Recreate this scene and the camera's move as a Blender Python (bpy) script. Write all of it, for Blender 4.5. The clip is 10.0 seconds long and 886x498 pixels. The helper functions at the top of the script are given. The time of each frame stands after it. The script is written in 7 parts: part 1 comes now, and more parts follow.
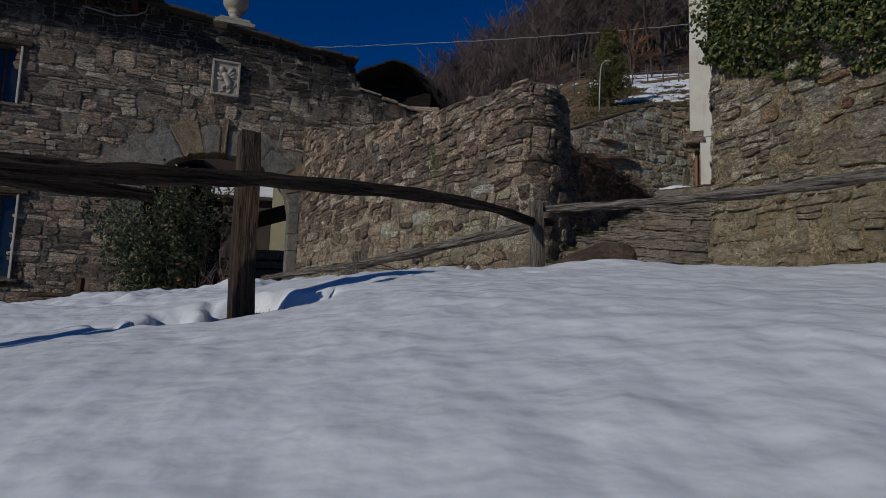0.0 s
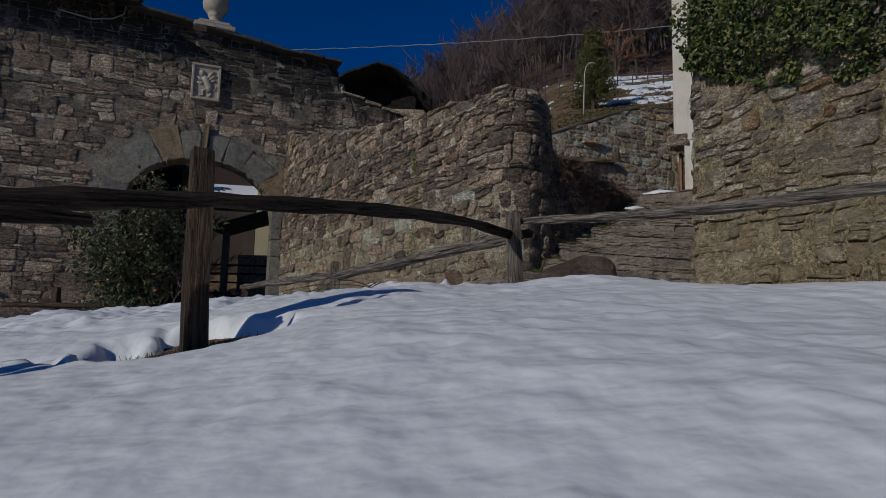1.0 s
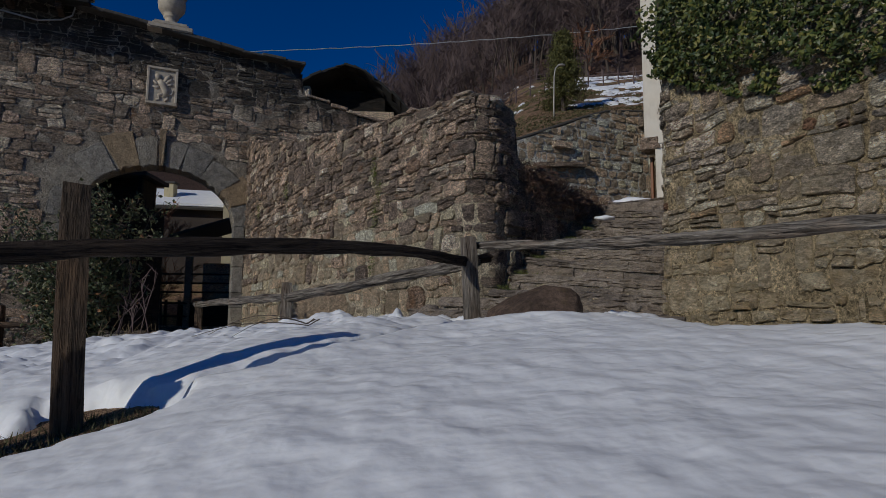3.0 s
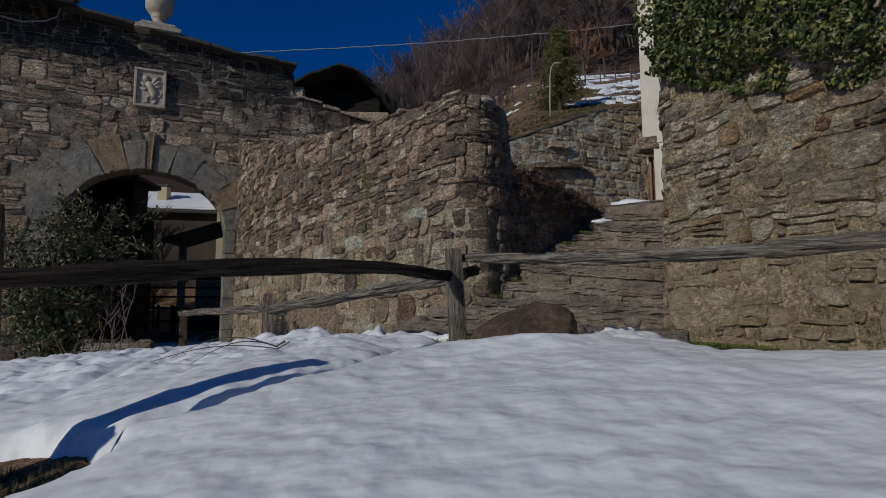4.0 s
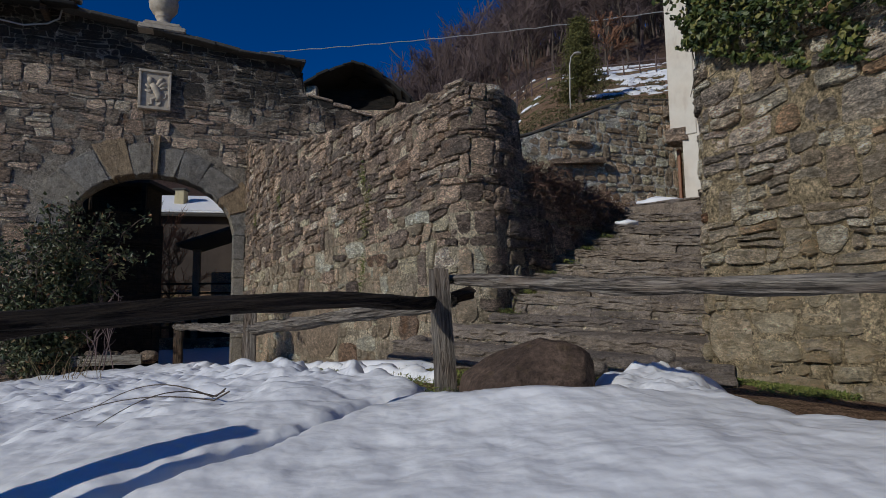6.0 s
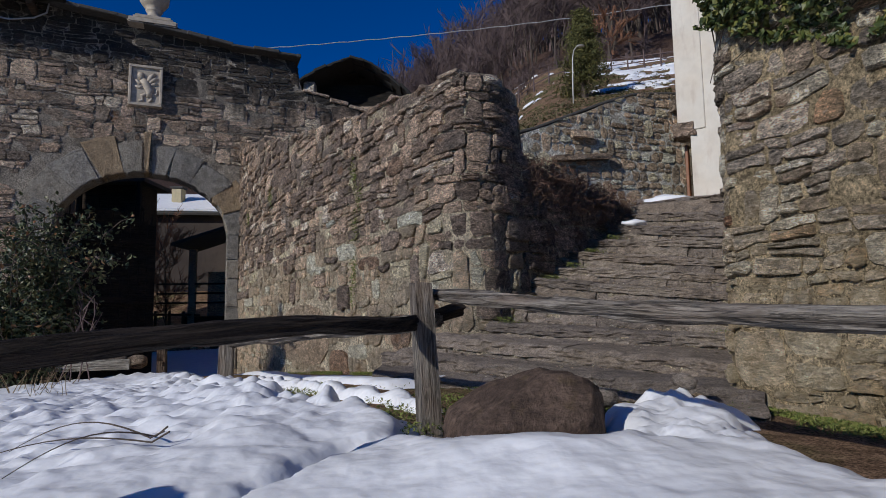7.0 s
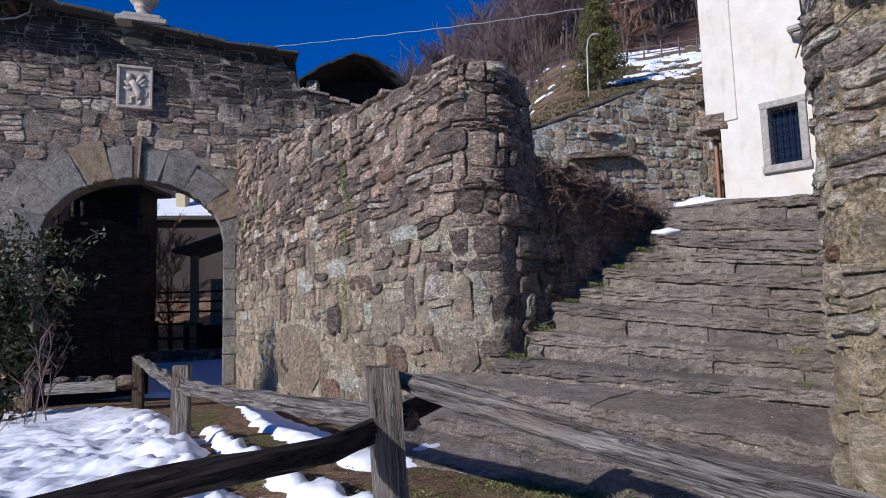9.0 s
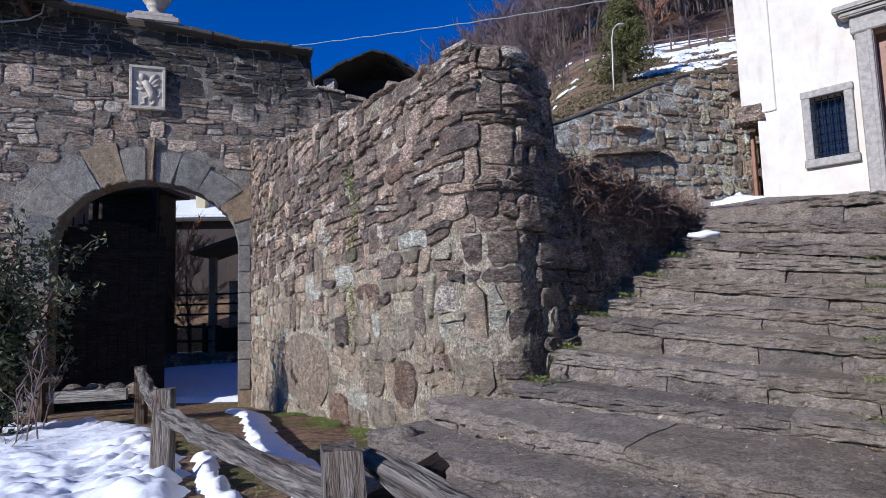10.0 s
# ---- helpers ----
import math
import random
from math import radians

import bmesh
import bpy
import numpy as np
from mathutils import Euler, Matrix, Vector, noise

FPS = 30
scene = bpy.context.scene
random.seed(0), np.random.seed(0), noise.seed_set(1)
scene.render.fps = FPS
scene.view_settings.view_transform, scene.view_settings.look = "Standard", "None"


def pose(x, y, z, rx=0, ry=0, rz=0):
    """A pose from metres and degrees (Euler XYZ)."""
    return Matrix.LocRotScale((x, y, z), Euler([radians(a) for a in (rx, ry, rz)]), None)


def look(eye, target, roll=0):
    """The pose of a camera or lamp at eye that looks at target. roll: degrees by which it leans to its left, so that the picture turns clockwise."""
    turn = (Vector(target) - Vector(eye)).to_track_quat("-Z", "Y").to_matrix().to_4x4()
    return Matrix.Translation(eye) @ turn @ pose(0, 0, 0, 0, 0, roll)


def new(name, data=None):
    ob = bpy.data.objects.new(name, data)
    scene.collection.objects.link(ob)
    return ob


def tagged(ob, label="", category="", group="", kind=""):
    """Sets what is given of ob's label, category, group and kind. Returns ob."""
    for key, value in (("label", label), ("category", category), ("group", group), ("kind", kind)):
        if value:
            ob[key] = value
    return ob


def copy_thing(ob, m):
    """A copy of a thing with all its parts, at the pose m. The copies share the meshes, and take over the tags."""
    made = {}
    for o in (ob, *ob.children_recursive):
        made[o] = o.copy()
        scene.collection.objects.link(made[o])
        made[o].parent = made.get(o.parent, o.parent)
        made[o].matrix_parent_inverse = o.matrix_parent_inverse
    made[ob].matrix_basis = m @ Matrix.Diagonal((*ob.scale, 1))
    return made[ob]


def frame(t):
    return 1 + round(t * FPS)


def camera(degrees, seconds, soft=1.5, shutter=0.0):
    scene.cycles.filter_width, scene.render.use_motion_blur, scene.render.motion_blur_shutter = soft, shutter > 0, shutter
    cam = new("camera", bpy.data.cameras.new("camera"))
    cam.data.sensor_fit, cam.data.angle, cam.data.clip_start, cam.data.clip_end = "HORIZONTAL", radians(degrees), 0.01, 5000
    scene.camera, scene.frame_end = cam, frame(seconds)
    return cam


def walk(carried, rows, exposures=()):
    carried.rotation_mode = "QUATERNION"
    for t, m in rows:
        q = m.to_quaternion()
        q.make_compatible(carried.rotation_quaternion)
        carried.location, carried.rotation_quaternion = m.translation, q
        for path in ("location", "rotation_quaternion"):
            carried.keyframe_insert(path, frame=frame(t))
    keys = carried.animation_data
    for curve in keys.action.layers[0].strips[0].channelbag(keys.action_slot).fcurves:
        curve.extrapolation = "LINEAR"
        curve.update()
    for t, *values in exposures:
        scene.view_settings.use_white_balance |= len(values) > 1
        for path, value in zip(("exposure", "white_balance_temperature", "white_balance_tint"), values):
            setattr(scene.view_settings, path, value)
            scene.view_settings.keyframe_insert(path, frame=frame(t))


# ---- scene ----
cam = camera(72.0, 10.0, 0.8)
# seconds, eye in metres, then yaw to the left, pitch up and roll in degrees
ROWS = [
    (0, 0.0000, 0.0000, -0.4000, 0.010, 6.283, 2.104),
    (0.5, 0.0597, 0.0621, -0.3503, -0.483, 6.334, 1.840),
    (1, 0.1066, 0.1442, -0.2796, -1.035, 6.409, 1.483),
    (1.5, 0.1594, 0.2166, -0.2245, -1.627, 6.383, 1.223),
    (2, 0.2274, 0.3390, -0.1385, -2.329, 6.358, 0.757),
    (2.5, 0.2654, 0.4327, -0.0931, -2.682, 6.309, 0.552),
    (3, 0.3078, 0.5667, -0.0261, -3.254, 6.433, 0.349),
    (4.5, 0.4957, 1.0390, 0.1407, -3.270, 6.361, -0.230),
    (5, 0.5603, 1.2148, 0.1783, -3.024, 6.311, -0.288),
    (5.5, 0.6326, 1.4002, 0.2347, -1.688, 6.310, -0.395),
    (7, 0.7896, 2.0576, 0.4041, -0.766, 5.952, -0.866),
    (7.5, 0.8395, 2.2732, 0.4503, -0.587, 5.882, -0.966),
    (8, 0.8583, 2.5321, 0.5127, 0.368, 5.735, -1.091),
    (8.5, 0.8815, 2.7182, 0.5945, 0.398, 5.771, -1.308),
    (9, 0.9273, 2.9845, 0.6973, 0.500, 5.724, -1.634),
    (9.5, 0.9717, 3.2316, 0.7489, 1.574, 5.673, -1.727),
    (10, 1.0109, 3.4903, 0.8174, 2.676, 5.629, -1.794),
]


def aimed(x, y, z, yaw, pitch, roll):
    a, p = radians(yaw), radians(pitch)
    way = Vector((-math.sin(a) * math.cos(p), math.cos(a) * math.cos(p), math.sin(p)))
    eye = Vector((x, y, z))
    return look(eye, eye + way, roll)


EXPOSURES = [(0, -1.2, 6300, 6), (2.5, -1.08, 6350, 7), (5.0, -0.85, 6400, 5), (5.7, -0.75, 6350, 6), (7.0, -0.38, 6150, 10), (8.0, -0.05, 6000, 12), (9.0, 0.26, 5780, 14), (10.0, 0.44, 5600, 13)]
walk(cam, [(r[0], aimed(*r[1:])) for r in ROWS], EXPOSURES)

# ---- light ----
SUN_TO = Vector((-0.722, -0.685, 0.44)).normalized()
world = bpy.data.worlds.new("sky")
scene.world = world
world.use_nodes = True
wn = world.node_tree
bg = wn.nodes["Background"]
sky = wn.nodes.new("ShaderNodeTexSky")
sky.sky_type = "NISHITA"
sky.sun_disc = False
sky.sun_elevation = math.asin(SUN_TO.z)
sky.sun_rotation = math.atan2(SUN_TO.x, SUN_TO.y)
sky.altitude = 3000.0
sky.air_density, sky.dust_density, sky.ozone_density = 1.0, 0.0, 8.0
deep = wn.nodes.new("ShaderNodeHueSaturation")
deep.inputs["Saturation"].default_value = 1.3
deep.inputs["Hue"].default_value = 0.510
wn.links.new(sky.outputs[0], deep.inputs["Color"])
wn.links.new(deep.outputs[0], bg.inputs[0])
bg.inputs[1].default_value = 0.098
sun_data = bpy.data.lights.new("sun", "SUN")
sun_data.energy, sun_data.angle, sun_data.color = 4.0, radians(0.53), (1.0, 0.95, 0.87)
sun = new("sun", sun_data)
sun.matrix_world = look(SUN_TO * 60, (0, 0, 0))


# ---- building helpers ----
def mesh_of(name, verts, faces, material, smooth=False):
    me = bpy.data.meshes.new(name)
    me.from_pydata([tuple(v) for v in verts], [], faces)
    me.materials.append(material)
    if smooth:
        me.polygons.foreach_set("use_smooth", [True] * len(me.polygons))
    me.update()
    return me


def from_bm(name, bm, material, smooth=False):
    bmesh.ops.recalc_face_normals(bm, faces=bm.faces)
    me = bpy.data.meshes.new(name)
    bm.to_mesh(me)
    bm.free()
    me.materials.append(material)
    if smooth:
        me.polygons.foreach_set("use_smooth", [True] * len(me.polygons))
    return me


def part(name, data, parent, label=""):
    ob = new(name, data)
    ob.parent = parent
    if label:
        ob["label"] = label
    return ob


def thing(name, label, category, at=(0, 0, 0), group="", kind="", data=None):
    ob = new(name, data)
    ob.location = at
    return tagged(ob, label, category, group, kind)


def smooth01(a, b, x):
    """Smooth step from 0 at a to 1 at b."""
    t = min(1.0, max(0.0, (x - a) / (b - a)))
    return t * t * (3 - 2 * t)


def lerp(a, b, t):
    return a + (b - a) * t


def piecewise(table, x):
    if x <= table[0][0]:
        return table[0][1]
    for (x0, y0), (x1, y1) in zip(table, table[1:]):
        if x <= x1:
            return lerp(y0, y1, (x - x0) / (x1 - x0))
    return table[-1][1]


def n3(x, y, z=0.0):
    return noise.noise((x, y, z))


def tube(points, radii, sides=8, wobble=0.0, rng=None, cap=True, seed=0.0):
    """Vertices and faces of a tapered, uneven round bar along points."""
    pts = [Vector(p) for p in points]
    verts, faces = [], []
    side = None
    for i, p in enumerate(pts):
        d = (pts[min(i + 1, len(pts) - 1)] - pts[max(i - 1, 0)]).normalized()
        if side is None:
            side = d.orthogonal().normalized()
        side = (side - d * side.dot(d)).normalized()
        up = d.cross(side)
        for k in range(sides):
            a = 2 * math.pi * k / sides
            r = radii[i]
            if wobble:
                r *= 1 + wobble * n3(math.cos(a) * 1.7 + seed, math.sin(a) * 1.7, i * 0.35 + seed)
            verts.append(p + (side * math.cos(a) + up * math.sin(a)) * r)
    for i in range(len(pts) - 1):
        for k in range(sides):
            a, b = i * sides + k, i * sides + (k + 1) % sides
            faces.append((a, b, b + sides, a + sides))
    if cap:
        faces.append(tuple(range(sides - 1, -1, -1)))
        faces.append(tuple((len(pts) - 1) * sides + k for k in range(sides)))
    return verts, faces


def join(lists):
    verts, faces = [], []
    for v, f in lists:
        n = len(verts)
        verts += v
        faces += [tuple(i + n for i in q) for q in f]
    return verts, faces


def box(size, at=(0, 0, 0), bevel=0.01, segments=1, turn=None):
    bm = bmesh.new()
    bmesh.ops.create_cube(bm, size=1)
    bmesh.ops.scale(bm, vec=size, verts=bm.verts)
    if bevel:
        bmesh.ops.bevel(bm, geom=bm.edges[:], offset=bevel, segments=segments, affect="EDGES")
    if turn is not None:
        bmesh.ops.transform(bm, matrix=turn, verts=bm.verts)
    bmesh.ops.translate(bm, vec=at, verts=bm.verts)
    return bm


def slab_mesh(name, material, size, rng, rough=0.02, cuts=(10, 3, 2)):
    """A split stone slab: box with a broken, layered rim. Local x along, y deep, z up from 0."""
    lx, ly, lz = size
    nx, ny, nz = cuts
    verts, faces, index = [], [], {}
    seed = rng.uniform(0, 90)

    def vert(i, j, k):
        key = (i, j, k)
        if key not in index:
            x, y, z = lx * (i / nx - 0.5), ly * (j / ny - 0.5), lz * k / nz
            q = Vector((x * 3 + seed, y * 3, z * 9))
            x += rough * n3(q.x, q.y, q.z) * 1.2
            y += rough * (n3(q.x * 1.7 + 7, q.y * 2, q.z) + 0.8 * n3(q.x * 5, z * 30, seed))
            z += rough * 0.35 * n3(q.x * 1.3, q.y * 3, q.z + 9)
            if k in (0, nz) and j in (0, ny):
                y *= 0.97
            index[key] = len(verts)
            verts.append((x, y, z))
        return index[key]

    for i in range(nx):
        for j in range(ny):
            faces.append((vert(i, j, nz), vert(i + 1, j, nz), vert(i + 1, j + 1, nz), vert(i, j + 1, nz)))
            faces.append((vert(i, j, 0), vert(i, j + 1, 0), vert(i + 1, j + 1, 0), vert(i + 1, j, 0)))
        for k in range(nz):
            faces.append((vert(i, 0, k), vert(i + 1, 0, k), vert(i + 1, 0, k + 1), vert(i, 0, k + 1)))
            faces.append((vert(i, ny, k), vert(i, ny, k + 1), vert(i + 1, ny, k + 1), vert(i + 1, ny, k)))
    for j in range(ny):
        for k in range(nz):
            faces.append((vert(0, j, k), vert(0, j, k + 1), vert(0, j + 1, k + 1), vert(0, j + 1, k)))
            faces.append((vert(nx, j, k), vert(nx, j + 1, k), vert(nx, j + 1, k + 1), vert(nx, j, k + 1)))
    return mesh_of(name, verts, faces, material)


# ---- materials ----
class Nodes:
    """A short way to wire a procedural surface."""

    def __init__(self, name, roughness=0.8, specular=0.3):
        self.m = bpy.data.materials.new(name)
        self.m.use_nodes = True
        self.t = self.m.node_tree
        self.b = self.t.nodes["Principled BSDF"]
        self.b.inputs["Roughness"].default_value = roughness
        self.b.inputs["Specular IOR Level"].default_value = specular

    def n(self, kind, **values):
        node = self.t.nodes.new("ShaderNode" + kind)
        for key, v in values.items():
            node.inputs[key.replace("_", " ")].default_value = v
        return node

    def link(self, a, b):
        self.t.links.new(a, b)

    def coords(self, which="Object", scale=(1, 1, 1)):
        c, m = self.n("TexCoord"), self.n("Mapping")
        m.inputs["Scale"].default_value = scale
        self.link(c.outputs[which], m.inputs["Vector"])
        return m.outputs[0]

    def place(self, scale=(1, 1, 1)):
        g, m = self.n("NewGeometry"), self.n("Mapping")
        m.inputs["Scale"].default_value = scale
        self.link(g.outputs["Position"], m.inputs["Vector"])
        return m.outputs[0]

    def noise(self, vector, scale, detail=4.0, rough=0.55, distortion=0.0):
        node = self.n("TexNoise", Scale=scale, Detail=detail, Roughness=rough, Distortion=distortion)
        self.link(vector, node.inputs["Vector"])
        return node.outputs["Fac"]

    def voronoi(self, vector, scale, feature="F1"):
        node = self.n("TexVoronoi", Scale=scale)
        node.feature = feature
        self.link(vector, node.inputs["Vector"])
        return node.outputs["Distance"]

    def ramp(self, fac, stops, interpolation="LINEAR"):
        node = self.n("ValToRGB")
        r = node.color_ramp
        r.interpolation = interpolation
        while len(r.elements) < len(stops):
            r.elements.new(0.5)
        for e, (p, c) in zip(r.elements, stops):
            e.position, e.color = p, (*((c,) * 3 if not isinstance(c, tuple) else c), 1)
        self.link(fac, node.inputs[0])
        return node.outputs[0]

    def mix(self, fac, a, b, mode="MIX"):
        node = self.n("Mix")
        node.data_type, node.blend_type = "RGBA", mode
        for socket, v in ((node.inputs[0], fac), (node.inputs[6], a), (node.inputs[7], b)):
            if hasattr(v, "is_output"):
                self.link(v, socket)
            elif isinstance(v, tuple):
                socket.default_value = (*v, 1)
            else:
                socket.default_value = v
        return node.outputs[2]

    def math(self, op, a, b=0.0):
        node = self.n("Math")
        node.operation = op
        for socket, v in zip(node.inputs, (a, b)):
            if hasattr(v, "is_output"):
                self.link(v, socket)
            else:
                socket.default_value = v
        return node.outputs[0]

    def bump(self, height, strength=0.5, distance=0.02):
        node = self.n("Bump", Strength=strength, Distance=distance)
        self.link(height, node.inputs["Height"])
        self.link(node.outputs[0], self.b.inputs["Normal"])

    def done(self, colour):
        if isinstance(colour, tuple):
            self.b.inputs["Base Color"].default_value = (*colour, 1)
        else:
            self.link(colour, self.b.inputs["Base Color"])
        return self.m


def stone_material(name, island, stops, pale=0.25, wear=(0.42, 0.40, 0.33), lime=None, lime_dark=(0.407, 0.32, 0.2), lime_light=(0.871, 0.726, 0.491), soot_shade=None):
    """Field stone: a colour of its own for each stone, grain, veins, lichen and lime stains."""
    s = Nodes(name, 0.85, 0.25)
    if island:
        rnd = s.n("NewGeometry").outputs["Random Per Island"]
    else:
        rnd = s.n("ObjectInfo").outputs["Random"]
    base = s.ramp(rnd, stops, "CONSTANT")
    p = s.place()
    layered = s.place((1.0, 1.0, 2.6))
    grain = s.noise(layered, 9, 9, 0.78, 0.25)
    fine = s.noise(layered, 34, 6, 0.85)
    col = s.mix(0.95, base, s.ramp(grain, [(0.36, 0.3), (0.5, 1.0), (0.64, 1.8)]), "MULTIPLY")
    col = s.mix(0.85, col, s.ramp(fine, [(0.40, 0.22), (0.5, 1.0), (0.60, 1.9)]), "MULTIPLY")
    pits = s.ramp(s.noise(p, 75, 3, 0.7), [(0.36, 0.25), (0.44, 1.0), (0.58, 1.0), (0.66, 1.6)])
    col = s.mix(0.8, col, pits, "MULTIPLY")
    stain = s.ramp(s.noise(p, 1.6, 5, 0.6), [(0.5, 0.0), (0.68, 1.0)])
    col = s.mix(s.math("MULTIPLY", stain, pale), col, wear)
    rust = s.ramp(s.noise(s.place((1, 1, 2)), 1.9, 4, 0.55), [(0.63, 0.0), (0.70, 1.0)])
    col = s.mix(s.math("MULTIPLY", rust, 0.55), col, (0.30, 0.145, 0.06))
    if lime:  # remains of a lime render on the lower part of the wall
        low, high, amount = lime
        level = s.n("SeparateXYZ")
        s.link(p, level.inputs[0])
        ragged = s.math("ADD", level.outputs[2], s.math("MULTIPLY", s.noise(p, 2.0, 5, 0.6), 1.4))
        cover = s.ramp(s.math("MULTIPLY", ragged, 0.25), [((low + 0.7) * 0.25, 1.0), ((high + 0.7) * 0.25, 0.0)])
        col = s.mix(s.math("MULTIPLY", cover, amount), col, s.mix(s.ramp(s.noise(p, 9, 8, 0.75), [(0.36, 0.0), (0.62, 1.0)]), lime_dark, lime_light))
    black = s.ramp(s.noise(p, 3.1, 6, 0.7), [(0.55, 0.0), (0.75, 1.0)])
    col = s.mix(s.math("MULTIPLY", black, 0.5), col, (0.07, 0.065, 0.055))
    if soot_shade:  # black crust run down from the coping, with the eaves' shade painted in
        top, slope = soot_shade
        c = s.n("SeparateXYZ")
        s.link(p, c.inputs[0])
        level = s.math("ADD", c.outputs[2], s.math("MULTIPLY", c.outputs[0], slope))
        runs = s.math("ADD", s.math("MULTIPLY", s.noise(s.place((1.6, 1.6, 0.35)), 1.1, 4, 0.6), 2.6), s.math("MULTIPLY", s.noise(p, 4, 5, 0.7), 0.8))
        crust_shade = s.ramp(s.math("MULTIPLY", s.math("ADD", level, runs), 0.08), [((top + 0.9) * 0.08, 0.0), ((top + 1.7) * 0.08, 1.0)])
        col = s.mix(s.math("MULTIPLY", crust_shade, 0.88), col, (0.035, 0.034, 0.033))
    crack = s.ramp(s.noise(layered, 3.5, 8, 0.75, 0.4), [(0.46, 1.0), (0.5, 0.0), (0.54, 1.0)])
    col = s.mix(0.45, col, s.ramp(crack, [(0.0, 0.35), (0.5, 1.0)]), "MULTIPLY")
    speck = s.ramp(s.noise(p, 24, 4, 0.6), [(0.63, 0.0), (0.70, 1.0)])
    col = s.mix(s.math("MULTIPLY", speck, 0.45), col, (0.47, 0.45, 0.41))
    s.bump(s.math("ADD", s.math("ADD", grain, s.math("MULTIPLY", fine, 0.6)), s.math("MULTIPLY", crack, 0.3)), 1.0, 0.085)
    return s.done(col)


GREY = [(0.0, (0.349, 0.274, 0.21)), (0.16, (0.63, 0.468, 0.354)), (0.3, (0.251, 0.199, 0.157)), (0.42, (0.782, 0.605, 0.452)), (0.56, (0.408, 0.309, 0.229)), (0.66, (0.547, 0.402, 0.291)), (0.76, (0.31, 0.252, 0.204)), (0.84, (0.801, 0.674, 0.519)), (0.955, (0.368, 0.273, 0.199)), (0.985, (0.356, 0.263, 0.191))]
WARM = [(0.0, (0.535, 0.404, 0.296)), (0.14, (0.85, 0.612, 0.431)), (0.28, (0.308, 0.236, 0.178)), (0.4, (0.86, 0.762, 0.535)), (0.52, (0.447, 0.325, 0.231)), (0.62, (0.71, 0.514, 0.361)), (0.72, (0.402, 0.319, 0.25)), (0.82, (0.86, 0.86, 0.724)), (0.94, (0.514, 0.373, 0.264)), (0.985, (0.48, 0.349, 0.246))]
SLATE = [(0.0, (0.54, 0.46, 0.365)), (0.16, (0.78, 0.64, 0.49)), (0.32, (0.38, 0.315, 0.25)), (0.46, (0.84, 0.73, 0.55)), (0.6, (0.60, 0.50, 0.40)), (0.72, (0.47, 0.36, 0.26)), (0.82, (0.86, 0.77, 0.60)), (0.93, (0.56, 0.36, 0.21)), (0.975, (0.45, 0.37, 0.29))]
LIME = (0.9, 2.2, 0.46)
stone_warm, stone_warm_many = stone_material("field_stone_warm", False, WARM, 0.35, lime=LIME), stone_material("field_stone_warm_many", True, WARM, 0.35, lime=LIME)
stone_grey, stone_grey_many = stone_material("field_stone_grey", False, GREY, 0.2), stone_material("field_stone_grey_many", True, GREY, 0.2)
# level and slope of the black crust and the painted shade of the eaves
SOOT_SHADE = (6.0, 0.105)
stone_gate, stone_gate_many = stone_material("gate_stone", False, GREY, 0.25, soot_shade=SOOT_SHADE), stone_material("gate_stone_many", True, GREY, 0.25, soot_shade=SOOT_SHADE)
stone_pale = stone_material("pale_field_stone", False, WARM, 0.4, lime=(4.4, 7.0, 0.25))
stone_pale_many = stone_material("pale_field_stone_many", True, WARM, 0.4, lime=(4.4, 7.0, 0.25))
LIME2 = (0.4, 1.25, 0.64)
OCHRE, CREAM = (0.66, 0.47, 0.23), (0.88, 0.74, 0.47)
stone_slate, stone_slate_many = stone_material("slaty_stone", False, SLATE, 0.3, (0.42, 0.37, 0.25), LIME2, OCHRE, CREAM), stone_material("slaty_stone_many", True, SLATE, 0.3, (0.42, 0.37, 0.25), LIME2, OCHRE, CREAM)


def mortar_material(name, dark, light):
    s = Nodes(name, 0.95, 0.15)
    p = s.place()
    big, fine = s.noise(p, 2.2, 7, 0.7), s.noise(p, 34, 6, 0.85)
    col = s.mix(s.ramp(big, [(0.38, 0.0), (0.62, 1.0)]), dark, light)
    col = s.mix(0.9, col, s.ramp(fine, [(0.40, 0.3), (0.5, 1.0), (0.60, 1.8)]), "MULTIPLY")
    col = s.mix(0.8, col, s.ramp(s.noise(p, 80, 3, 0.7), [(0.36, 0.3), (0.44, 1.0), (0.58, 1.0), (0.66, 1.6)]), "MULTIPLY")
    s.bump(s.math("ADD", s.math("MULTIPLY", big, 1.5), fine), 1.0, 0.07)
    return s.done(col)


mortar_ochre = mortar_material("ochre_mortar", (0.34, 0.26, 0.15), (0.66, 0.525, 0.33))
mortar_pale = mortar_material("lime_mortar", (0.34, 0.285, 0.20), (0.68, 0.58, 0.42))
mortar_white = mortar_material("white_lime_mortar", (0.40, 0.37, 0.31), (0.78, 0.74, 0.66))
mortar_dark = mortar_material("old_mortar", (0.19, 0.165, 0.135), (0.44, 0.385, 0.31))


def plain(name, colour, rough=0.6, metal=0.0, scale=12.0, amount=0.35):
    s = Nodes(name, rough, 0.4)
    s.b.inputs["Metallic"].default_value = metal
    f = s.noise(s.place(), scale, 5, 0.6)
    col = s.mix(amount, colour, s.ramp(f, [(0.3, 0.5), (0.7, 1.35)]), "MULTIPLY")
    s.bump(f, 0.25, 0.01)
    return s.done(col)


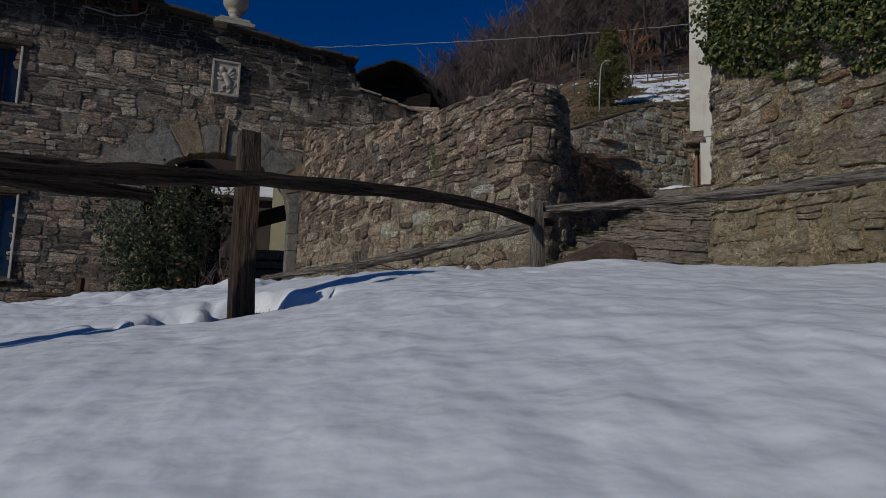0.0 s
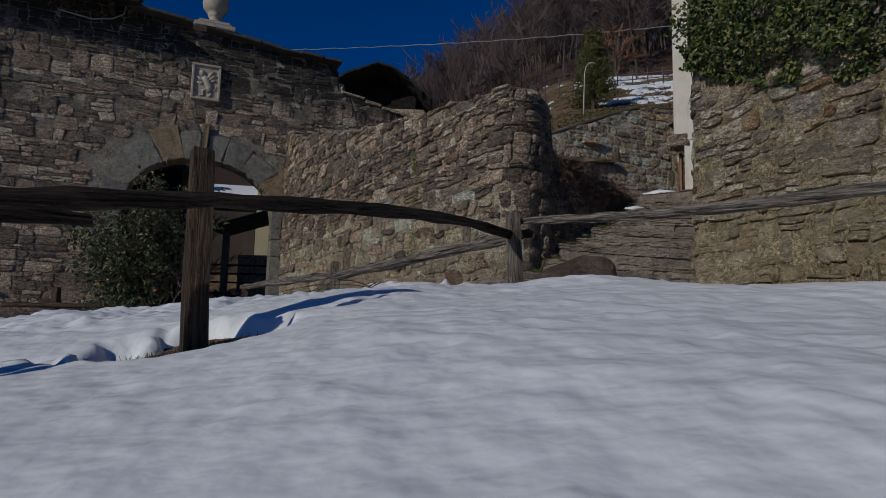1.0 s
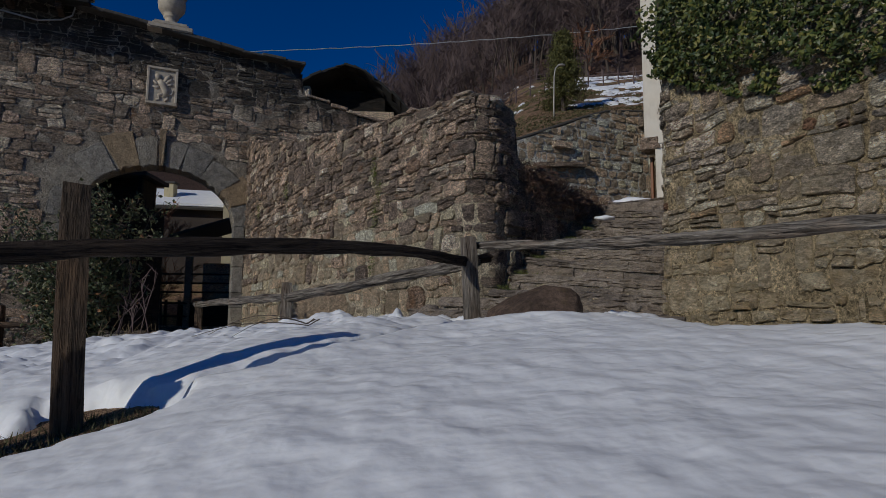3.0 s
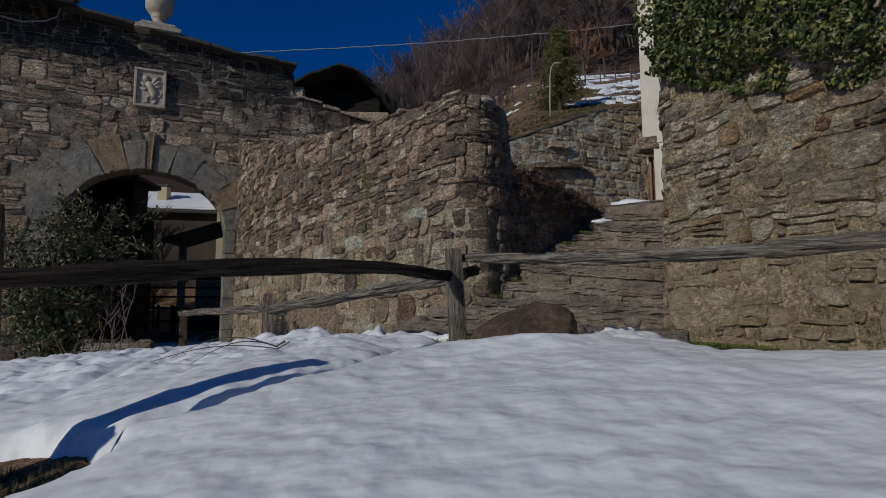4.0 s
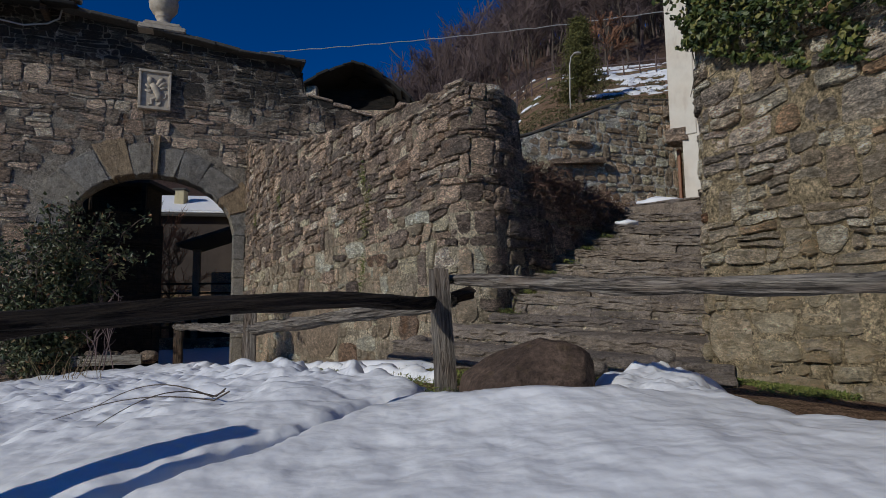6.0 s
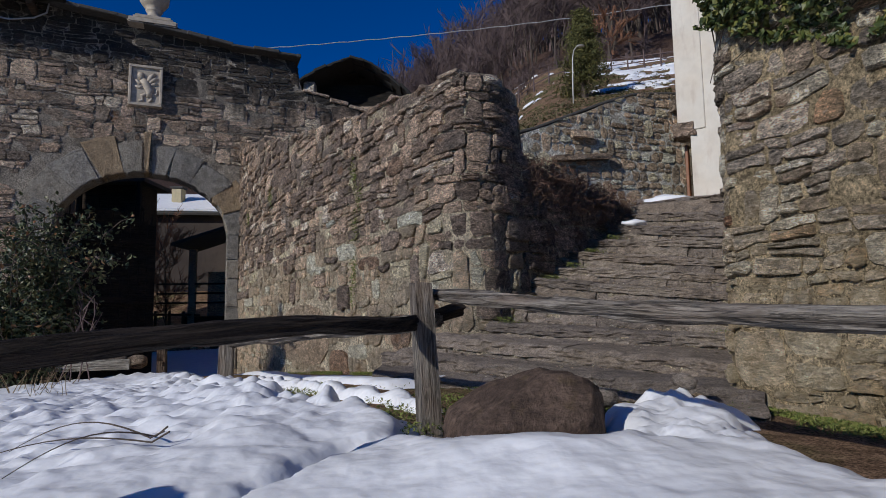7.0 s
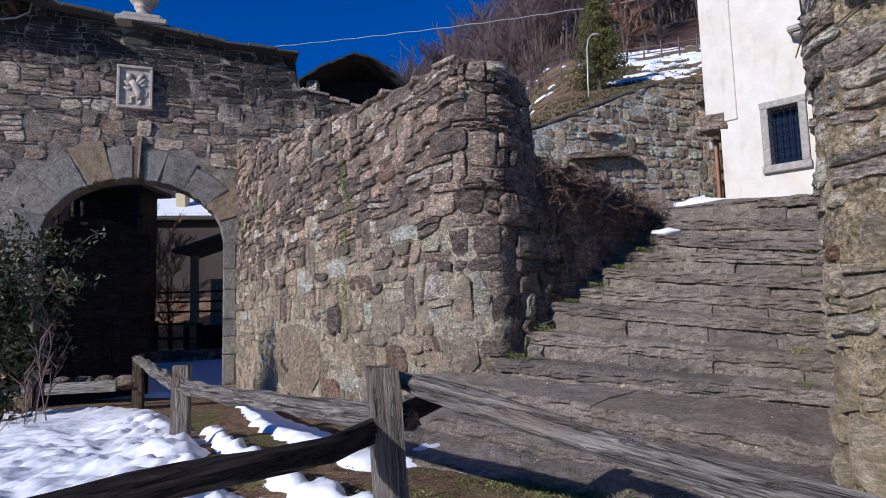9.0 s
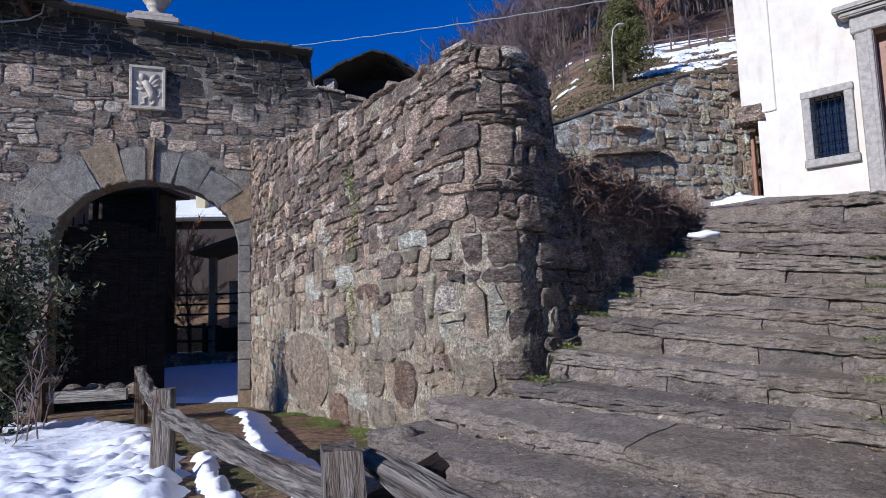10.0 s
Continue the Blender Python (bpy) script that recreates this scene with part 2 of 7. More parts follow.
def granite_material():
    s = Nodes("dressed_granite", 0.8, 0.3)
    rnd = s.n("ObjectInfo").outputs["Random"]
    p = s.place()
    base = s.ramp(rnd, [(0.0, (0.27, 0.25, 0.22)), (0.25, (0.35, 0.32, 0.275)), (0.45, (0.20, 0.19, 0.175)), (0.62, (0.36, 0.32, 0.26)), (0.8, (0.38, 0.28, 0.175))], "CONSTANT")
    fine, mid = s.noise(p, 36, 6, 0.85), s.noise(p, 6, 8, 0.75)
    col = s.mix(0.8, base, s.ramp(fine, [(0.36, 0.4), (0.64, 1.6)]), "MULTIPLY")
    col = s.mix(0.8, col, s.ramp(mid, [(0.33, 0.45), (0.62, 1.3)]), "MULTIPLY")
    s.bump(s.math("ADD", mid, s.math("MULTIPLY", fine, 0.6)), 1.0, 0.11)
    return s.done(col)


granite = granite_material()
granite_pale = plain("pale_dressed_stone", (0.34, 0.305, 0.26), 0.8, 0, 16, 0.6)


def schist_material():
    s = Nodes("split_schist", 0.72, 0.35)
    rnd = s.n("ObjectInfo").outputs["Random"]
    p, layered = s.place(), s.place((1.3, 1.3, 3.2))
    g1, g2, fine = s.noise(layered, 5, 10, 0.78, 0.6), s.noise(p, 2.0, 4, 0.6), s.noise(s.place((1, 1, 2.5)), 42, 5, 0.8)
    base = s.ramp(rnd, [(0.0, (0.305, 0.250, 0.203)), (0.2, (0.355, 0.292, 0.238)), (0.4, (0.250, 0.207, 0.172)), (0.6, (0.385, 0.320, 0.258)), (0.8, (0.325, 0.262, 0.206))], "CONSTANT")
    col = s.mix(0.5, base, s.ramp(g1, [(0.36, 0.4), (0.46, 0.9), (0.64, 1.3)]), "MULTIPLY")
    col = s.mix(0.7, col, s.ramp(fine, [(0.40, 0.45), (0.5, 1.0), (0.60, 1.45)]), "MULTIPLY")
    col = s.mix(0.5, col, s.ramp(s.noise(p, 80, 3, 0.7), [(0.36, 0.3), (0.44, 1.0), (0.58, 1.0), (0.66, 1.5)]), "MULTIPLY")
    blot = s.noise(p, 7, 7, 0.75)
    col = s.mix(0.45, col, s.ramp(blot, [(0.38, 0.5), (0.5, 1.0), (0.62, 1.45)]), "MULTIPLY")
    col = s.mix(s.math("MULTIPLY", s.ramp(g2, [(0.55, 0.0), (0.7, 1.0)]), 0.35), col, (0.30, 0.25, 0.17))
    spots = s.ramp(s.noise(p, 13, 3, 0.5), [(0.66, 0.0), (0.71, 1.0)])
    col = s.mix(s.math("MULTIPLY", spots, 0.35), col, (0.36, 0.35, 0.31))
    s.bump(s.math("ADD", s.math("ADD", g1, blot), s.math("MULTIPLY", fine, 0.6)), 1.0, 0.045)
    return s.done(col)


schist = schist_material()


def wood_material(name, dark, light, worn=0.5):
    """Weathered split log; the grain runs along local x."""
    s = Nodes(name, 0.82, 0.25)
    c = s.coords("Object", (1.2, 24, 24))
    split = s.noise(s.coords("Object", (0.7, 16, 16)), 2.0, 5, 0.6, 0.3)
    c2 = s.coords("Object", (6, 100, 100))
    grain, fibre = s.noise(c, 2.2, 6, 0.65, 0.4), s.noise(c2, 2.0, 5, 0.75)
    patch = s.noise(s.coords("Object", (1.5, 4, 4)), 1.6, 4, 0.6)
    col = s.mix(s.ramp(grain, [(0.32, 0.0), (0.66, 1.0)]), dark, light)
    col = s.mix(0.85, col, s.ramp(fibre, [(0.36, 0.5), (0.5, 1.0), (0.64, 1.3)]), "MULTIPLY")
    col = s.mix(s.math("MULTIPLY", s.ramp(patch, [(0.52, 0.0), (0.66, 1.0)]), worn), col, (0.25, 0.15, 0.085))
    crack = s.ramp(grain, [(0.34, 0.0), (0.43, 1.0)])
    col = s.mix(0.7, col, crack, "MULTIPLY")
    gap = s.ramp(split, [(0.465, 1.0), (0.485, 0.0), (0.50, 0.0), (0.52, 1.0)])
    col = s.mix(0.55, col, s.ramp(gap, [(0.0, 0.12), (1.0, 1.0)]), "MULTIPLY")
    s.bump(s.math("ADD", s.math("ADD", grain, s.math("MULTIPLY", fibre, 0.5)), s.math("MULTIPLY", gap, 0.6)), 1.0, 0.04)
    return s.done(col)


wood_grey = wood_material("weathered_chestnut", (0.09, 0.07, 0.055), (0.44, 0.39, 0.33), 0.3)
wood_pale = wood_material("bleached_board", (0.30, 0.27, 0.23), (0.62, 0.58, 0.50), 0.1)
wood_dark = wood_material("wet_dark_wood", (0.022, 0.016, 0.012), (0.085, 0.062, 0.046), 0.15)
wood_brown = wood_material("dark_brown_wood", (0.045, 0.030, 0.021), (0.17, 0.12, 0.082), 0.4)
wood_black = wood_material("black_wood", (0.014, 0.012, 0.011), (0.042, 0.036, 0.03), 0.1)


def snow_material():
    s = Nodes("old_snow", 0.55, 0.35)
    p = s.place()
    drift = s.place((1.0, 1.2, 1.2))
    mid, fine, spark = s.noise(drift, 6.5, 2, 0.4), s.noise(drift, 17, 2, 0.4), s.noise(p, 160, 2, 0.5)
    icy = s.ramp(s.noise(drift, 4.5, 4, 0.55), [(0.40, 0.0), (0.60, 1.0)])
    col = s.mix(icy, (0.835, 0.84, 0.85), (0.885, 0.887, 0.89))
    dirt = s.ramp(s.noise(p, 26, 4, 0.6), [(0.70, 0.0), (0.78, 1.0)])
    col = s.mix(s.math("MULTIPLY", dirt, 0.12), col, (0.35, 0.30, 0.25))
    s.b.inputs["Subsurface Weight"].default_value = 0.12
    s.b.inputs["Subsurface Radius"].default_value = (0.02, 0.022, 0.025)
    s.bump(s.math("ADD", s.math("ADD", mid, s.math("MULTIPLY", fine, 0.28)), s.math("ADD", s.math("MULTIPLY", s.noise(p, 13, 1, 0.4), 0.5), s.math("MULTIPLY", spark, 0.008))), 0.30, 0.05)
    return s.done(col)


snow_mat = snow_material()


def soil_material():
    s = Nodes("winter_turf", 0.95, 0.1)
    p = s.place()
    big, mid, fine = s.noise(p, 0.9, 5, 0.6), s.noise(p, 9, 5, 0.65), s.noise(p, 80, 4, 0.7)
    col = s.mix(s.ramp(mid, [(0.35, 0.0), (0.62, 1.0)]), (0.15, 0.09, 0.055), (0.40, 0.26, 0.165))
    col = s.mix(s.ramp(big, [(0.52, 0.0), (0.62, 0.75)]), col, (0.16, 0.17, 0.06))
    at = s.n("SeparateXYZ")
    s.link(p, at.inputs[0])
    litter = s.ramp(s.math("MULTIPLY", at.outputs[1], 0.01), [(0.30, 0.0), (0.40, 1.0)])  # leaf litter under the far wood
    col = s.mix(litter, col, s.mix(s.ramp(mid, [(0.35, 0.0), (0.65, 1.0)]), (0.07, 0.045, 0.035), (0.15, 0.095, 0.07)))
    col = s.mix(0.7, col, s.ramp(fine, [(0.40, 0.2), (0.60, 1.9)]), "MULTIPLY")
    s.bump(s.math("ADD", mid, fine), 1.0, 0.05)
    return s.done(col)


soil = soil_material()


def plaster_material(name, base, tint, dirt):
    s = Nodes(name, 0.9, 0.2)
    p = s.place()
    big, mid, fine = s.noise(p, 0.8, 5, 0.6), s.noise(p, 5, 5, 0.6), s.noise(p, 70, 4, 0.7)
    col = s.mix(s.ramp(big, [(0.42, 0.0), (0.68, 0.8)]), base, tint)
    col = s.mix(s.math("MULTIPLY", s.ramp(s.noise(s.place((3, 3, 0.6)), 2.5, 5, 0.6), [(0.55, 0.0), (0.75, 1.0)]), 0.4), col, dirt)
    col = s.mix(0.3, col, s.ramp(mid, [(0.3, 0.75), (0.7, 1.15)]), "MULTIPLY")
    s.bump(s.math("ADD", s.math("MULTIPLY", mid, 1.2), s.math("MULTIPLY", fine, 0.4)), 0.35, 0.02)
    return s.done(col)


DUSKY = [(0.0, (0.376, 0.285, 0.223)), (0.18, (0.574, 0.42, 0.305)), (0.34, (0.251, 0.191, 0.151)), (0.5, (0.723, 0.528, 0.383)), (0.62, (0.324, 0.243, 0.188)), (0.78, (0.484, 0.355, 0.257)), (0.9, (0.86, 0.723, 0.576)), (0.96, (0.399, 0.292, 0.211))]
stone_dusky, stone_dusky_many = stone_material("weathered_stone", False, DUSKY, 0.25), stone_material("weathered_stone_many", True, DUSKY, 0.25)
RUST = [(0.0, (0.34, 0.19, 0.11)), (0.4, (0.40, 0.25, 0.16)), (0.7, (0.33, 0.22, 0.15))]
stone_rust = stone_material("rust_stained_stone", False, RUST, 0.15)
plaster_white = plaster_material("limewashed_plaster", (0.66, 0.615, 0.53), (0.60, 0.51, 0.40), (0.42, 0.32, 0.25))
plaster_yellow = plaster_material("ochre_plaster", (0.52, 0.45, 0.28), (0.44, 0.40, 0.30), (0.28, 0.25, 0.20))
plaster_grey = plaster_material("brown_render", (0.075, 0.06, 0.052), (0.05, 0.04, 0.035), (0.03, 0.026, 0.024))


marble = plain("pale_relief_stone", (0.45, 0.385, 0.30), 0.7, 0, 9, 0.5)
iron = plain("wrought_iron", (0.02, 0.02, 0.022), 0.5, 0.8)
glass_dark = plain("window_glass", (0.015, 0.022, 0.04), 0.06, 0, 3, 0.2)
lamp_metal = plain("galvanised_pole", (0.42, 0.40, 0.36), 0.5, 0.4)
cable_mat = plain("grey_cable", (0.34, 0.34, 0.34), 0.6)
pipe_white = plain("white_plastic_pipe", (0.72, 0.72, 0.70), 0.4)
door_wood = plain("varnished_door", (0.22, 0.09, 0.04), 0.5, 0, 20, 0.5)
slab_black = plain("wet_roof_slab", (0.025, 0.024, 0.022), 0.95, 0, 14, 0.6)
slab_dark = plain("mossy_roof_slab", (0.075, 0.07, 0.062), 0.9, 0, 14, 0.6)
bark = plain("bark", (0.085, 0.065, 0.05), 0.9, 0, 30, 0.6)
twig_grey = plain("bare_twigs", (0.125, 0.088, 0.082), 0.9, 0, 25, 0.5)
twig_brown = plain("dry_vine", (0.17, 0.10, 0.068), 0.9, 0, 25, 0.6)
twig_rust = plain("rusty_twigs", (0.24, 0.12, 0.07), 0.9, 0, 25, 0.5)


def leaf_material(name, stops, rough=0.45):
    s = Nodes(name, rough, 0.45)
    col = s.ramp(s.n("NewGeometry").outputs["Random Per Island"], stops)
    col = s.mix(0.4, col, s.ramp(s.noise(s.place(), 40, 3, 0.6), [(0.3, 0.6), (0.7, 1.3)]), "MULTIPLY")
    s.b.inputs["Subsurface Weight"].default_value = 0.0
    return s.done(col)


ivy_leaf = leaf_material("ivy_leaf", [(0.0, (0.018, 0.034, 0.009)), (0.5, (0.052, 0.074, 0.016)), (0.85, (0.13, 0.135, 0.03)), (1.0, (0.22, 0.19, 0.055))], 0.5)
shrub_leaf = leaf_material("evergreen_leaf", [(0.0, (0.028, 0.042, 0.017)), (0.6, (0.075, 0.092, 0.036)), (0.9, (0.15, 0.14, 0.06)), (1.0, (0.26, 0.12, 0.05))], 0.5)
needle_leaf = leaf_material("conifer_needles", [(0.0, (0.055, 0.06, 0.016)), (0.7, (0.125, 0.125, 0.035)), (1.0, (0.22, 0.19, 0.055))], 0.8)
moss_leaf = leaf_material("moss_and_weeds", [(0.0, (0.07, 0.10, 0.02)), (0.6, (0.17, 0.20, 0.04)), (1.0, (0.24, 0.22, 0.07))], 0.8)
slope_leaf = leaf_material("olive_winter_grass", [(0.0, (0.06, 0.06, 0.025)), (0.6, (0.12, 0.11, 0.045)), (1.0, (0.19, 0.15, 0.08))], 0.9)
dry_leaf = leaf_material("dry_stalks", [(0.0, (0.10, 0.07, 0.04)), (0.6, (0.18, 0.13, 0.07)), (1.0, (0.24, 0.19, 0.11))], 0.9)

# ---- plan: lines of the place ----
def flat(v):
    return Vector((v[0], v[1], 0))


GATE_A, GATE_DIR = Vector((-6.60, 17.19, 0)), Vector((0.9327, 0.3608, 0))  # middle of the arch, along the wall to the right
GATE_OUT = Vector((0.3608, -0.9327, 0))
CORNER = Vector((1.118, 7.487, 0))  # where the long wall turns into the stair wall
SIDE_DIR = Vector((0.5036, -0.8639, 0))  # from the gate to the corner
STAIR_DIR = Vector((0.6884, 0.7254, 0))  # from the corner up the stair
RIGHT_EDGE = Vector((2.335, 5.26, 0))
RIGHT_DIR = Vector((0.425, -0.905, 0))
BACK_A, BACK_B = Vector((2.42, 13.155, 0)), Vector((6.15, 14.55, 0))
BACK_DIR = (BACK_B - BACK_A).normalized()
CHAPEL_A, CHAPEL_DIR = Vector((5.40, 13.19, 0)), Vector((0.7457, -0.6662, 0))


def turf(x, y):
    """Height of the meadow and the path."""
    cx, cy = min(4.0, max(-11.0, x)), min(18.0, max(-2.0, y))
    z = (-0.83556 + 0.12175 * cx + 0.27135 * cy - 0.00746 * cx * cx - 0.00456 * cx * cy - 0.02475 * cy * cy
         - 0.00206 * cx**3 - 0.00241 * cx * cx * cy - 0.00136 * cx * cy * cy + 0.0003 * cy**3)
    z -= 0.06 + 0.10 * math.exp(-((cx + 1.4) ** 2 + (cy - 8.2) ** 2) / 3.0) + 0.10 * math.exp(-((cx + 1.5) ** 2 + (cy - 2.9) ** 2) / 0.9)
    if y > 17:
        z = lerp(z, -1.35, smooth01(17, 18.5, y)) if x < 3 else z
    return max(z, -1.9)


def hill(x, y):
    """Height of the wooded slope behind the walls."""
    r, az = math.hypot(x, y), math.degrees(math.atan2(x, y))
    high = 2.9 + 0.41 * (r - 11) if r < 18 else 5.77 + 0.44 * (min(r, 40) - 18) + 0.49 * max(0, min(r, 112) - 40) - 0.1 * max(0, r - 112)
    low = -1.4 + 0.37 * max(0, min(r, 112) - 26)
    wide = 1.5 * n3(x * 0.05, y * 0.05) * smooth01(22, 45, r) * 2
    return lerp(low, high, smooth01(-12, 14, az)) + wide


def land(x, y):
    behind = (Vector((x, y, 0)) - BACK_A).dot(Vector((-BACK_DIR.y, BACK_DIR.x, 0)))
    if x > 1.2 and y > 8 and behind > 0.55 or y > 27:
        return hill(x, y)
    if y > 20:
        return lerp(turf(x, y), hill(x, y), smooth01(20, 27, y))
    return turf(x, y)


def steps_of(*spans):
    out = []
    for a, b, s in spans:
        n = max(1, round((b - a) / s))
        out += [a + (b - a) * i / n for i in range(n)]
    return out + [spans[-1][1]]


def grid_mesh(name, xs, ys, height, material, keep=None):
    verts = [(x, y, height(x, y)) for y in ys for x in xs]
    nx = len(xs)
    faces = []
    for j in range(len(ys) - 1):
        for i in range(nx - 1):
            q = (j * nx + i, j * nx + i + 1, (j + 1) * nx + i + 1, (j + 1) * nx + i)
            if keep is None or any(keep[k] for k in q):
                faces.append(q)
    return mesh_of(name, verts, faces, material, True)


def rough_land(x, y):
    z = land(x, y)
    if -8 < x < 5 and -3 < y < 20:
        z += 0.02 * n3(x * 2, y * 2) + 0.012 * n3(x * 7, y * 7, 3) - 0.22 * (1 - smooth01(0.08, 0.35, line_distance(GROOVE, x, y))) * smooth01(0.35, 0.6, math.hypot(x + 1.0, y - 2.95))
    return z


# ---- snow ----
SNOW_EDGE = [(-14, 13.2), (-6.5, 13.0), (-4.3, 12.0), (-2.4, 10.0), (-1.2, 8.25), (-0.48, 6.75), (0.14, 5.62), (0.55, 5.12), (0.68, 4.9), (0.78, 4.52),
             (1.0, 4.33), (1.34, 4.30), (1.40, 4.60), (1.50, 4.86), (1.70, 5.06), (2.02, 5.26), (2.24, 5.02), (2.22, 4.75), (2.06, 4.42), (2.04, 4.15), (2.16, 3.88), (2.45, 3.5), (2.85, 3.0), (3.4, 2.0), (4.8, -1.5)]
STRIP = [(-3.0, 13.6), (-1.9, 11.4), (-0.9, 9.0), (-0.3, 7.7), (0.2, 6.75), (0.5, 6.25), (0.82, 6.45)]
LUMPS = [(-1.15, 8.3), (-0.5, 6.98), (-0.04, 6.2), (0.34, 5.66), (0.55, 5.42), (0.76, 5.1)]


def edge_distance(x, y):
    """Metres inside the snow's edge, negative outside."""
    best, sign = 1e9, 1
    for (x0, y0), (x1, y1) in zip(SNOW_EDGE, SNOW_EDGE[1:]):
        dx, dy = x1 - x0, y1 - y0
        t = min(1, max(0, ((x - x0) * dx + (y - y0) * dy) / (dx * dx + dy * dy)))
        d = math.hypot(x - x0 - t * dx, y - y0 - t * dy)
        if d < best - 1e-9:
            best, sign = d, (1 if (x - x0) * dy - (y - y0) * dx > 0 else -1)
    return best * sign


def line_distance(line, x, y):
    best = 1e9
    for (x0, y0), (x1, y1) in zip(line, line[1:]):
        dx, dy = x1 - x0, y1 - y0
        t = min(1, max(0, ((x - x0) * dx + (y - y0) * dy) / (dx * dx + dy * dy)))
        best = min(best, math.hypot(x - x0 - t * dx, y - y0 - t * dy))
    return best


GROOVE = [(0.76, 4.60), (0.56, 4.38), (0.34, 4.05), (0.12, 3.73), (-0.06, 3.50), (-0.28, 3.28), (-0.50, 3.15), (-0.72, 3.03), (-0.95, 2.97), (-1.3, 2.90), (-1.8, 2.8), (-2.6, 2.6), (-3.4, 2.4)]


def trench(x, y):
    """Side of the groove (positive towards the meadow) and distance from it."""
    best, side = 1e9, 1
    for (x0, y0), (x1, y1) in zip(GROOVE, GROOVE[1:]):
        dx, dy = x1 - x0, y1 - y0
        t = min(1, max(0, ((x - x0) * dx + (y - y0) * dy) / (dx * dx + dy * dy)))
        d = math.hypot(x - x0 - t * dx, y - y0 - t * dy)
        if d < best:
            best, side = d, (1 if dx * (y - y0) - dy * (x - x0) > 0 else -1)
    return side, best


gx = steps_of((-160, -40, 12), (-40, -14, 2), (-14, -5, 0.3), (-5, 3.4, 0.1), (3.4, 9, 0.3), (9, 40, 2), (40, 160, 12))
gy = steps_of((-60, -6, 6), (-6, 1, 0.5), (1, 10, 0.1), (10, 20, 0.3), (20, 40, 1), (40, 100, 3), (100, 180, 16))
ground = thing("ground", "brown winter turf and bare soil rising to a wooded hill", "ground", kind="structure",
               data=grid_mesh("ground", gx, gy, rough_land, soil))


def snow_depth(x, y):
    far = smooth01(3.6, 5.2, y - 0.4 * x)
    d = edge_distance(x, y) + 0.10 * n3(x * 3, y * 3, 5) + 0.06 * n3(x * 8, y * 8, 9)
    bank = smooth01(-0.02, 0.22, d)
    h = -0.05 + bank * 0.12
    wx, wy = x + 0.10 * n3(x * 2.3, y * 2.3, 21), y + 0.10 * n3(x * 2.1, y * 2.1, 23)
    h += bank * (1 - far) * (0.030 * n3(x * 1.1, y * 1.1, 1) + 0.007 * n3(wx * 2.6, wy * 2.6, 2) + 0.009 * (0.35 - abs(n3(wx * 5.5, wy * 5.5, 3))) + 0.010 * n3(wx * 8, wy * 7.5, 15)
                             + 0.006 * (0.3 - abs(n3(wx * 13, wy * 12, 13))) - 0.010 * max(0.0, n3(x * 11, y * 10, 61) - 0.25) + 0.003 * n3(x * 22, y * 22, 2))
    h += 0.06 * bank * smooth01(1.7, 2.6, x) * smooth01(4.0, 3.4, y)
    h += bank * far * (0.050 * n3(x * 1.7, y * 1.7, 4) + 0.05 * abs(n3(x * 3.9, y * 3.9, 8)) + 0.035 * n3(x * 3.4, y * 3.4, 16) + 0.030 * n3(x * 6.5, y * 6.5, 6) + 0.019 * n3(x * 13, y * 13, 8) + 0.020 * (0.3 - abs(n3(x * 9, y * 9, 18))) + 0.008 * n3(x * 24, y * 24, 28) - 0.02)
    crumbs = smooth01(0.0, 0.1, d) * (1 - smooth01(0.25, 0.7, d)) * smooth01(4.6, 5.4, y)
    h += crumbs * (0.09 * max(0, n3(x * 5.5, y * 5.5, 31)) + 0.05 * abs(n3(x * 10, y * 10, 32)))
    strip = 0.20 - line_distance(STRIP, x, y) + 0.09 * n3(x * 4, y * 4, 12)
    h = max(h, -0.05 + 0.10 * smooth01(0, 0.12, strip))
    lump = 0.11 - line_distance(LUMPS, x, y) + 0.06 * n3(x * 4.5, y * 4.5, 41) + 0.025 * n3(x * 11, y * 11, 42)
    h = max(h, -0.05 + smooth01(0, 0.09, lump) * (0.12 + 0.05 * n3(x * 5.5, y * 5.5, 43) + 0.015 * n3(x * 13, y * 13, 44)))
    h += bank * smooth01(1.25, 1.5, x) * smooth01(3.9, 4.3, y) * (0.04 * n3(x * 5, y * 5, 51) + 0.035 * abs(n3(x * 9, y * 9, 52)) + 0.022 * n3(x * 17, y * 17, 53))
    heap = 0.16 - line_distance([(1.75, 5.0), (2.2, 5.22)], x, y)
    h += 0.03 * smooth01(-0.05, 0.14, heap) * (1 + n3(x * 9, y * 9))
    h += 0.055 * math.exp(-((x - 1.02) ** 2 / 0.16 + (y - 4.02) ** 2 / 0.035)) + 0.03 * math.exp(-((x - 0.8) ** 2 + (y - 4.3) ** 2) / 0.03)
    side, gap = trench(x, y)
    gap += 0.05 * n3(x * 4, y * 4, 7) + 0.04 * n3(x * 10, y * 10, 17)
    if side > 0:  # the meadow side ends in a crisp lip
        crisp = smooth01(0.75, 0.45, x) * smooth01(0.10, 0.28, math.hypot(x + 1.0, y - 2.9))
        h += 0.022 * bank * crisp * (1 - smooth01(0.0, 0.45, gap))
        h -= (1 - smooth01(-0.025, 0.035, gap)) * 0.16 * crisp
    else:  # the side towards the gate slopes down into the trench
        h += 0.03 * bank * smooth01(0.1, 0.4, gap) * smooth01(1.3, 0.5, gap) * smooth01(0.5, 0.0, x)
        h -= 0.08 * (1 - smooth01(0.04, 0.16, gap)) * smooth01(0.8, 0.4, x)
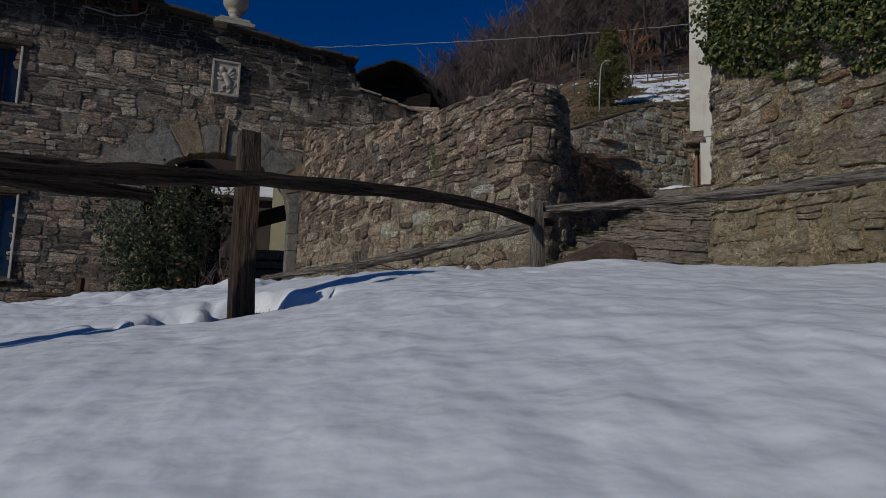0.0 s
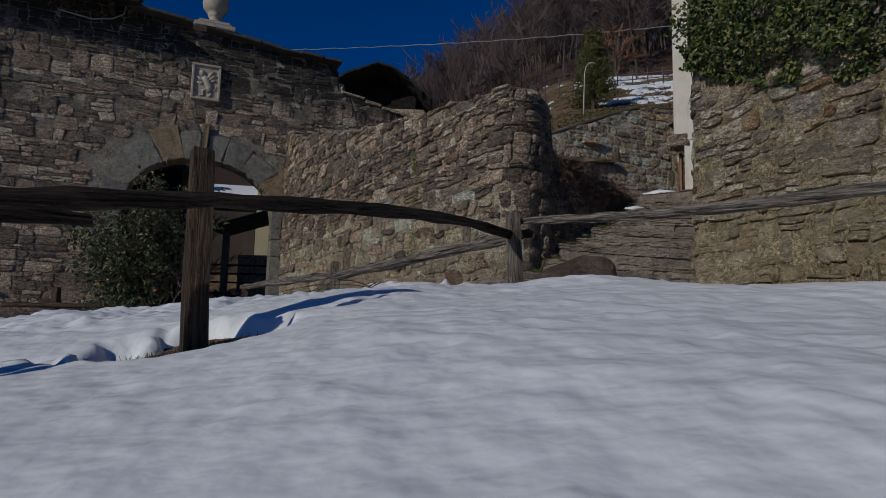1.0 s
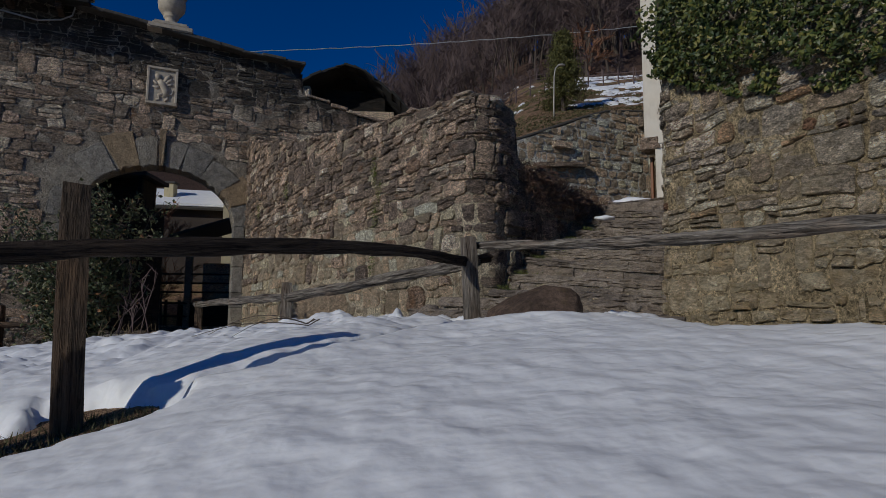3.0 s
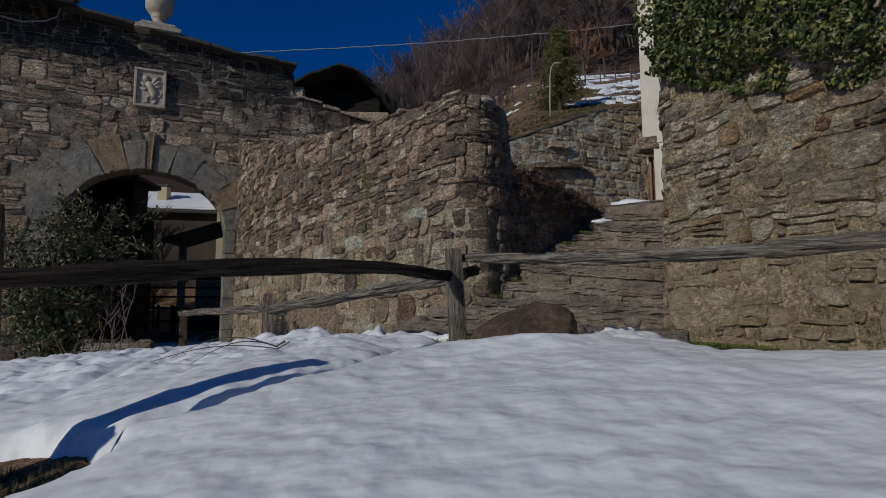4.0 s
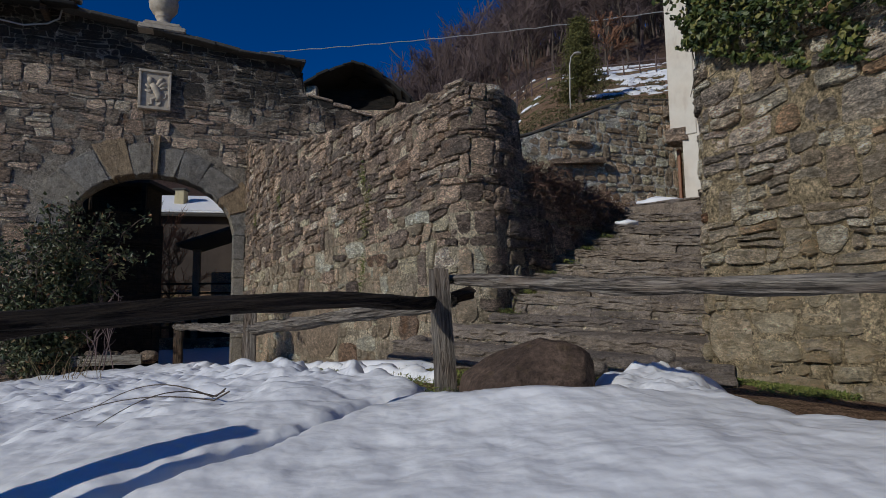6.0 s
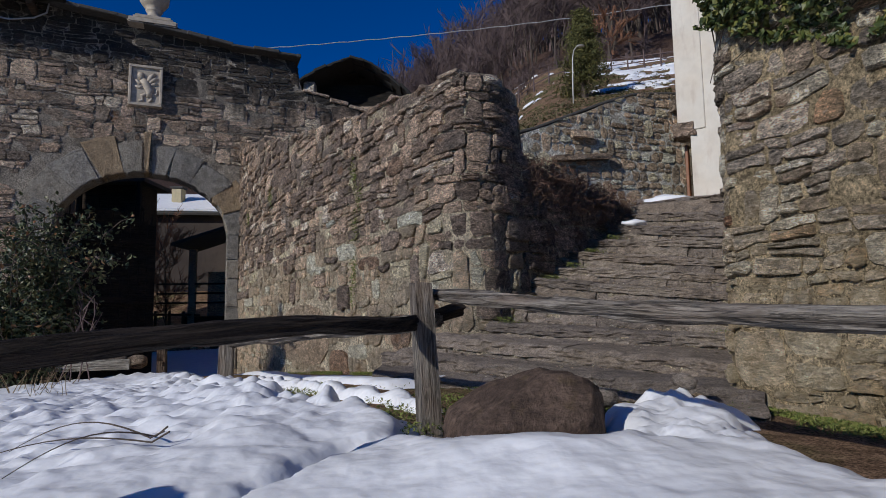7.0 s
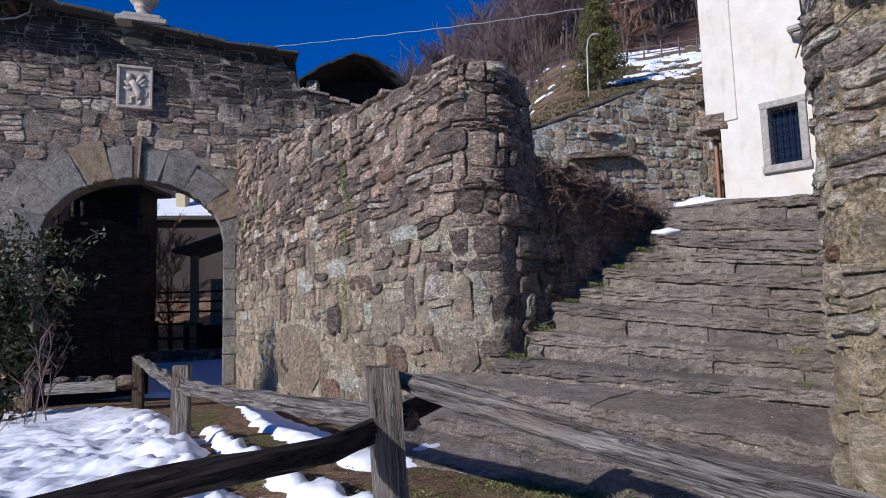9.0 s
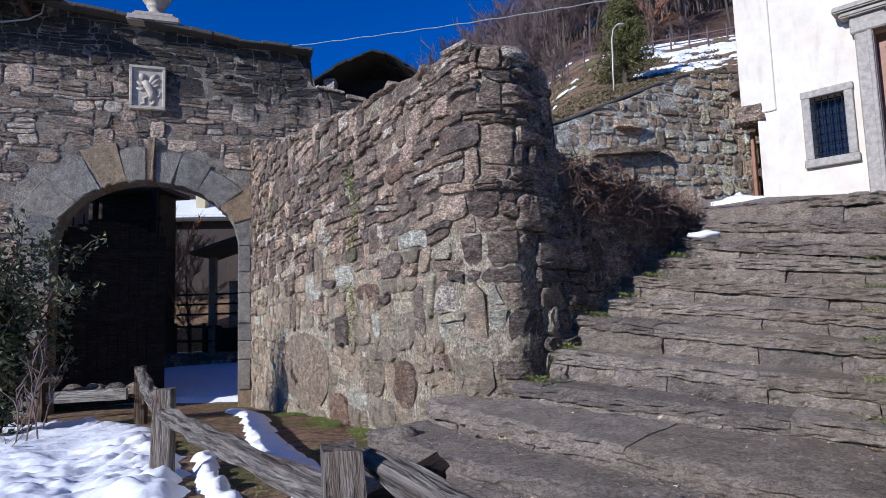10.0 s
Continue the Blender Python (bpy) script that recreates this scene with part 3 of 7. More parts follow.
    pit = smooth01(0.42, 0.24, math.hypot((x + 1.03) * 0.80, (y - 2.95) * 1.0) + 0.10 * n3(x * 6, y * 6) + 0.05 * n3(x * 15, y * 15))
    h = lerp(h, -0.07, pit)
    return h


sx = steps_of((-14, -5, 0.18), (-5, -2.2, 0.07), (-2.2, 2.8, 0.026), (2.8, 5.5, 0.12))
sy = steps_of((-5, 0.2, 0.3), (0.2, 1.6, 0.03), (1.6, 6, 0.026), (6, 9, 0.034), (9, 15, 0.12))
sdepth = [snow_depth(x, y) for y in sy for x in sx]
sverts = []
for j, y in enumerate(sy):
    for i, x in enumerate(sx):
        sverts.append((x, y, turf(x, y) + sdepth[j * len(sx) + i]))
snx = len(sx)
sfaces = []
for j in range(len(sy) - 1):
    for i in range(snx - 1):
        q = (j * snx + i, j * snx + i + 1, (j + 1) * snx + i + 1, (j + 1) * snx + i)
        if max(sdepth[k] for k in q) > -0.045:
            sfaces.append(q)
snow_field = thing("snow_field", "sunlit old snow on the meadow with wind ripples and a melt groove", "snow", kind="stuff",
                   data=mesh_of("snow_field", sverts, sfaces, snow_mat, True))


# ---- rubble masonry ----
def coursed(length, top, bottom, h_range, w_range, rng, skip=None, warp=0.035, seed=0.0, thin=0.3, joints=(0.003, 0.011), tall_share=0.13, corner=(0.08, 0.34)):
    """Rough coursed rubble: wandering beds, slanting joints, tall stones that reach into the next course
    and thin ones laid in pairs; outlines in metres along and up."""
    highest = max(top(length * i / 60) for i in range(61)) + 0.2
    beds = [bottom]
    while beds[-1] < highest:
        beds.append(beds[-1] + rng.uniform(*h_range))

    def bed(k, u):
        if k >= len(beds):
            k = len(beds) - 1
        return beds[k] + warp * n3(u * 1.1, k * 3.7 + seed) + warp * 0.5 * n3(u * 3.4, k * 5.1 + seed)

    stones, blocked = [], []
    for k in range(len(beds) - 1):
        taken, blocked = blocked, []
        h = beds[k + 1] - beds[k]
        u = rng.uniform(-0.3, 0)
        slant = 0.0
        while u < length:
            hit = [b for b in taken if b[0] - 0.02 <= u < b[1] - 0.02]
            if hit:
                u, slant = hit[0][1], 0.0
                continue
            w = max(0.06, rng.uniform(*w_range) * (0.5 + 0.5 * h / h_range[1]) * rng.choice((0.5, 0.8, 1.0, 1.0, 1.35)))
            ahead = [b[0] for b in taken if u < b[0] < u + w + 0.04]
            if ahead:
                w = min(ahead) - u
            tall = rng.random() < tall_share and w > 0.1 and k + 2 < len(beds)
            nxt = 0.0 if ahead or tall else rng.uniform(-0.2, 0.2) * h
            cu = u + w / 2
            lo, hi = bed(k, cu), bed(k + 2 if tall else k + 1, cu)
            if tall:
                blocked.append((u, u + w))
            parts = [(0.0, 1.0)]
            if not tall and h > h_range[0] * 1.2 and rng.random() < thin:
                m = rng.uniform(0.35, 0.65)
                parts = [(0.0, m), (m, 1.0)]
            if u + w > 0 and u < length and lo < top(cu) - 0.02:
                for f0, f1 in parts:
                    kk = k + 2 if tall else k + 1
                    q = []
                    for side, uu, sl in ((0, u, slant), (1, u + w, nxt)):
                        for f in (f0, f1):
                            uf = uu + sl * (f - 0.5)
                            q.append((uf, lerp(bed(k, uf), bed(kk, uf), f)))
                    a, d, b, c = q  # low left, high left, low right, high right
                    mu, mv = (a[0] + b[0] + c[0] + d[0]) / 4, (a[1] + b[1] + c[1] + d[1]) / 4
                    if skip and skip(mu, mv):
                        continue
                    wide, high = b[0] - a[0], c[1] - b[1]
                    if wide < 0.03 or high < 0.02:
                        continue
                    joint = rng.uniform(*joints)
                    cut = min(wide, high)
                    pts = []
                    for p0, p1, n in ((a, b, 4), (b, c, 2), (c, d, 4), (d, a, 2)):
                        length_ = math.hypot(p1[0] - p0[0], p1[1] - p0[1])
                        e0, e1 = rng.uniform(*corner) * cut / max(length_, 0.02), rng.uniform(*corner) * cut / max(length_, 0.02)
                        e0, e1 = min(e0, 0.45), min(e1, 0.45)
                        for j in range(n):
                            f = lerp(e0, 1 - e1, j / (n - 1))
                            pu, pv = lerp(p0[0], p1[0], f), lerp(p0[1], p1[1], f)
                            su, sv = (1 if pu < mu else -1), (1 if pv < mv else -1)
                            pu += rng.uniform(-0.006, 0.006) + su * min(joint, wide * 0.1)
                            pv += rng.uniform(-0.10, 0.06) * high * (1 if 0 < j < n - 1 else 0) * -sv * -1 + sv * min(joint, high * 0.12)
                            pts.append((pu, min(pv, top(pu))))
                    stones.append(pts)
            u += w
            slant = nxt
    return stones


def shaken(stones, amount):
    """Neighbouring outlines bent alike, so that beds and joints wander."""
    return [[(u + amount * n3(u * 3.2, v * 4.2, 71) + 0.6 * amount * n3(u * 8, v * 10, 72), v + 0.7 * amount * n3(u * 3.2, v * 4.2, 73) + 0.5 * amount * n3(u * 8, v * 10, 74))
             for u, v in pts] for pts in stones]


def stone_solid(pts, to_world, rng, proud, back=0.05):
    """A stone's verts and faces from its outline: a broken, nearly flat face on a worn rim."""
    mu, mv = sum(p[0] for p in pts) / len(pts), sum(p[1] for p in pts) / len(pts)
    n = len(pts)
    p = proud * rng.choice((0.1, 0.4, 0.6, 0.75, 0.9, 1.0, 1.3)) + rng.uniform(-0.003, 0.003)
    tu, tv = rng.uniform(-0.05, 0.05), rng.uniform(-0.10, 0.10)
    verts = [to_world(u, v, -back) for u, v in pts]
    verts += [to_world(u, v, p * rng.uniform(0.45, 0.9) + tu * (u - mu) + tv * (v - mv)) for u, v in pts]
    for k0, k1, lo, hi in ((0.82, 0.93, 0.9, 1.12), (0.35, 0.6, 0.85, 1.3)):
        for u, v in pts:
            k = rng.uniform(k0, k1)
            du, dv = (u - mu) * k, (v - mv) * k
            verts.append(to_world(mu + du, mv + dv, p * rng.uniform(lo, hi) + rng.uniform(-0.004, 0.004) + tu * du + tv * dv))
    faces = []
    for k in range(n):
        j = (k + 1) % n
        for r in range(3):
            faces.append((r * n + k, r * n + j, (r + 1) * n + j, (r + 1) * n + k))
    faces.append(tuple(range(3 * n, 4 * n)))
    return verts, faces


def lay_stones(wall, stones, to_world, rng, proud, single, many, near, count=300, name="stone", rusty=(), sunk=None):
    """The stones within the near stretch become parts of their own, the others one joined part."""
    rest = []
    order = sorted(stones, key=lambda s: near(sum(p[0] for p in s) / len(s), sum(p[1] for p in s) / len(s)))
    for i, pts in enumerate(order):
        cu, cv = sum(p[0] for p in pts) / len(pts), sum(p[1] for p in pts) / len(pts)
        deep = sunk is not None and rng.random() < sunk(cu, cv)
        v, f = stone_solid(pts, to_world, rng, 0.004 if deep else proud)
        if i < count:
            stained = any(math.hypot(cu - a, cv - b) < r for a, b, r in rusty)
            part(name, mesh_of(name, v, f, stone_rust if stained else single), wall)
        else:
            rest.append((v, f))
    if rest:
        tagged(part("masonry", mesh_of("masonry", *join(rest), many), wall), kind="stuff")


def wall_body(name, stations, to_world, top, bottom, thick, material, inset=0.0):
    """A solid core behind the stones: a strip along stations, closed all round."""
    verts, faces = [], []
    rows = 44
    for u in stations:
        for k in range(rows + 1):
            v = lerp(bottom, top(u), k / rows)
            verts.append(to_world(u, v, -inset + 0.016 * n3(u * 2.3, v * 2.3) + 0.012 * n3(u * 6, v * 6) + 0.007 * n3(u * 15, v * 15)))
        verts.append(to_world(u, top(u), -thick))
        verts.append(to_world(u, bottom, -thick))
    w = rows + 3
    for i in range(len(stations) - 1):
        for k in range(w):
            a, b = i * w + k, i * w + (k + 1) % w
            faces.append((a, a + w, b + w, b))
    faces.append(tuple(range(w)))
    faces.append(tuple((len(stations) - 1) * w + k for k in range(w - 1, -1, -1)))
    return mesh_of(name, verts, faces, material)


# ---- long wall that turns into the stair wall ----
R_BEND = 0.30
TURN_ANGLE = math.acos(SIDE_DIR.dot(STAIR_DIR))
TANGENT = R_BEND * math.tan(TURN_ANGLE / 2)
SIDE_LEN = 12.0 - TANGENT
ARC_LEN = R_BEND * TURN_ANGLE
STAIR_LEN = 3.75
ARC_A = CORNER - SIDE_DIR * TANGENT
SIDE_N = Vector((-0.8639, -0.5036, 0))
ARC_C = ARC_A - SIDE_N * R_BEND


def bend(u, v, d):
    if u < SIDE_LEN:
        p, n = ARC_A - SIDE_DIR * (SIDE_LEN - u) - SIDE_N * (0.0085 * max(0.0, SIDE_LEN - u - 3) ** 2), SIDE_N
    elif u < SIDE_LEN + ARC_LEN:
        a = (u - SIDE_LEN) / R_BEND
        n = Matrix.Rotation(a, 3, "Z") @ SIDE_N
        p = ARC_C + n * R_BEND
    else:
        n = Matrix.Rotation(TURN_ANGLE, 3, "Z") @ SIDE_N
        p = ARC_C + n * R_BEND + STAIR_DIR * (u - SIDE_LEN - ARC_LEN)
    return p + n * d + Vector((0, 0, v))


U1 = SIDE_LEN + ARC_LEN
BEND_TOP = [(0, 5.25), (2.2, 4.42), (5.8, 3.55), (7.7, 3.24), (9.4, 2.92), (10.2, 2.84), (11.2, 2.74), (U1, 2.66), (U1 + 0.36, 2.62), (U1 + 0.40, 1.93),
            (U1 + 1.9, 1.80), (U1 + 3.3, 1.62)]


def bend_top(u):
    return piecewise(BEND_TOP, u) + 0.05 * n3(u * 2.1, 4.4) + 0.03 * n3(u * 6, 1.2)


rng = random.Random(11)
stair_wall = thing("wall_side", "lime-mortared field stone wall with a rounded end beside the stairs", "wall", kind="structure",
                   data=wall_body("wall_core", [i * 0.09 for i in range(int((U1 + STAIR_LEN) / 0.09) + 1)], bend, bend_top, -1.7, 0.42, mortar_pale, 0.004))
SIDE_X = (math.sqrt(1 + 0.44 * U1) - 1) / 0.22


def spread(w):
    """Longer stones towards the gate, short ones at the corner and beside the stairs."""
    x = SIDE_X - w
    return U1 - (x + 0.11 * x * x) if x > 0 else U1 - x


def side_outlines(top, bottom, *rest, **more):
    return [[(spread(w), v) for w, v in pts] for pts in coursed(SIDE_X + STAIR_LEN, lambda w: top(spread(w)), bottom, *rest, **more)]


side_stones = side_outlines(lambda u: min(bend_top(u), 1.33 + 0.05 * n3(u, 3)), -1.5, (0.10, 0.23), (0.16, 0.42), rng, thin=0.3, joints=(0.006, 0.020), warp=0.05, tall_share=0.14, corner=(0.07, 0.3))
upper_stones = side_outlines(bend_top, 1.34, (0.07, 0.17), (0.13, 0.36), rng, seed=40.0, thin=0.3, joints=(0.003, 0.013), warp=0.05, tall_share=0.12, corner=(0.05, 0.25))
SIDE_RUST = ((5.81, 2.38, 0.12), (9.28, 2.27, 0.09), (8.22, 2.46, 0.09), (10.57, 0.24, 0.13), (10.51, 2.04, 0.14), (9.78, 1.0, 0.10), (10.9, 0.05, 0.09))
FEATURES = ((7.2, 0.10, 2.5, 0.88, "grey"), (8.78, -0.27, 0.72, 0.38, "rust"), (10.58, 0.20, 0.50, 0.40, "rust"), (10.2, 0.44, 0.42, 0.14, "pale"), (10.5, 2.04, 0.36, 0.20, "rust"),
            (9.78, 1.0, 0.55, 0.16, "rust"), (9.2, 0.25, 0.75, 0.30, "pale"), (10.1, -0.12, 0.6, 0.26, "pale"), (11.1, -0.02, 0.42, 0.30, "pale"))  # middle along, up, width, height
pale_stones, dusky_stones = [], []
for pts in shaken(side_stones, 0.05) + shaken(upper_stones, 0.035):  # darker weathered stones become more frequent upwards
    u, v = sum(p[0] for p in pts) / len(pts), sum(p[1] for p in pts) / len(pts)
    if any(abs(u - a) < w / 2 + 0.03 and abs(v - b) < h / 2 + 0.02 for a, b, w, h, _ in FEATURES):
        continue
    if U1 - 0.85 + 0.25 * n3(v * 3, u * 2, 8) < u < U1 + 0.12 and v < 1.45 and rng.random() < 0.16:  # coarse render hides the corner's stones
        continue
    (dusky_stones if rng.random() < smooth01(0.5, 2.3, v + 0.5 * n3(u * 0.9, v * 1.2, 3) + 0.9 * smooth01(10.7, 11.7, u)) else pale_stones).append(pts)
lay_stones(stair_wall, pale_stones, bend, rng, 0.026, stone_warm, stone_warm_many, lambda u, v: abs(u - 10.4) + 0.6 * abs(v - 0.8), 160, rusty=SIDE_RUST,
           sunk=lambda u, v: 0.9 if U1 - 0.8 < u < U1 + 0.1 and v < 1.4 else 0.12)
lay_stones(stair_wall, dusky_stones, bend, rng, 0.038, stone_dusky, stone_dusky_many, lambda u, v: abs(u - 10.6) + 0.6 * abs(v - 2.0), 140, rusty=SIDE_RUST,
           sunk=lambda u, v: 0.85 if U1 - 0.8 < u < U1 + 0.1 and v < 1.4 else 0.05)
for a, b, w, h, look_ in FEATURES:
    n_, seed = 14, rng.uniform(0, 50)
    pts = []
    for k in range(n_):
        t = 2 * math.pi * k / n_
        ca, sa = math.cos(t), math.sin(t)
        r = (abs(ca) ** 3 + abs(sa) ** 3) ** (-1 / 3) * (1 + 0.16 * n3(ca * 1.5, sa * 1.5, seed))
        pts.append((a + w / 2 * ca * r, b + h / 2 * sa * r))
    v_, f_ = stone_solid(pts, bend, rng, 0.04 if look_ == "grey" else 0.028)
    part("stone", mesh_of("stone", v_, f_, {"grey": stone_pale, "rust": stone_rust, "pale": stone_warm}[look_]), stair_wall)
for i in range(46):
    u = 0.3 + i * (U1 / 46)
    pts = []
    w, h = rng.uniform(0.12, 0.24), rng.uniform(0.03, 0.07)
    q = bend(u, bend_top(u) - 0.01, -0.2)
    n = (bend(u, 0, 1) - bend(u, 0, 0))
    bm = box((w * 1.7, rng.uniform(0.36, 0.5), h), (0, 0, 0), 0.015)
    bmesh.ops.transform(bm, matrix=Matrix.Translation(q) @ Matrix.Rotation(math.atan2(n.y, n.x) + math.pi / 2 + rng.uniform(-0.3, 0.3), 4, "Z")
                        @ Matrix.Rotation(rng.uniform(-0.12, 0.12), 4, "X"), verts=bm.verts)
    part("cap_stone", from_bm("cap_stone", bm, stone_grey), stair_wall)

# ---- gate wall with its arch ----
ARCH_W, ARCH_Z, ARCH_RISE, ARCH_MID = 2.0, 2.5, 1.54, 0.13
GATE_U0 = -8.5


def gate_at(u, v, d):
    return GATE_A + GATE_DIR * (u + GATE_U0) + GATE_OUT * d + Vector((0, 0, v))


GATE_TOP = [(-8.5, 8.35), (-2.3, 8.05), (0.9, 7.68), (2.3, 7.5), (3.88, 7.46), (3.92, 6.68), (5.2, 6.35), (7.5, 5.9)]


def gate_top(u):
    return piecewise(GATE_TOP, u + GATE_U0) + 0.03 * n3(u * 1.9, 7.7)


def arch_z(s):
    """Height of the arch's underside at s metres from its middle."""
    return ARCH_Z + ARCH_RISE * math.sqrt(max(0.0, 1 - (s / ARCH_W) ** 2))


WINDOWS = ((-5.35, 4.67, 0.75, 1.55), (-5.1, 0.15, 0.8, 2.15))  # middle, sill, half width less, height


def in_opening(u, v, grow=0.0):
    s = u + GATE_U0
    a = s - ARCH_MID
    if abs(a) < ARCH_W + grow and v < arch_z(a * ARCH_W / (ARCH_W + grow)) + grow:
        return True
    for mid, sill, wide, high in WINDOWS:
        if abs(s - mid) < wide / 2 + 0.06 and sill - 0.05 < v < sill + high + 0.05:
            return True
    return False


GATE_LEN, GATE_THICK = 16.0, 0.75
us = steps_of((0, GATE_LEN, 0.25))
# core with the arch and the windows cut through: vertical strips between floor, sills, heads and top
cuts = sorted(set([round(x, 4) for x in us] + [round(ARCH_MID - ARCH_W - GATE_U0 + 4 * i / 24, 4) for i in range(25)]
                  + [round(m + k * w / 2 - GATE_U0, 4) for m, _, w, _ in WINDOWS for k in (-1, 1)]))
core_v, core_f = [], []


def prism(u0, u1, lows, highs):
    n = len(core_v)
    for d in (0.0, -GATE_THICK):
        core_v.extend([gate_at(u0, lows[0], d), gate_at(u1, lows[1], d), gate_at(u1, highs[1], d), gate_at(u0, highs[0], d)])
    core_f.extend([(n, n + 1, n + 2, n + 3), (n + 7, n + 6, n + 5, n + 4), (n, n + 4, n + 5, n + 1), (n + 3, n + 2, n + 6, n + 7),
                   (n, n + 3, n + 7, n + 4), (n + 1, n + 5, n + 6, n + 2)])


for u0, u1 in zip(cuts, cuts[1:]):
    if u1 - u0 < 1e-3:
        continue
    s0, s1 = u0 + GATE_U0, u1 + GATE_U0
    mid = (s0 + s1) / 2
    tops = (gate_top(u0 + 1e-4), gate_top(u1 - 1e-4))
    if abs(mid - ARCH_MID) < ARCH_W:
        prism(u0, u1, (arch_z(s0 - ARCH_MID), arch_z(s1 - ARCH_MID)), tops)
        continue
    low = -1.9
    for m, sill, wide, high in sorted(WINDOWS, key=lambda w: w[1]):
        if abs(mid - m) < wide / 2:
            prism(u0, u1, (low, low), (sill, sill))
            low = sill + high
    prism(u0, u1, (low, low), tops)
weld = bmesh.new()
weld_me = mesh_of("wall_gate", core_v, core_f, mortar_dark)
weld.from_mesh(weld_me)
bmesh.ops.remove_doubles(weld, verts=weld.verts, dist=0.001)
weld.to_mesh(weld_me)
weld.free()
wall_gate = thing("wall_gate", "old rubble stone wall with a round-arched gateway and coping", "wall", kind="structure",
                  data=weld_me)
rng = random.Random(5)
gate_stones = coursed(GATE_LEN, gate_top, -1.6, (0.11, 0.27), (0.25, 0.75), rng, warp=0.07, thin=0.45, joints=(0.006, 0.022), corner=(0.05, 0.26), skip=lambda u, v: in_opening(u, v, 0.86) and v > 1.2 or in_opening(u, v, 0.42))
lay_stones(wall_gate, shaken(gate_stones, 0.045), gate_at, rng, 0.030, stone_gate, stone_gate_many, lambda u, v: abs(u + GATE_U0) + 0.8 * abs(v - 4.5))


def ring_stone(a0, a1, inner, outer, proud, name="voussoir"):
    """One block of the arch ring between two angles of the arch."""
    pts = []
    for k in range(5):
        a = lerp(a0, a1, k / 4)
        pts.append((ARCH_W * math.sin(a) * (1 + inner / ARCH_W), ARCH_Z + (ARCH_RISE + inner) * math.cos(a)))
    for k in range(5):
        a = lerp(a1, a0, k / 4)
        pts.append(((ARCH_W + outer) * math.sin(a), ARCH_Z + (ARCH_RISE + outer) * math.cos(a)))
    n = len(pts)
    pts = [(u + ARCH_MID + rng.uniform(-0.038, 0.038), v + rng.uniform(-0.034, 0.034)) for u, v in pts]
    mu, mv = sum(p[0] for p in pts) / n, sum(p[1] for p in pts) / n
    verts = [gate_at(u - GATE_U0, v, -0.5) for u, v in pts] + [gate_at(u - GATE_U0, v, proud - 0.02) for u, v in pts]
    verts += [gate_at(mu + (u - mu) * 0.93 - GATE_U0, mv + (v - mv) * 0.93, proud + rng.uniform(-0.014, 0.014)) for u, v in pts]
    faces = [tuple(range(n - 1, -1, -1)), tuple(range(2 * n, 3 * n))]
    for k in range(n):
        j = (k + 1) % n
        faces += [(k, j, n + j, n + k), (n + k, n + j, 2 * n + j, 2 * n + k)]
    part(name, mesh_of(name, verts, faces, granite), wall_gate)


ang = -math.pi / 2
ring = [0.50, 0.44, 0.46, 0.36, 0.30, 0.09, 0.28, 0.38, 0.46, 0.44, 0.46]
scale_ring = math.pi / sum(ring)
for i, w in enumerate(ring):
    w *= scale_ring
    key = i == 5
    ring_stone(ang + 0.003, ang + w - 0.003, -0.03, 1.02 if key else rng.uniform(0.58, 0.98), 0.10 if key else rng.uniform(0.02, 0.05), "keystone" if key else "voussoir")
    ang += w
for side in (-1, 1):
    z = -1.5
    while z < ARCH_Z - 0.05:
        h = min(rng.uniform(0.35, 0.75), ARCH_Z - z)
        if ARCH_Z - z - h < 0.2:
            h = ARCH_Z - z
        w = rng.uniform(0.26, 0.42)
        bm = box((w, 0.55, h - 0.015), (0, 0, 0), 0.015)
        c = gate_at(ARCH_MID + side * (ARCH_W - 0.03 + w / 2) - GATE_U0, z + h / 2, -0.22)
        bmesh.ops.transform(bm, matrix=Matrix.Translation(c) @ Matrix.Rotation(math.atan2(GATE_DIR.y, GATE_DIR.x), 4, "Z"), verts=bm.verts)
        part("jamb_stone", from_bm("jamb_stone", bm, granite), wall_gate)
        z += h
GATE_TURN = Matrix.Rotation(math.atan2(GATE_DIR.y, GATE_DIR.x), 4, "Z")
u = 0.0
while u < 12.35:
    w = min(rng.uniform(0.45, 0.85), 12.40 - u)
    bm = box((w + 0.03, GATE_THICK + 0.66, rng.uniform(0.07, 0.11)), (0, 0, 0), 0.018)
    lean = math.atan((gate_top(min(u + w, 12.3)) - gate_top(u)) / w) if 0.05 < u < 11.7 else 0.0
    c = gate_at(u + w / 2, gate_top(min(u + w / 2, 12.3)) + 0.05, -GATE_THICK / 2 + rng.uniform(0, 0.06))
    bmesh.ops.transform(bm, matrix=Matrix.Translation(c) @ GATE_TURN @ Matrix.Rotation(rng.uniform(-0.02, 0.02) - lean, 4, "Y"), verts=bm.verts)
    part("coping_slab", from_bm("coping_slab", bm, slab_dark), wall_gate)
    u += w
u = 12.5
while u < 15.9:
    w = rng.uniform(0.4, 0.8)
    bm = box((w - 0.02, GATE_THICK + 0.2, rng.uniform(0.06, 0.12)), (0, 0, 0), 0.02)
    c = gate_at(u + w / 2, gate_top(u + w / 2) + 0.03, -GATE_THICK / 2)
    bmesh.ops.transform(bm, matrix=Matrix.Translation(c) @ GATE_TURN @ Matrix.Rotation(0.14, 4, "Y"), verts=bm.verts)
    part("coping_slab", from_bm("coping_slab", bm, stone_grey), wall_gate)
    u += w

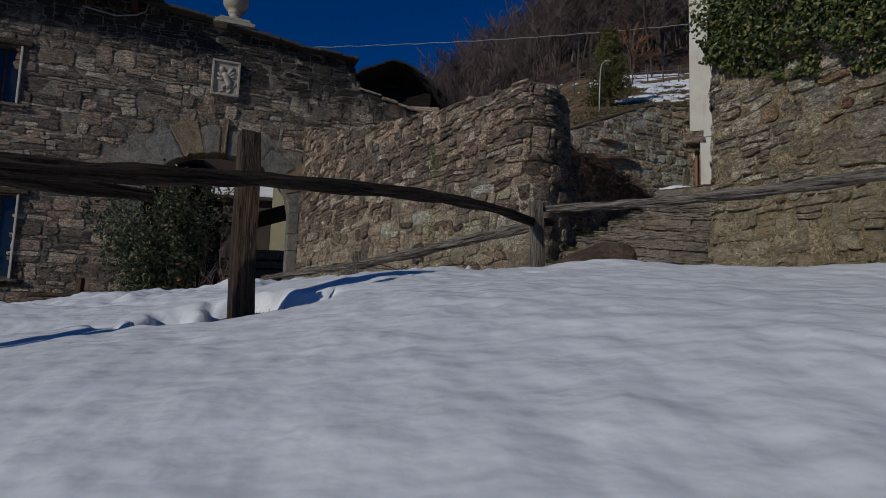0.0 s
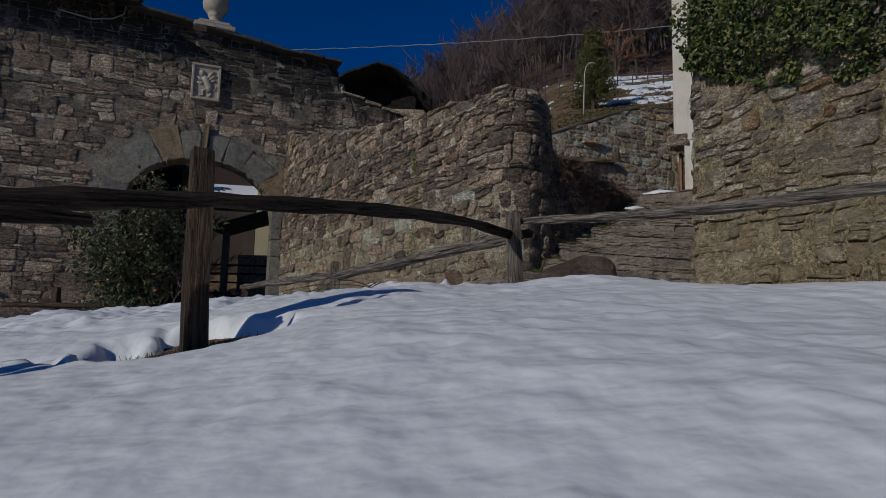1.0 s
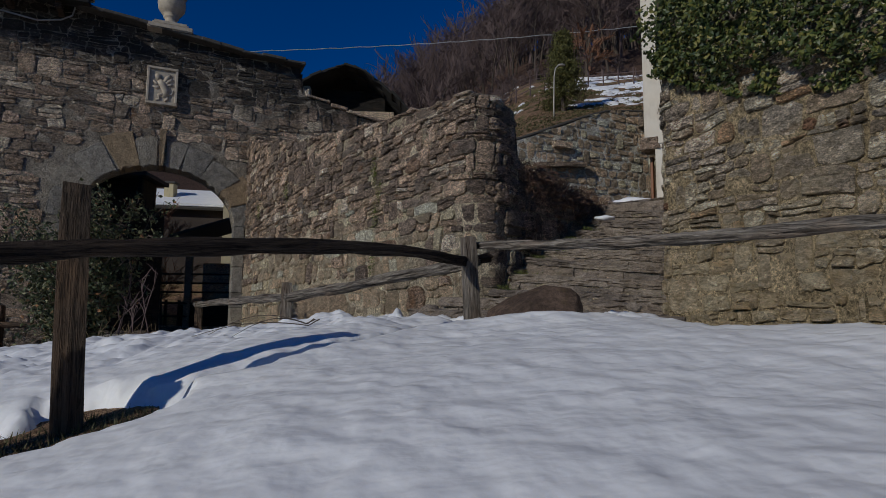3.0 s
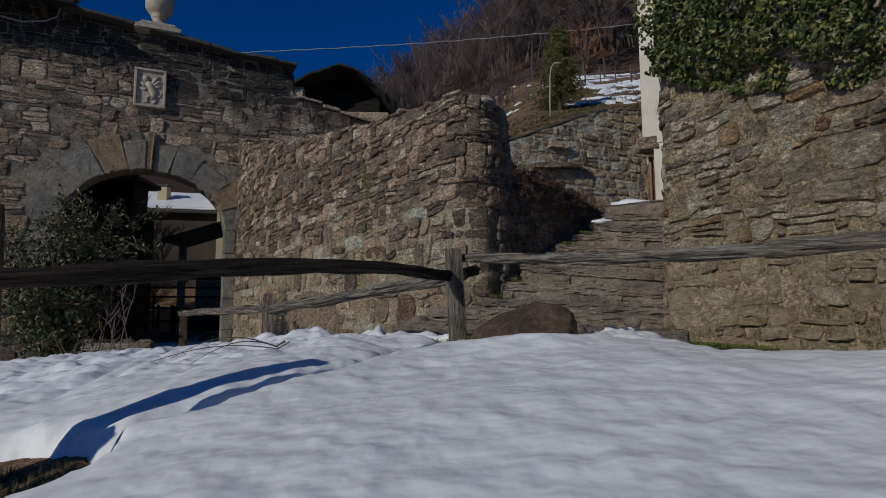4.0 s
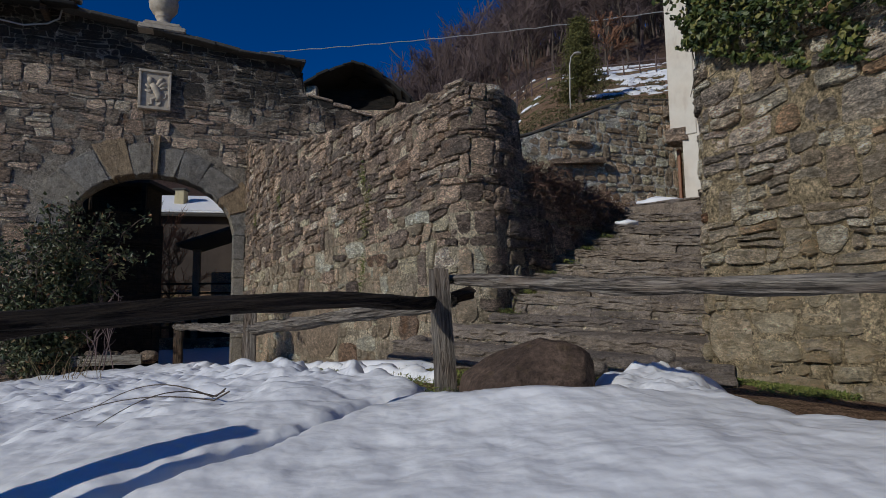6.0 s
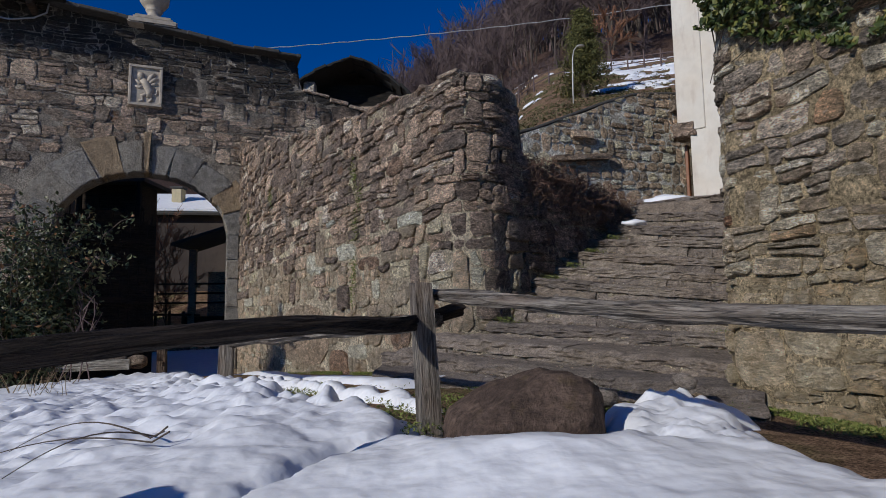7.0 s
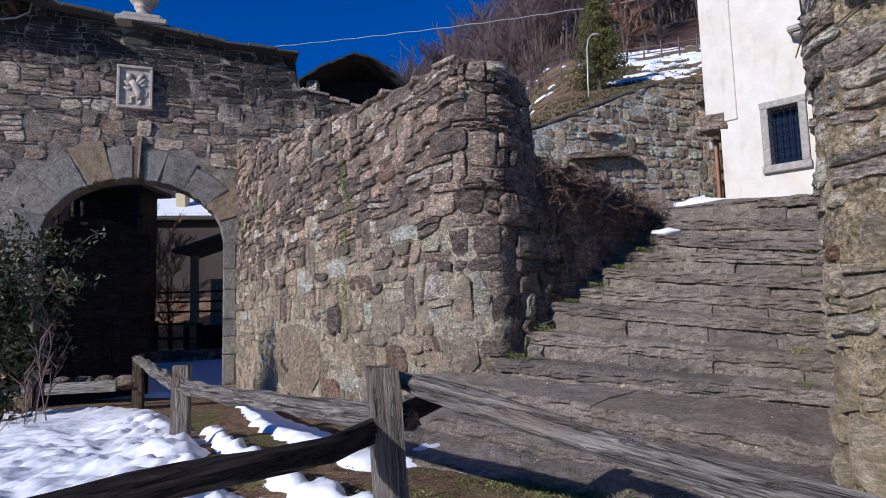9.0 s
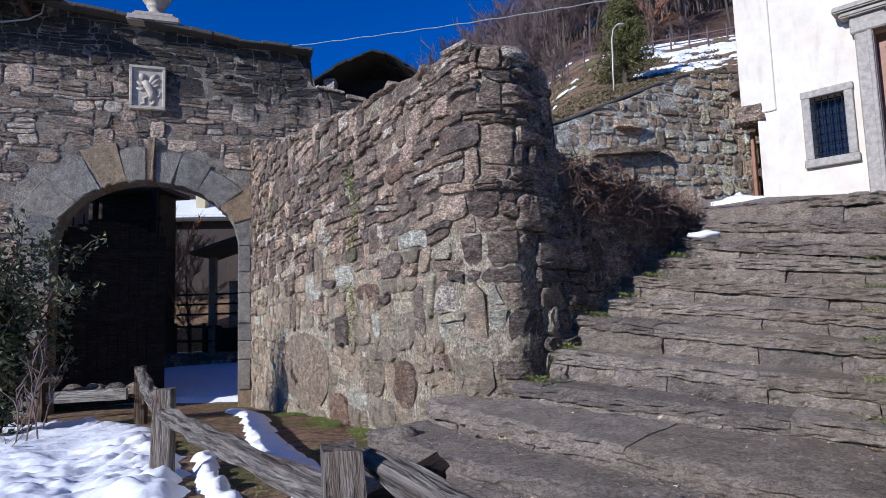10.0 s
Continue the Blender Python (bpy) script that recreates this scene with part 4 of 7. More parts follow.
# ---- retaining wall on the other side of the stairs ----
RIGHT_N = Vector((-0.905, -0.425, 0))
RET_DIR = Vector((0.55, 0.835, 0))  # the wall's return beside the steps


def right_at(u, v, d):
    """u runs from the return (negative) over the corner (0) to the meadow (positive)."""
    bulge = 0.05 * smooth01(0.0, 1.2, u) - 0.05 * (v - 0.8) * 0.4
    if u >= 0.12:
        p, n = RIGHT_EDGE + RIGHT_DIR * u, RIGHT_N
    elif u <= -0.12:
        p, n = RIGHT_EDGE - RET_DIR * u, Vector((-0.835, 0.55, 0))
    else:
        t = (u + 0.12) / 0.24
        n = Vector((-0.835, 0.55, 0)).lerp(RIGHT_N, t).normalized()
        a, b = RIGHT_EDGE + RET_DIR * 0.12, RIGHT_EDGE + RIGHT_DIR * 0.12
        m = RIGHT_EDGE
        p = a * (1 - t) ** 2 + m * 2 * t * (1 - t) + b * t * t
    return p + n * (d + bulge * 0.4) + Vector((0, 0, v))


def right_top(u):
    return piecewise([(-2.0, 2.3), (-0.5, 2.35), (0.2, 2.5), (1.5, 2.6), (6.5, 2.4)], u) + 0.04 * n3(u * 3, 2.2)


def right_shift(u, v, d):
    return right_at(u - 2.0, v, d)


rng = random.Random(21)
wall_right = thing("wall_right", "dry slaty stone retaining wall with rust-stained blocks", "wall", kind="structure",
                   data=wall_body("wall_core", steps_of((0, 1.8, 0.08), (1.8, 2.2, 0.03), (2.2, 8.5, 0.07)), right_shift, lambda u: right_top(u - 2), -0.6, 0.35, mortar_ochre, -0.002))
right_stones = coursed(8.5, lambda u: right_top(u - 2), -0.45, (0.055, 0.15), (0.10, 0.30), rng, seed=70.0, warp=0.04, thin=0.35, joints=(0.004, 0.018), tall_share=0.16, corner=(0.06, 0.28))
lay_stones(wall_right, shaken(right_stones, 0.035), right_shift, rng, 0.028, stone_slate, stone_slate_many, lambda u, v: abs(u - 2.7) + 0.5 * abs(v - 0.8), rusty=((2.02, 0.82, 0.07), (3.2, 1.25, 0.06), (3.42, 1.14, 0.05), (3.3, 1.02, 0.06)), sunk=lambda u, v: 0.03)

# earth behind the retaining wall, level with its coping
bed = [(2.73, 4.77), (5.32, -0.72), (10.0, 0.5), (9.0, 7.8), (7.0, 8.0), (3.66, 6.78), (2.62, 5.27)]
bn = len(bed)
garden_bed = thing("garden_bed", "earth bank level with the top of the retaining wall", "ground", kind="structure",
                   data=mesh_of("garden_bed", [(x, y, 2.28) for x, y in bed] + [(x, y, -0.6) for x, y in bed],
                                [tuple(range(bn))] + [((i + 1) % bn, i, bn + i, bn + (i + 1) % bn) for i in range(bn)], soil))

# ---- stairs ----
LEFT_ENDS = [(0.66, 6.25, -0.03), (0.62, 7.05, 0.06), (0.95, 7.34, 0.19), (1.31, 7.65, 0.31), (1.59, 7.89, 0.51), (1.83, 8.09, 0.72), (2.13, 8.34, 0.86), (2.39, 8.57, 1.03), (2.70, 8.83, 1.20),
             (3.01, 9.08, 1.39), (3.30, 9.33, 1.56), (3.53, 9.52, 1.75)]
RIGHT_ENDS = [(2.02, 5.06, -0.06), (2.15, 5.32, 0.0), (2.41, 5.65, 0.10), (2.92, 6.46, 0.20), (3.08, 6.75, 0.36), (3.33, 7.14, 0.53), (3.53, 7.43, 0.70), (3.69, 7.67, 0.86), (3.76, 7.75, 1.04),
              (3.84, 7.86, 1.18), (3.95, 7.98, 1.36), (4.10, 8.12, 1.59)]
stairs = thing("stairs", "worn outdoor stairs of long split schist slabs", "stairs", kind="structure")
rng = random.Random(31)


def stair_slab(a, b, c, d, thick, cuts_n):
    """One tread stone: a,b the front ends, c,d the back ends; rough layered front."""
    verts, faces = [], []
    nx, seed = cuts_n, rng.uniform(0, 80)
    rows = 7
    for i in range(nx + 1):
        t = i / nx
        p, q = a.lerp(b, t), d.lerp(c, t)
        inward = (q - p)
        inward.z = 0
        inward.normalize()
        for k in range(rows + 1):  # front face from below to the nosing
            f = k / rows
            out = 0.026 * n3(p.x * 2.6, p.y * 2.6, p.z * 4 + f * 2) + 0.030 * n3(p.x * 8, p.y * 8, p.z * 4 + f * 5) + 0.026 * n3(p.x * 20, p.y * 20, f * 8) - (0.022 if k == rows else 0)
            verts.append(p - inward * out + Vector((0, 0, -thick * (1 - f) + 0.010 * n3(t * 12, f * 7, seed) + 0.014 * n3(p.x * 6, p.y * 6, p.z * 9) * f)))
        for k in range(1, 4):
            f = k / 3
            w = p.lerp(q, f)
            verts.append(w + Vector((0, 0, 0.022 * n3(w.x * 4, w.y * 4, 2) + 0.010 * n3(w.x * 13, w.y * 13, 3))))
        verts.append(q + Vector((0, 0, -thick)))
    w = rows + 5
    for i in range(nx):
        for k in range(w):
            x, y = i * w + k, i * w + (k + 1) % w
            faces.append((x, x + w, y + w, y))
    faces.append(tuple(range(w)))
    faces.append(tuple(nx * w + k for k in range(w - 1, -1, -1)))
    return mesh_of("tread_slab", verts, faces, schist)


for k, (l, r) in enumerate(zip(LEFT_ENDS, RIGHT_ENDS)):
    L, R = Vector(l), Vector(r)
    L = L + (L - R).normalized() * 0.45
    R = R + (R - L).normalized() * 0.35
    if k + 1 < len(LEFT_ENDS):
        L2, R2v = Vector(LEFT_ENDS[k + 1]), Vector(RIGHT_ENDS[k + 1])
        L2 = L2 + (L2 - R2v).normalized() * 0.45
        R2v = R2v + (R2v - L2).normalized() * 0.35
        rise = max(0.1, min(L2.z - L.z, 0.24))
    else:
        L2, R2v, rise = L + Vector((0.5, 0.45, 0.03)), R + Vector((0.7, 0.6, 0.03)), 0.18
    back_l, back_r = L.lerp(L2, 1.25), R.lerp(R2v, 1.25)
    back_l.z, back_r.z = L.z, R.z
    thick = 0.17 if k else 0.12
    t, edges = 0.0, [0.0]
    while t < 1:
        t += rng.uniform(0.2, 0.7)
        edges.append(min(1, t))
    if edges[-1] - edges[-2] < 0.12:
        edges.pop(-2)
    split_z = rng.uniform(0.45, 0.65)
    lower, inset = Vector((0, 0, -0.014)), (back_l - L) * 0.07
    core = stair_slab(L + lower + inset, R + lower + inset, back_r + lower, back_l + lower, thick * 1.9, 60)
    core.materials.clear()
    core.materials.append(mortar_pale)
    part("step_core", core, stairs, "earth and mortar bedding of the step")
    for e0, e1 in zip(edges, edges[1:]):
        g = 0.0004
        dz = Vector((0, 0, rng.uniform(-0.006, 0.006)))
        a, b, c, d = (L.lerp(R, e0 + g) + dz, L.lerp(R, e1 - g) + dz, back_l.lerp(back_r, e1 - g) + dz, back_l.lerp(back_r, e0 + g) + dz)
        part("tread_slab", stair_slab(a, b, c, d, thick * split_z, max(10, int((e1 - e0) * 110))), stairs)
    t, edges = 0.0, [0.0]
    while t < 1:
        t += rng.uniform(0.05, 0.2)
        edges.append(min(1, t))
    if edges[-1] - edges[-2] < 0.05:
        edges.pop(-2)
    for e0, e1 in zip(edges, edges[1:]):
        dz = Vector((0, 0, -thick * split_z - 0.004))
        set_back = (back_l - L) * rng.uniform(-0.04, 0.03) + Vector((0, 0, rng.uniform(-0.012, 0.010)))
        a, b = L.lerp(R, e0 + 0.0008) + dz + set_back, L.lerp(R, e1 - 0.0008) + dz + set_back
        c, d = back_l.lerp(back_r, e1 - 0.0008) + dz, back_l.lerp(back_r, e0 + 0.0008) + dz
        part("riser_stone", stair_slab(a, b, c, d, thick * 1.25, max(6, int((e1 - e0) * 100))), stairs)

# ---- terrace in front of the chapel ----
tv = [(3.2, 9.8, 1.74), (4.3, 8.0, 1.58), (6.6, 9.6, 1.9), (8.2, 11.2, 2.2), (5.5, 13.3, 2.38), (5.0, 13.6, 2.4), (3.9, 11.2, 2.1)]
tverts = [(x, y, z - 0.02) for x, y, z in tv] + [(x, y, -1.5) for x, y, z in tv]
tn = len(tv)
terrace = thing("pavement", "paved terrace of worn stone before the chapel", "pavement", kind="structure",
                data=mesh_of("pavement", tverts, [tuple(range(tn))] + [(i, tn + i, tn + (i + 1) % tn, (i + 1) % tn) for i in range(tn)], schist))

# ---- garden wall behind the stairs ----
BACK_N = Vector((BACK_DIR.y, -BACK_DIR.x, 0))


def back_at(u, v, d):
    return BACK_A + BACK_DIR * (u - 1.2) + BACK_N * d + Vector((0, 0, v))


def back_top(u):
    return piecewise([(0, 3.35), (1.2, 3.70), (2.65, 4.28), (3.3, 4.58), (3.95, 4.82), (6.0, 5.0)], u) + 0.03 * n3(u * 2.5, 9.1)


rng = random.Random(41)
wall_back = thing("wall_garden", "sloping garden wall of light field stone with slab coping", "wall", kind="structure",
                  data=wall_body("wall_core", steps_of((0, 5.2, 0.2)), back_at, back_top, 0.9, 0.85, mortar_white, -0.002))
back_stones = coursed(5.2, back_top, 1.2, (0.11, 0.24), (0.14, 0.42), rng, seed=90.0, warp=0.07, joints=(0.010, 0.035))
lay_stones(wall_back, back_stones, back_at, rng, 0.035, stone_pale, stone_pale_many, lambda u, v: abs(u - 4) + abs(v - 3.4), 260)
u = 0.1
while u < 5.15:
    w = rng.uniform(0.5, 0.95)
    a, b = back_at(u, back_top(u) + 0.03, -0.29), back_at(min(u + w, 5.35), back_top(min(u + w, 5.2)) + 0.03, -0.29)
    dvec = b - a
    bm = box((dvec.length - 0.01, 0.62, 0.055), (0, 0, 0), 0.015)
    m = Matrix.Translation((a + b) / 2) @ Matrix.Rotation(math.atan2(dvec.y, dvec.x), 4, "Z") @ Matrix.Rotation(-math.atan2(dvec.z, math.hypot(dvec.x, dvec.y)), 4, "Y")
    bmesh.ops.transform(bm, matrix=m, verts=bm.verts)
    part("coping_slab", from_bm("coping_slab", bm, slab_dark), wall_back)
    u += w
# two stones that jut from it, and a ledge slab lower down
for u, v, s in ((2.5, 3.72, (0.42, 0.22, 0.13)), (2.45, 3.27, (1.25, 0.30, 0.10)), (4.95, 4.5, (0.45, 0.3, 0.22)), (5.0, 4.1, (0.4, 0.3, 0.14))):
    me = slab_mesh("jutting_stone", stone_grey, s, rng, 0.03, (6, 3, 2))
    ob = part("jutting_stone", me, wall_back)
    ob.matrix_world = Matrix.Translation(back_at(u, v, 0.06)) @ Matrix.Rotation(math.atan2(BACK_DIR.y, BACK_DIR.x), 4, "Z") @ Matrix.Rotation(-0.10 if s[0] > 1 else 0, 4, "Y")

# ---- fence ----
def log_mesh(name, length, r0, r1, rng, material, bow=0.0, sag=0.0, flat_k=0.85, end=0.0, sides=20, n=12, bends=None):
    """A split log along local x from 0 to length, a little bent, with ragged ends; bends: its local line where it is crooked."""
    pts, rad = [], []
    seed = rng.uniform(0, 50)
    for i in range(n + 1):
        t = i / n
        x = length * t
        side, rise = sag * math.sin(math.pi * t), bow * math.sin(math.pi * t)
        if bends:
            side, rise = (sum(piecewise([(q[0], q[k]) for q in bends], x + dx) for dx in (-0.08, -0.04, 0, 0.04, 0.08)) / 5 for k in (1, 2))
        k = 0.4 if bends else 1.0
        pts.append((x, side + k * 0.018 * n3(t * 3, seed), rise + k * 0.014 * n3(t * 4, seed + 9)))
        rad.append(lerp(r0, r1, t) * (1 + 0.10 * n3(t * 5, seed + 3)) * (1 - end * max(0, 1 - t / 0.08) - end * max(0, 1 - (1 - t) / 0.08)))
    v, f = tube(pts, rad, sides, 0.55, cap=True, seed=seed)
    furrow = [1 + 0.10 * n3(k * 1.7, seed, 3) + (-0.10 if n3(k * 2.9, seed, 8) > 0.35 else 0.0) for k in range(sides)]
    for i in range(len(v) if len(v) <= (n + 1) * sides else (n + 1) * sides):
        c = Vector(pts[i // sides])
        v[i] = c + (Vector(v[i]) - c) * furrow[i % sides]
    v = [Vector((p.x, p.y, pts[min(n, i // sides)][2] + (p.z - pts[min(n, i // sides)][2]) * flat_k)) for i, p in enumerate(v)]
    return mesh_of(name, v, f, material)


def along(a, b, roll=0.0):
    a, b = Vector(a), Vector(b)
    d = (b - a).normalized()
    y = Vector((0, 0, 1)).cross(d).normalized()
    z = d.cross(y)
    m = Matrix((d, y, z)).transposed().to_4x4()
    return Matrix.Translation(a) @ m @ Matrix.Rotation(roll, 4, "X")


def post_mesh(name, height, wide, deep, rng, material, below=0.3):
    """A hewn square post along local x (up), weathered and tapering."""
    verts, faces = [], []
    n, seed = 9, rng.uniform(0, 60)
    ring_pts = [(-1, -1), (-0.3, -1.05), (0.35, -0.98), (1, -1), (1.04, 0.1), (1, 1), (0.2, 1.04), (-0.4, 0.97), (-1, 1), (-1.03, -0.2)]
    for i in range(n + 1):
        t = i / n
        x = lerp(-below, height, t)
        for k, (a, b) in enumerate(ring_pts):
            s = 1.04 - 0.10 * t + 0.05 * n3(k * 0.9 + seed, t * 3) - (0.06 if i == n else 0)
            verts.append((x + (0.015 * n3(k * 1.3, seed) if i == n else 0), a * wide / 2 * s + 0.01 * n3(t * 3, seed), b * deep / 2 * s + 0.01 * n3(t * 3, seed + 5)))
    m = len(ring_pts)
    for i in range(n):
        for k in range(m):
            faces.append((i * m + k, i * m + (k + 1) % m, (i + 1) * m + (k + 1) % m, (i + 1) * m + k))
    faces += [tuple(range(m - 1, -1, -1)), tuple(n * m + k for k in range(m))]
    return mesh_of(name, verts, faces, material)


rng = random.Random(3)
POST_A, POST_B, POST_C, POST_D = (-0.985, 3.03), (0.752, 4.79), (-1.06, 7.5), (-3.2, 11.1)
POST_Z, POST_E = (-2.45, 1.75), (2.30, 2.60)
fence = thing("rail_fence", "weathered split-chestnut rail fence with hewn posts in the snow", "fence", (0, 0, 0))


def fence_post(at, low, high, wide, material, lean=(0.0, 0.0), turn=0.3, label=""):
    ob = part("post", post_mesh("post", high - low, wide, wide * 0.85, rng, material), fence, label)
    ob.matrix_world = Matrix.Translation((*at, low)) @ Matrix.Rotation(lean[0], 4, "X") @ Matrix.Rotation(lean[1], 4, "Y") @ Matrix.Rotation(turn, 4, "Z") @ Matrix.Rotation(-math.pi / 2, 4, "Y")
    return ob


def fence_rail(a, b, r0, r1, material, bow=0.0, sag=0.0, label="", end=0.2, flat_k=0.85):
    length = (Vector(b) - Vector(a)).length
    ob = part("rail", log_mesh("rail", length, r0, r1, rng, material, bow, sag, flat_k, end, n=26), fence, label)
    ob.matrix_world = along(a, b)
    return ob


def crooked_rail(line, r0, r1, material, label="", end=0.2, flat_k=0.85):
    """A rail that follows a bent line of points."""
    m = along(line[0], line[-1])
    back = m.inverted()
    bends = [tuple(back @ Vector(p)) for p in line]
    ob = part("rail", log_mesh("rail", bends[-1][0], r0, r1, rng, material, 0, 0, flat_k, end, n=40, bends=bends), fence, label)
    ob.matrix_world = m
    return ob


fence_post(POST_A, -0.45, 0.48, 0.125, wood_brown, (0.03, -0.01), 0.5, "tall dark brown post, deeply cracked")
fence_post(POST_B, -0.03, 0.535, 0.10, wood_grey, (0.0, -0.05), 0.35)
fence_post(POST_C, -0.30, 0.35, 0.14, wood_grey, (0.0, 0.02), 0.2)
fence_post(POST_D, -0.75, 0.22, 0.14, wood_brown, (0.02, 0.0), 0.2)
fence_post(POST_Z, -0.75, 0.35, 0.12, wood_brown)
fence_post(POST_E, -0.35, 0.50, 0.11, wood_grey)
crooked_rail([(-1.62, 2.12, 0.075), (-1.48, 2.24, 0.09), (-1.204, 2.52, 0.15), (-0.928, 2.82, 0.208), (-0.652, 3.12, 0.259), (-0.377, 3.415, 0.302), (-0.101, 3.715, 0.336), (0.175, 4.02, 0.36),
              (0.451, 4.34, 0.366), (0.62, 4.60, 0.350), (0.72, 4.80, 0.368), (0.82, 4.97, 0.40), (0.90, 5.08, 0.43)], 0.046, 0.034, wood_dark, "dark brown bowed rail", 0.02)
fence_rail((-2.9, 1.1, 0.02), (-1.28, 2.62, 0.075), 0.042, 0.036, wood_dark)
crooked_rail([(0.755, 4.90, 0.49), (0.986, 4.566, 0.459), (1.159, 4.32, 0.434), (1.331, 4.075, 0.41), (1.504, 3.83, 0.391), (1.677, 3.585, 0.379), (1.85, 3.34, 0.373), (2.023, 3.095, 0.371), (2.38, 2.59, 0.37)],
             0.034, 0.037, wood_grey, "silvery grey rail, bark worn off")
fence_rail((0.80, 4.86, 0.37), (-1.10, 7.60, 0.19), 0.046, 0.056, wood_grey, -0.01, 0.02)
fence_rail((-1.00, 7.40, 0.20), (-3.3, 11.2, 0.17), 0.055, 0.055, wood_grey)

# a second low fence by the shrub
fence2 = thing("rail_fence", "small dark rail fence before the gate wall, half in snow", "fence")
for x, y, zl, zh in ((-8.4, 14.2, -1.2, 0.18), (-6.6, 14.0, -1.2, 0.0)):
    ob = part("post", post_mesh("post", zh - zl, 0.16, 0.14, rng, wood_brown, 0.2), fence2)
    ob.matrix_world = Matrix.Translation((x, y, zl)) @ Matrix.Rotation(-math.pi / 2, 4, "Y")
ob = part("rail", log_mesh("rail", 3.4, 0.06, 0.06, rng, wood_brown, 0, 0), fence2)
ob.matrix_world = along((-9.6, 14.25, -0.25), (-6.3, 13.95, -0.2))

# ---- boulder ----
def rock_mesh(name, size, rng, material, sub=3, power=2.6, rough=0.12, facets=()):
    bm = bmesh.new()
    bmesh.ops.create_icosphere(bm, subdivisions=sub, radius=1)
    seed = rng.uniform(0, 90)
    for v in bm.verts:
        d = v.co.normalized()
        k = (abs(d.x) ** power + abs(d.y) ** power + abs(d.z) ** power) ** (-1 / power)
        k *= 1 + rough * n3(d.x * 1.6 + seed, d.y * 1.6, d.z * 1.6) + rough * 0.4 * n3(d.x * 5 + seed, d.y * 5, d.z * 5)
        v.co = Vector((d.x * size[0] / 2, d.y * size[1] / 2, d.z * size[2] / 2)) * k
        for cut, depth in facets:
            over = v.co.dot(Vector(cut)) - depth
            if over > 0:
                v.co -= Vector(cut) * over * 0.82
    return from_bm(name, bm, material, True)


def boulder_material():
    s = Nodes("brown_boulder", 0.8, 0.3)
    p = s.place()
    a, b, c = s.noise(p, 5, 8, 0.72), s.noise(p, 26, 6, 0.8), s.noise(p, 9, 5, 0.6)
    col = s.mix(s.ramp(a, [(0.35, 0.0), (0.65, 1.0)]), (0.058, 0.038, 0.028), (0.165, 0.112, 0.082))
    col = s.mix(0.9, col, s.ramp(b, [(0.34, 0.35), (0.66, 1.6)]), "MULTIPLY")
    col = s.mix(s.ramp(c, [(0.6, 0.0), (0.75, 0.5)]), col, (0.16, 0.115, 0.04))
    s.bump(s.math("ADD", a, s.math("MULTIPLY", b, 0.6)), 1.0, 0.035)
    return s.done(col)


rng = random.Random(8)
rock = thing("boulder", "rounded brown boulder in the snow beside a fence post", "rock", (1.13, 4.42, 0.0), data=rock_mesh("boulder", (0.66, 0.42, 0.34), rng, boulder_material(), 5, 2.8, 0.16,
             ((Vector((0.97, -0.25, 0.05)), 0.265), (Vector((-0.42, -0.25, 0.87)), 0.125), (Vector((0.05, -0.72, 0.69)), 0.155), (Vector((-0.85, -0.4, 0.35)), 0.24))))
rock.rotation_euler = (0.05, -0.08, -0.12)
for x, y, z, s in ((1.52, 4.93, 0.0, (0.22, 0.12, 0.10)), (1.98, 5.02, 0.06, (0.13, 0.08, 0.07)), (0.55, 7.25, 0.05, (0.2, 0.16, 0.14))):
    ob = thing("stone", "loose grey stone lying at the foot of the stairs", "stone", (x, y, z), "loose stones", data=rock_mesh("stone", s, rng, schist, 2, 3, 0.2))
    ob.rotation_euler = (rng.uniform(-0.2, 0.2), rng.uniform(-0.2, 0.2), rng.uniform(0, 3))

# ---- plaque, urn, eaves on the gate wall ----
rng = random.Random(77)
plaque = thing("plaque", "pale carved stone plaque with a rampant beast in relief", "plaque", gate_at(-0.18 - GATE_U0 + 0.07, 6.24, 0.05))
plaque.matrix_world = Matrix.Translation(gate_at(0.07 - GATE_U0, 6.24, 0.04)) @ GATE_TURN
part("panel", from_bm("panel", box((0.78, 0.12, 1.06), (0, 0, 0), 0.012), marble), plaque)
for sx_, sz_, at in ((0.78, 0.07, (0, -0.085, 0.495)), (0.78, 0.07, (0, -0.085, -0.495)), (0.07, 0.92, (-0.355, -0.085, 0)), (0.07, 0.92, (0.355, -0.085, 0))):
    part("border", from_bm("border", box((sx_, 0.06, sz_), at, 0.012), marble), plaque)
relief = []
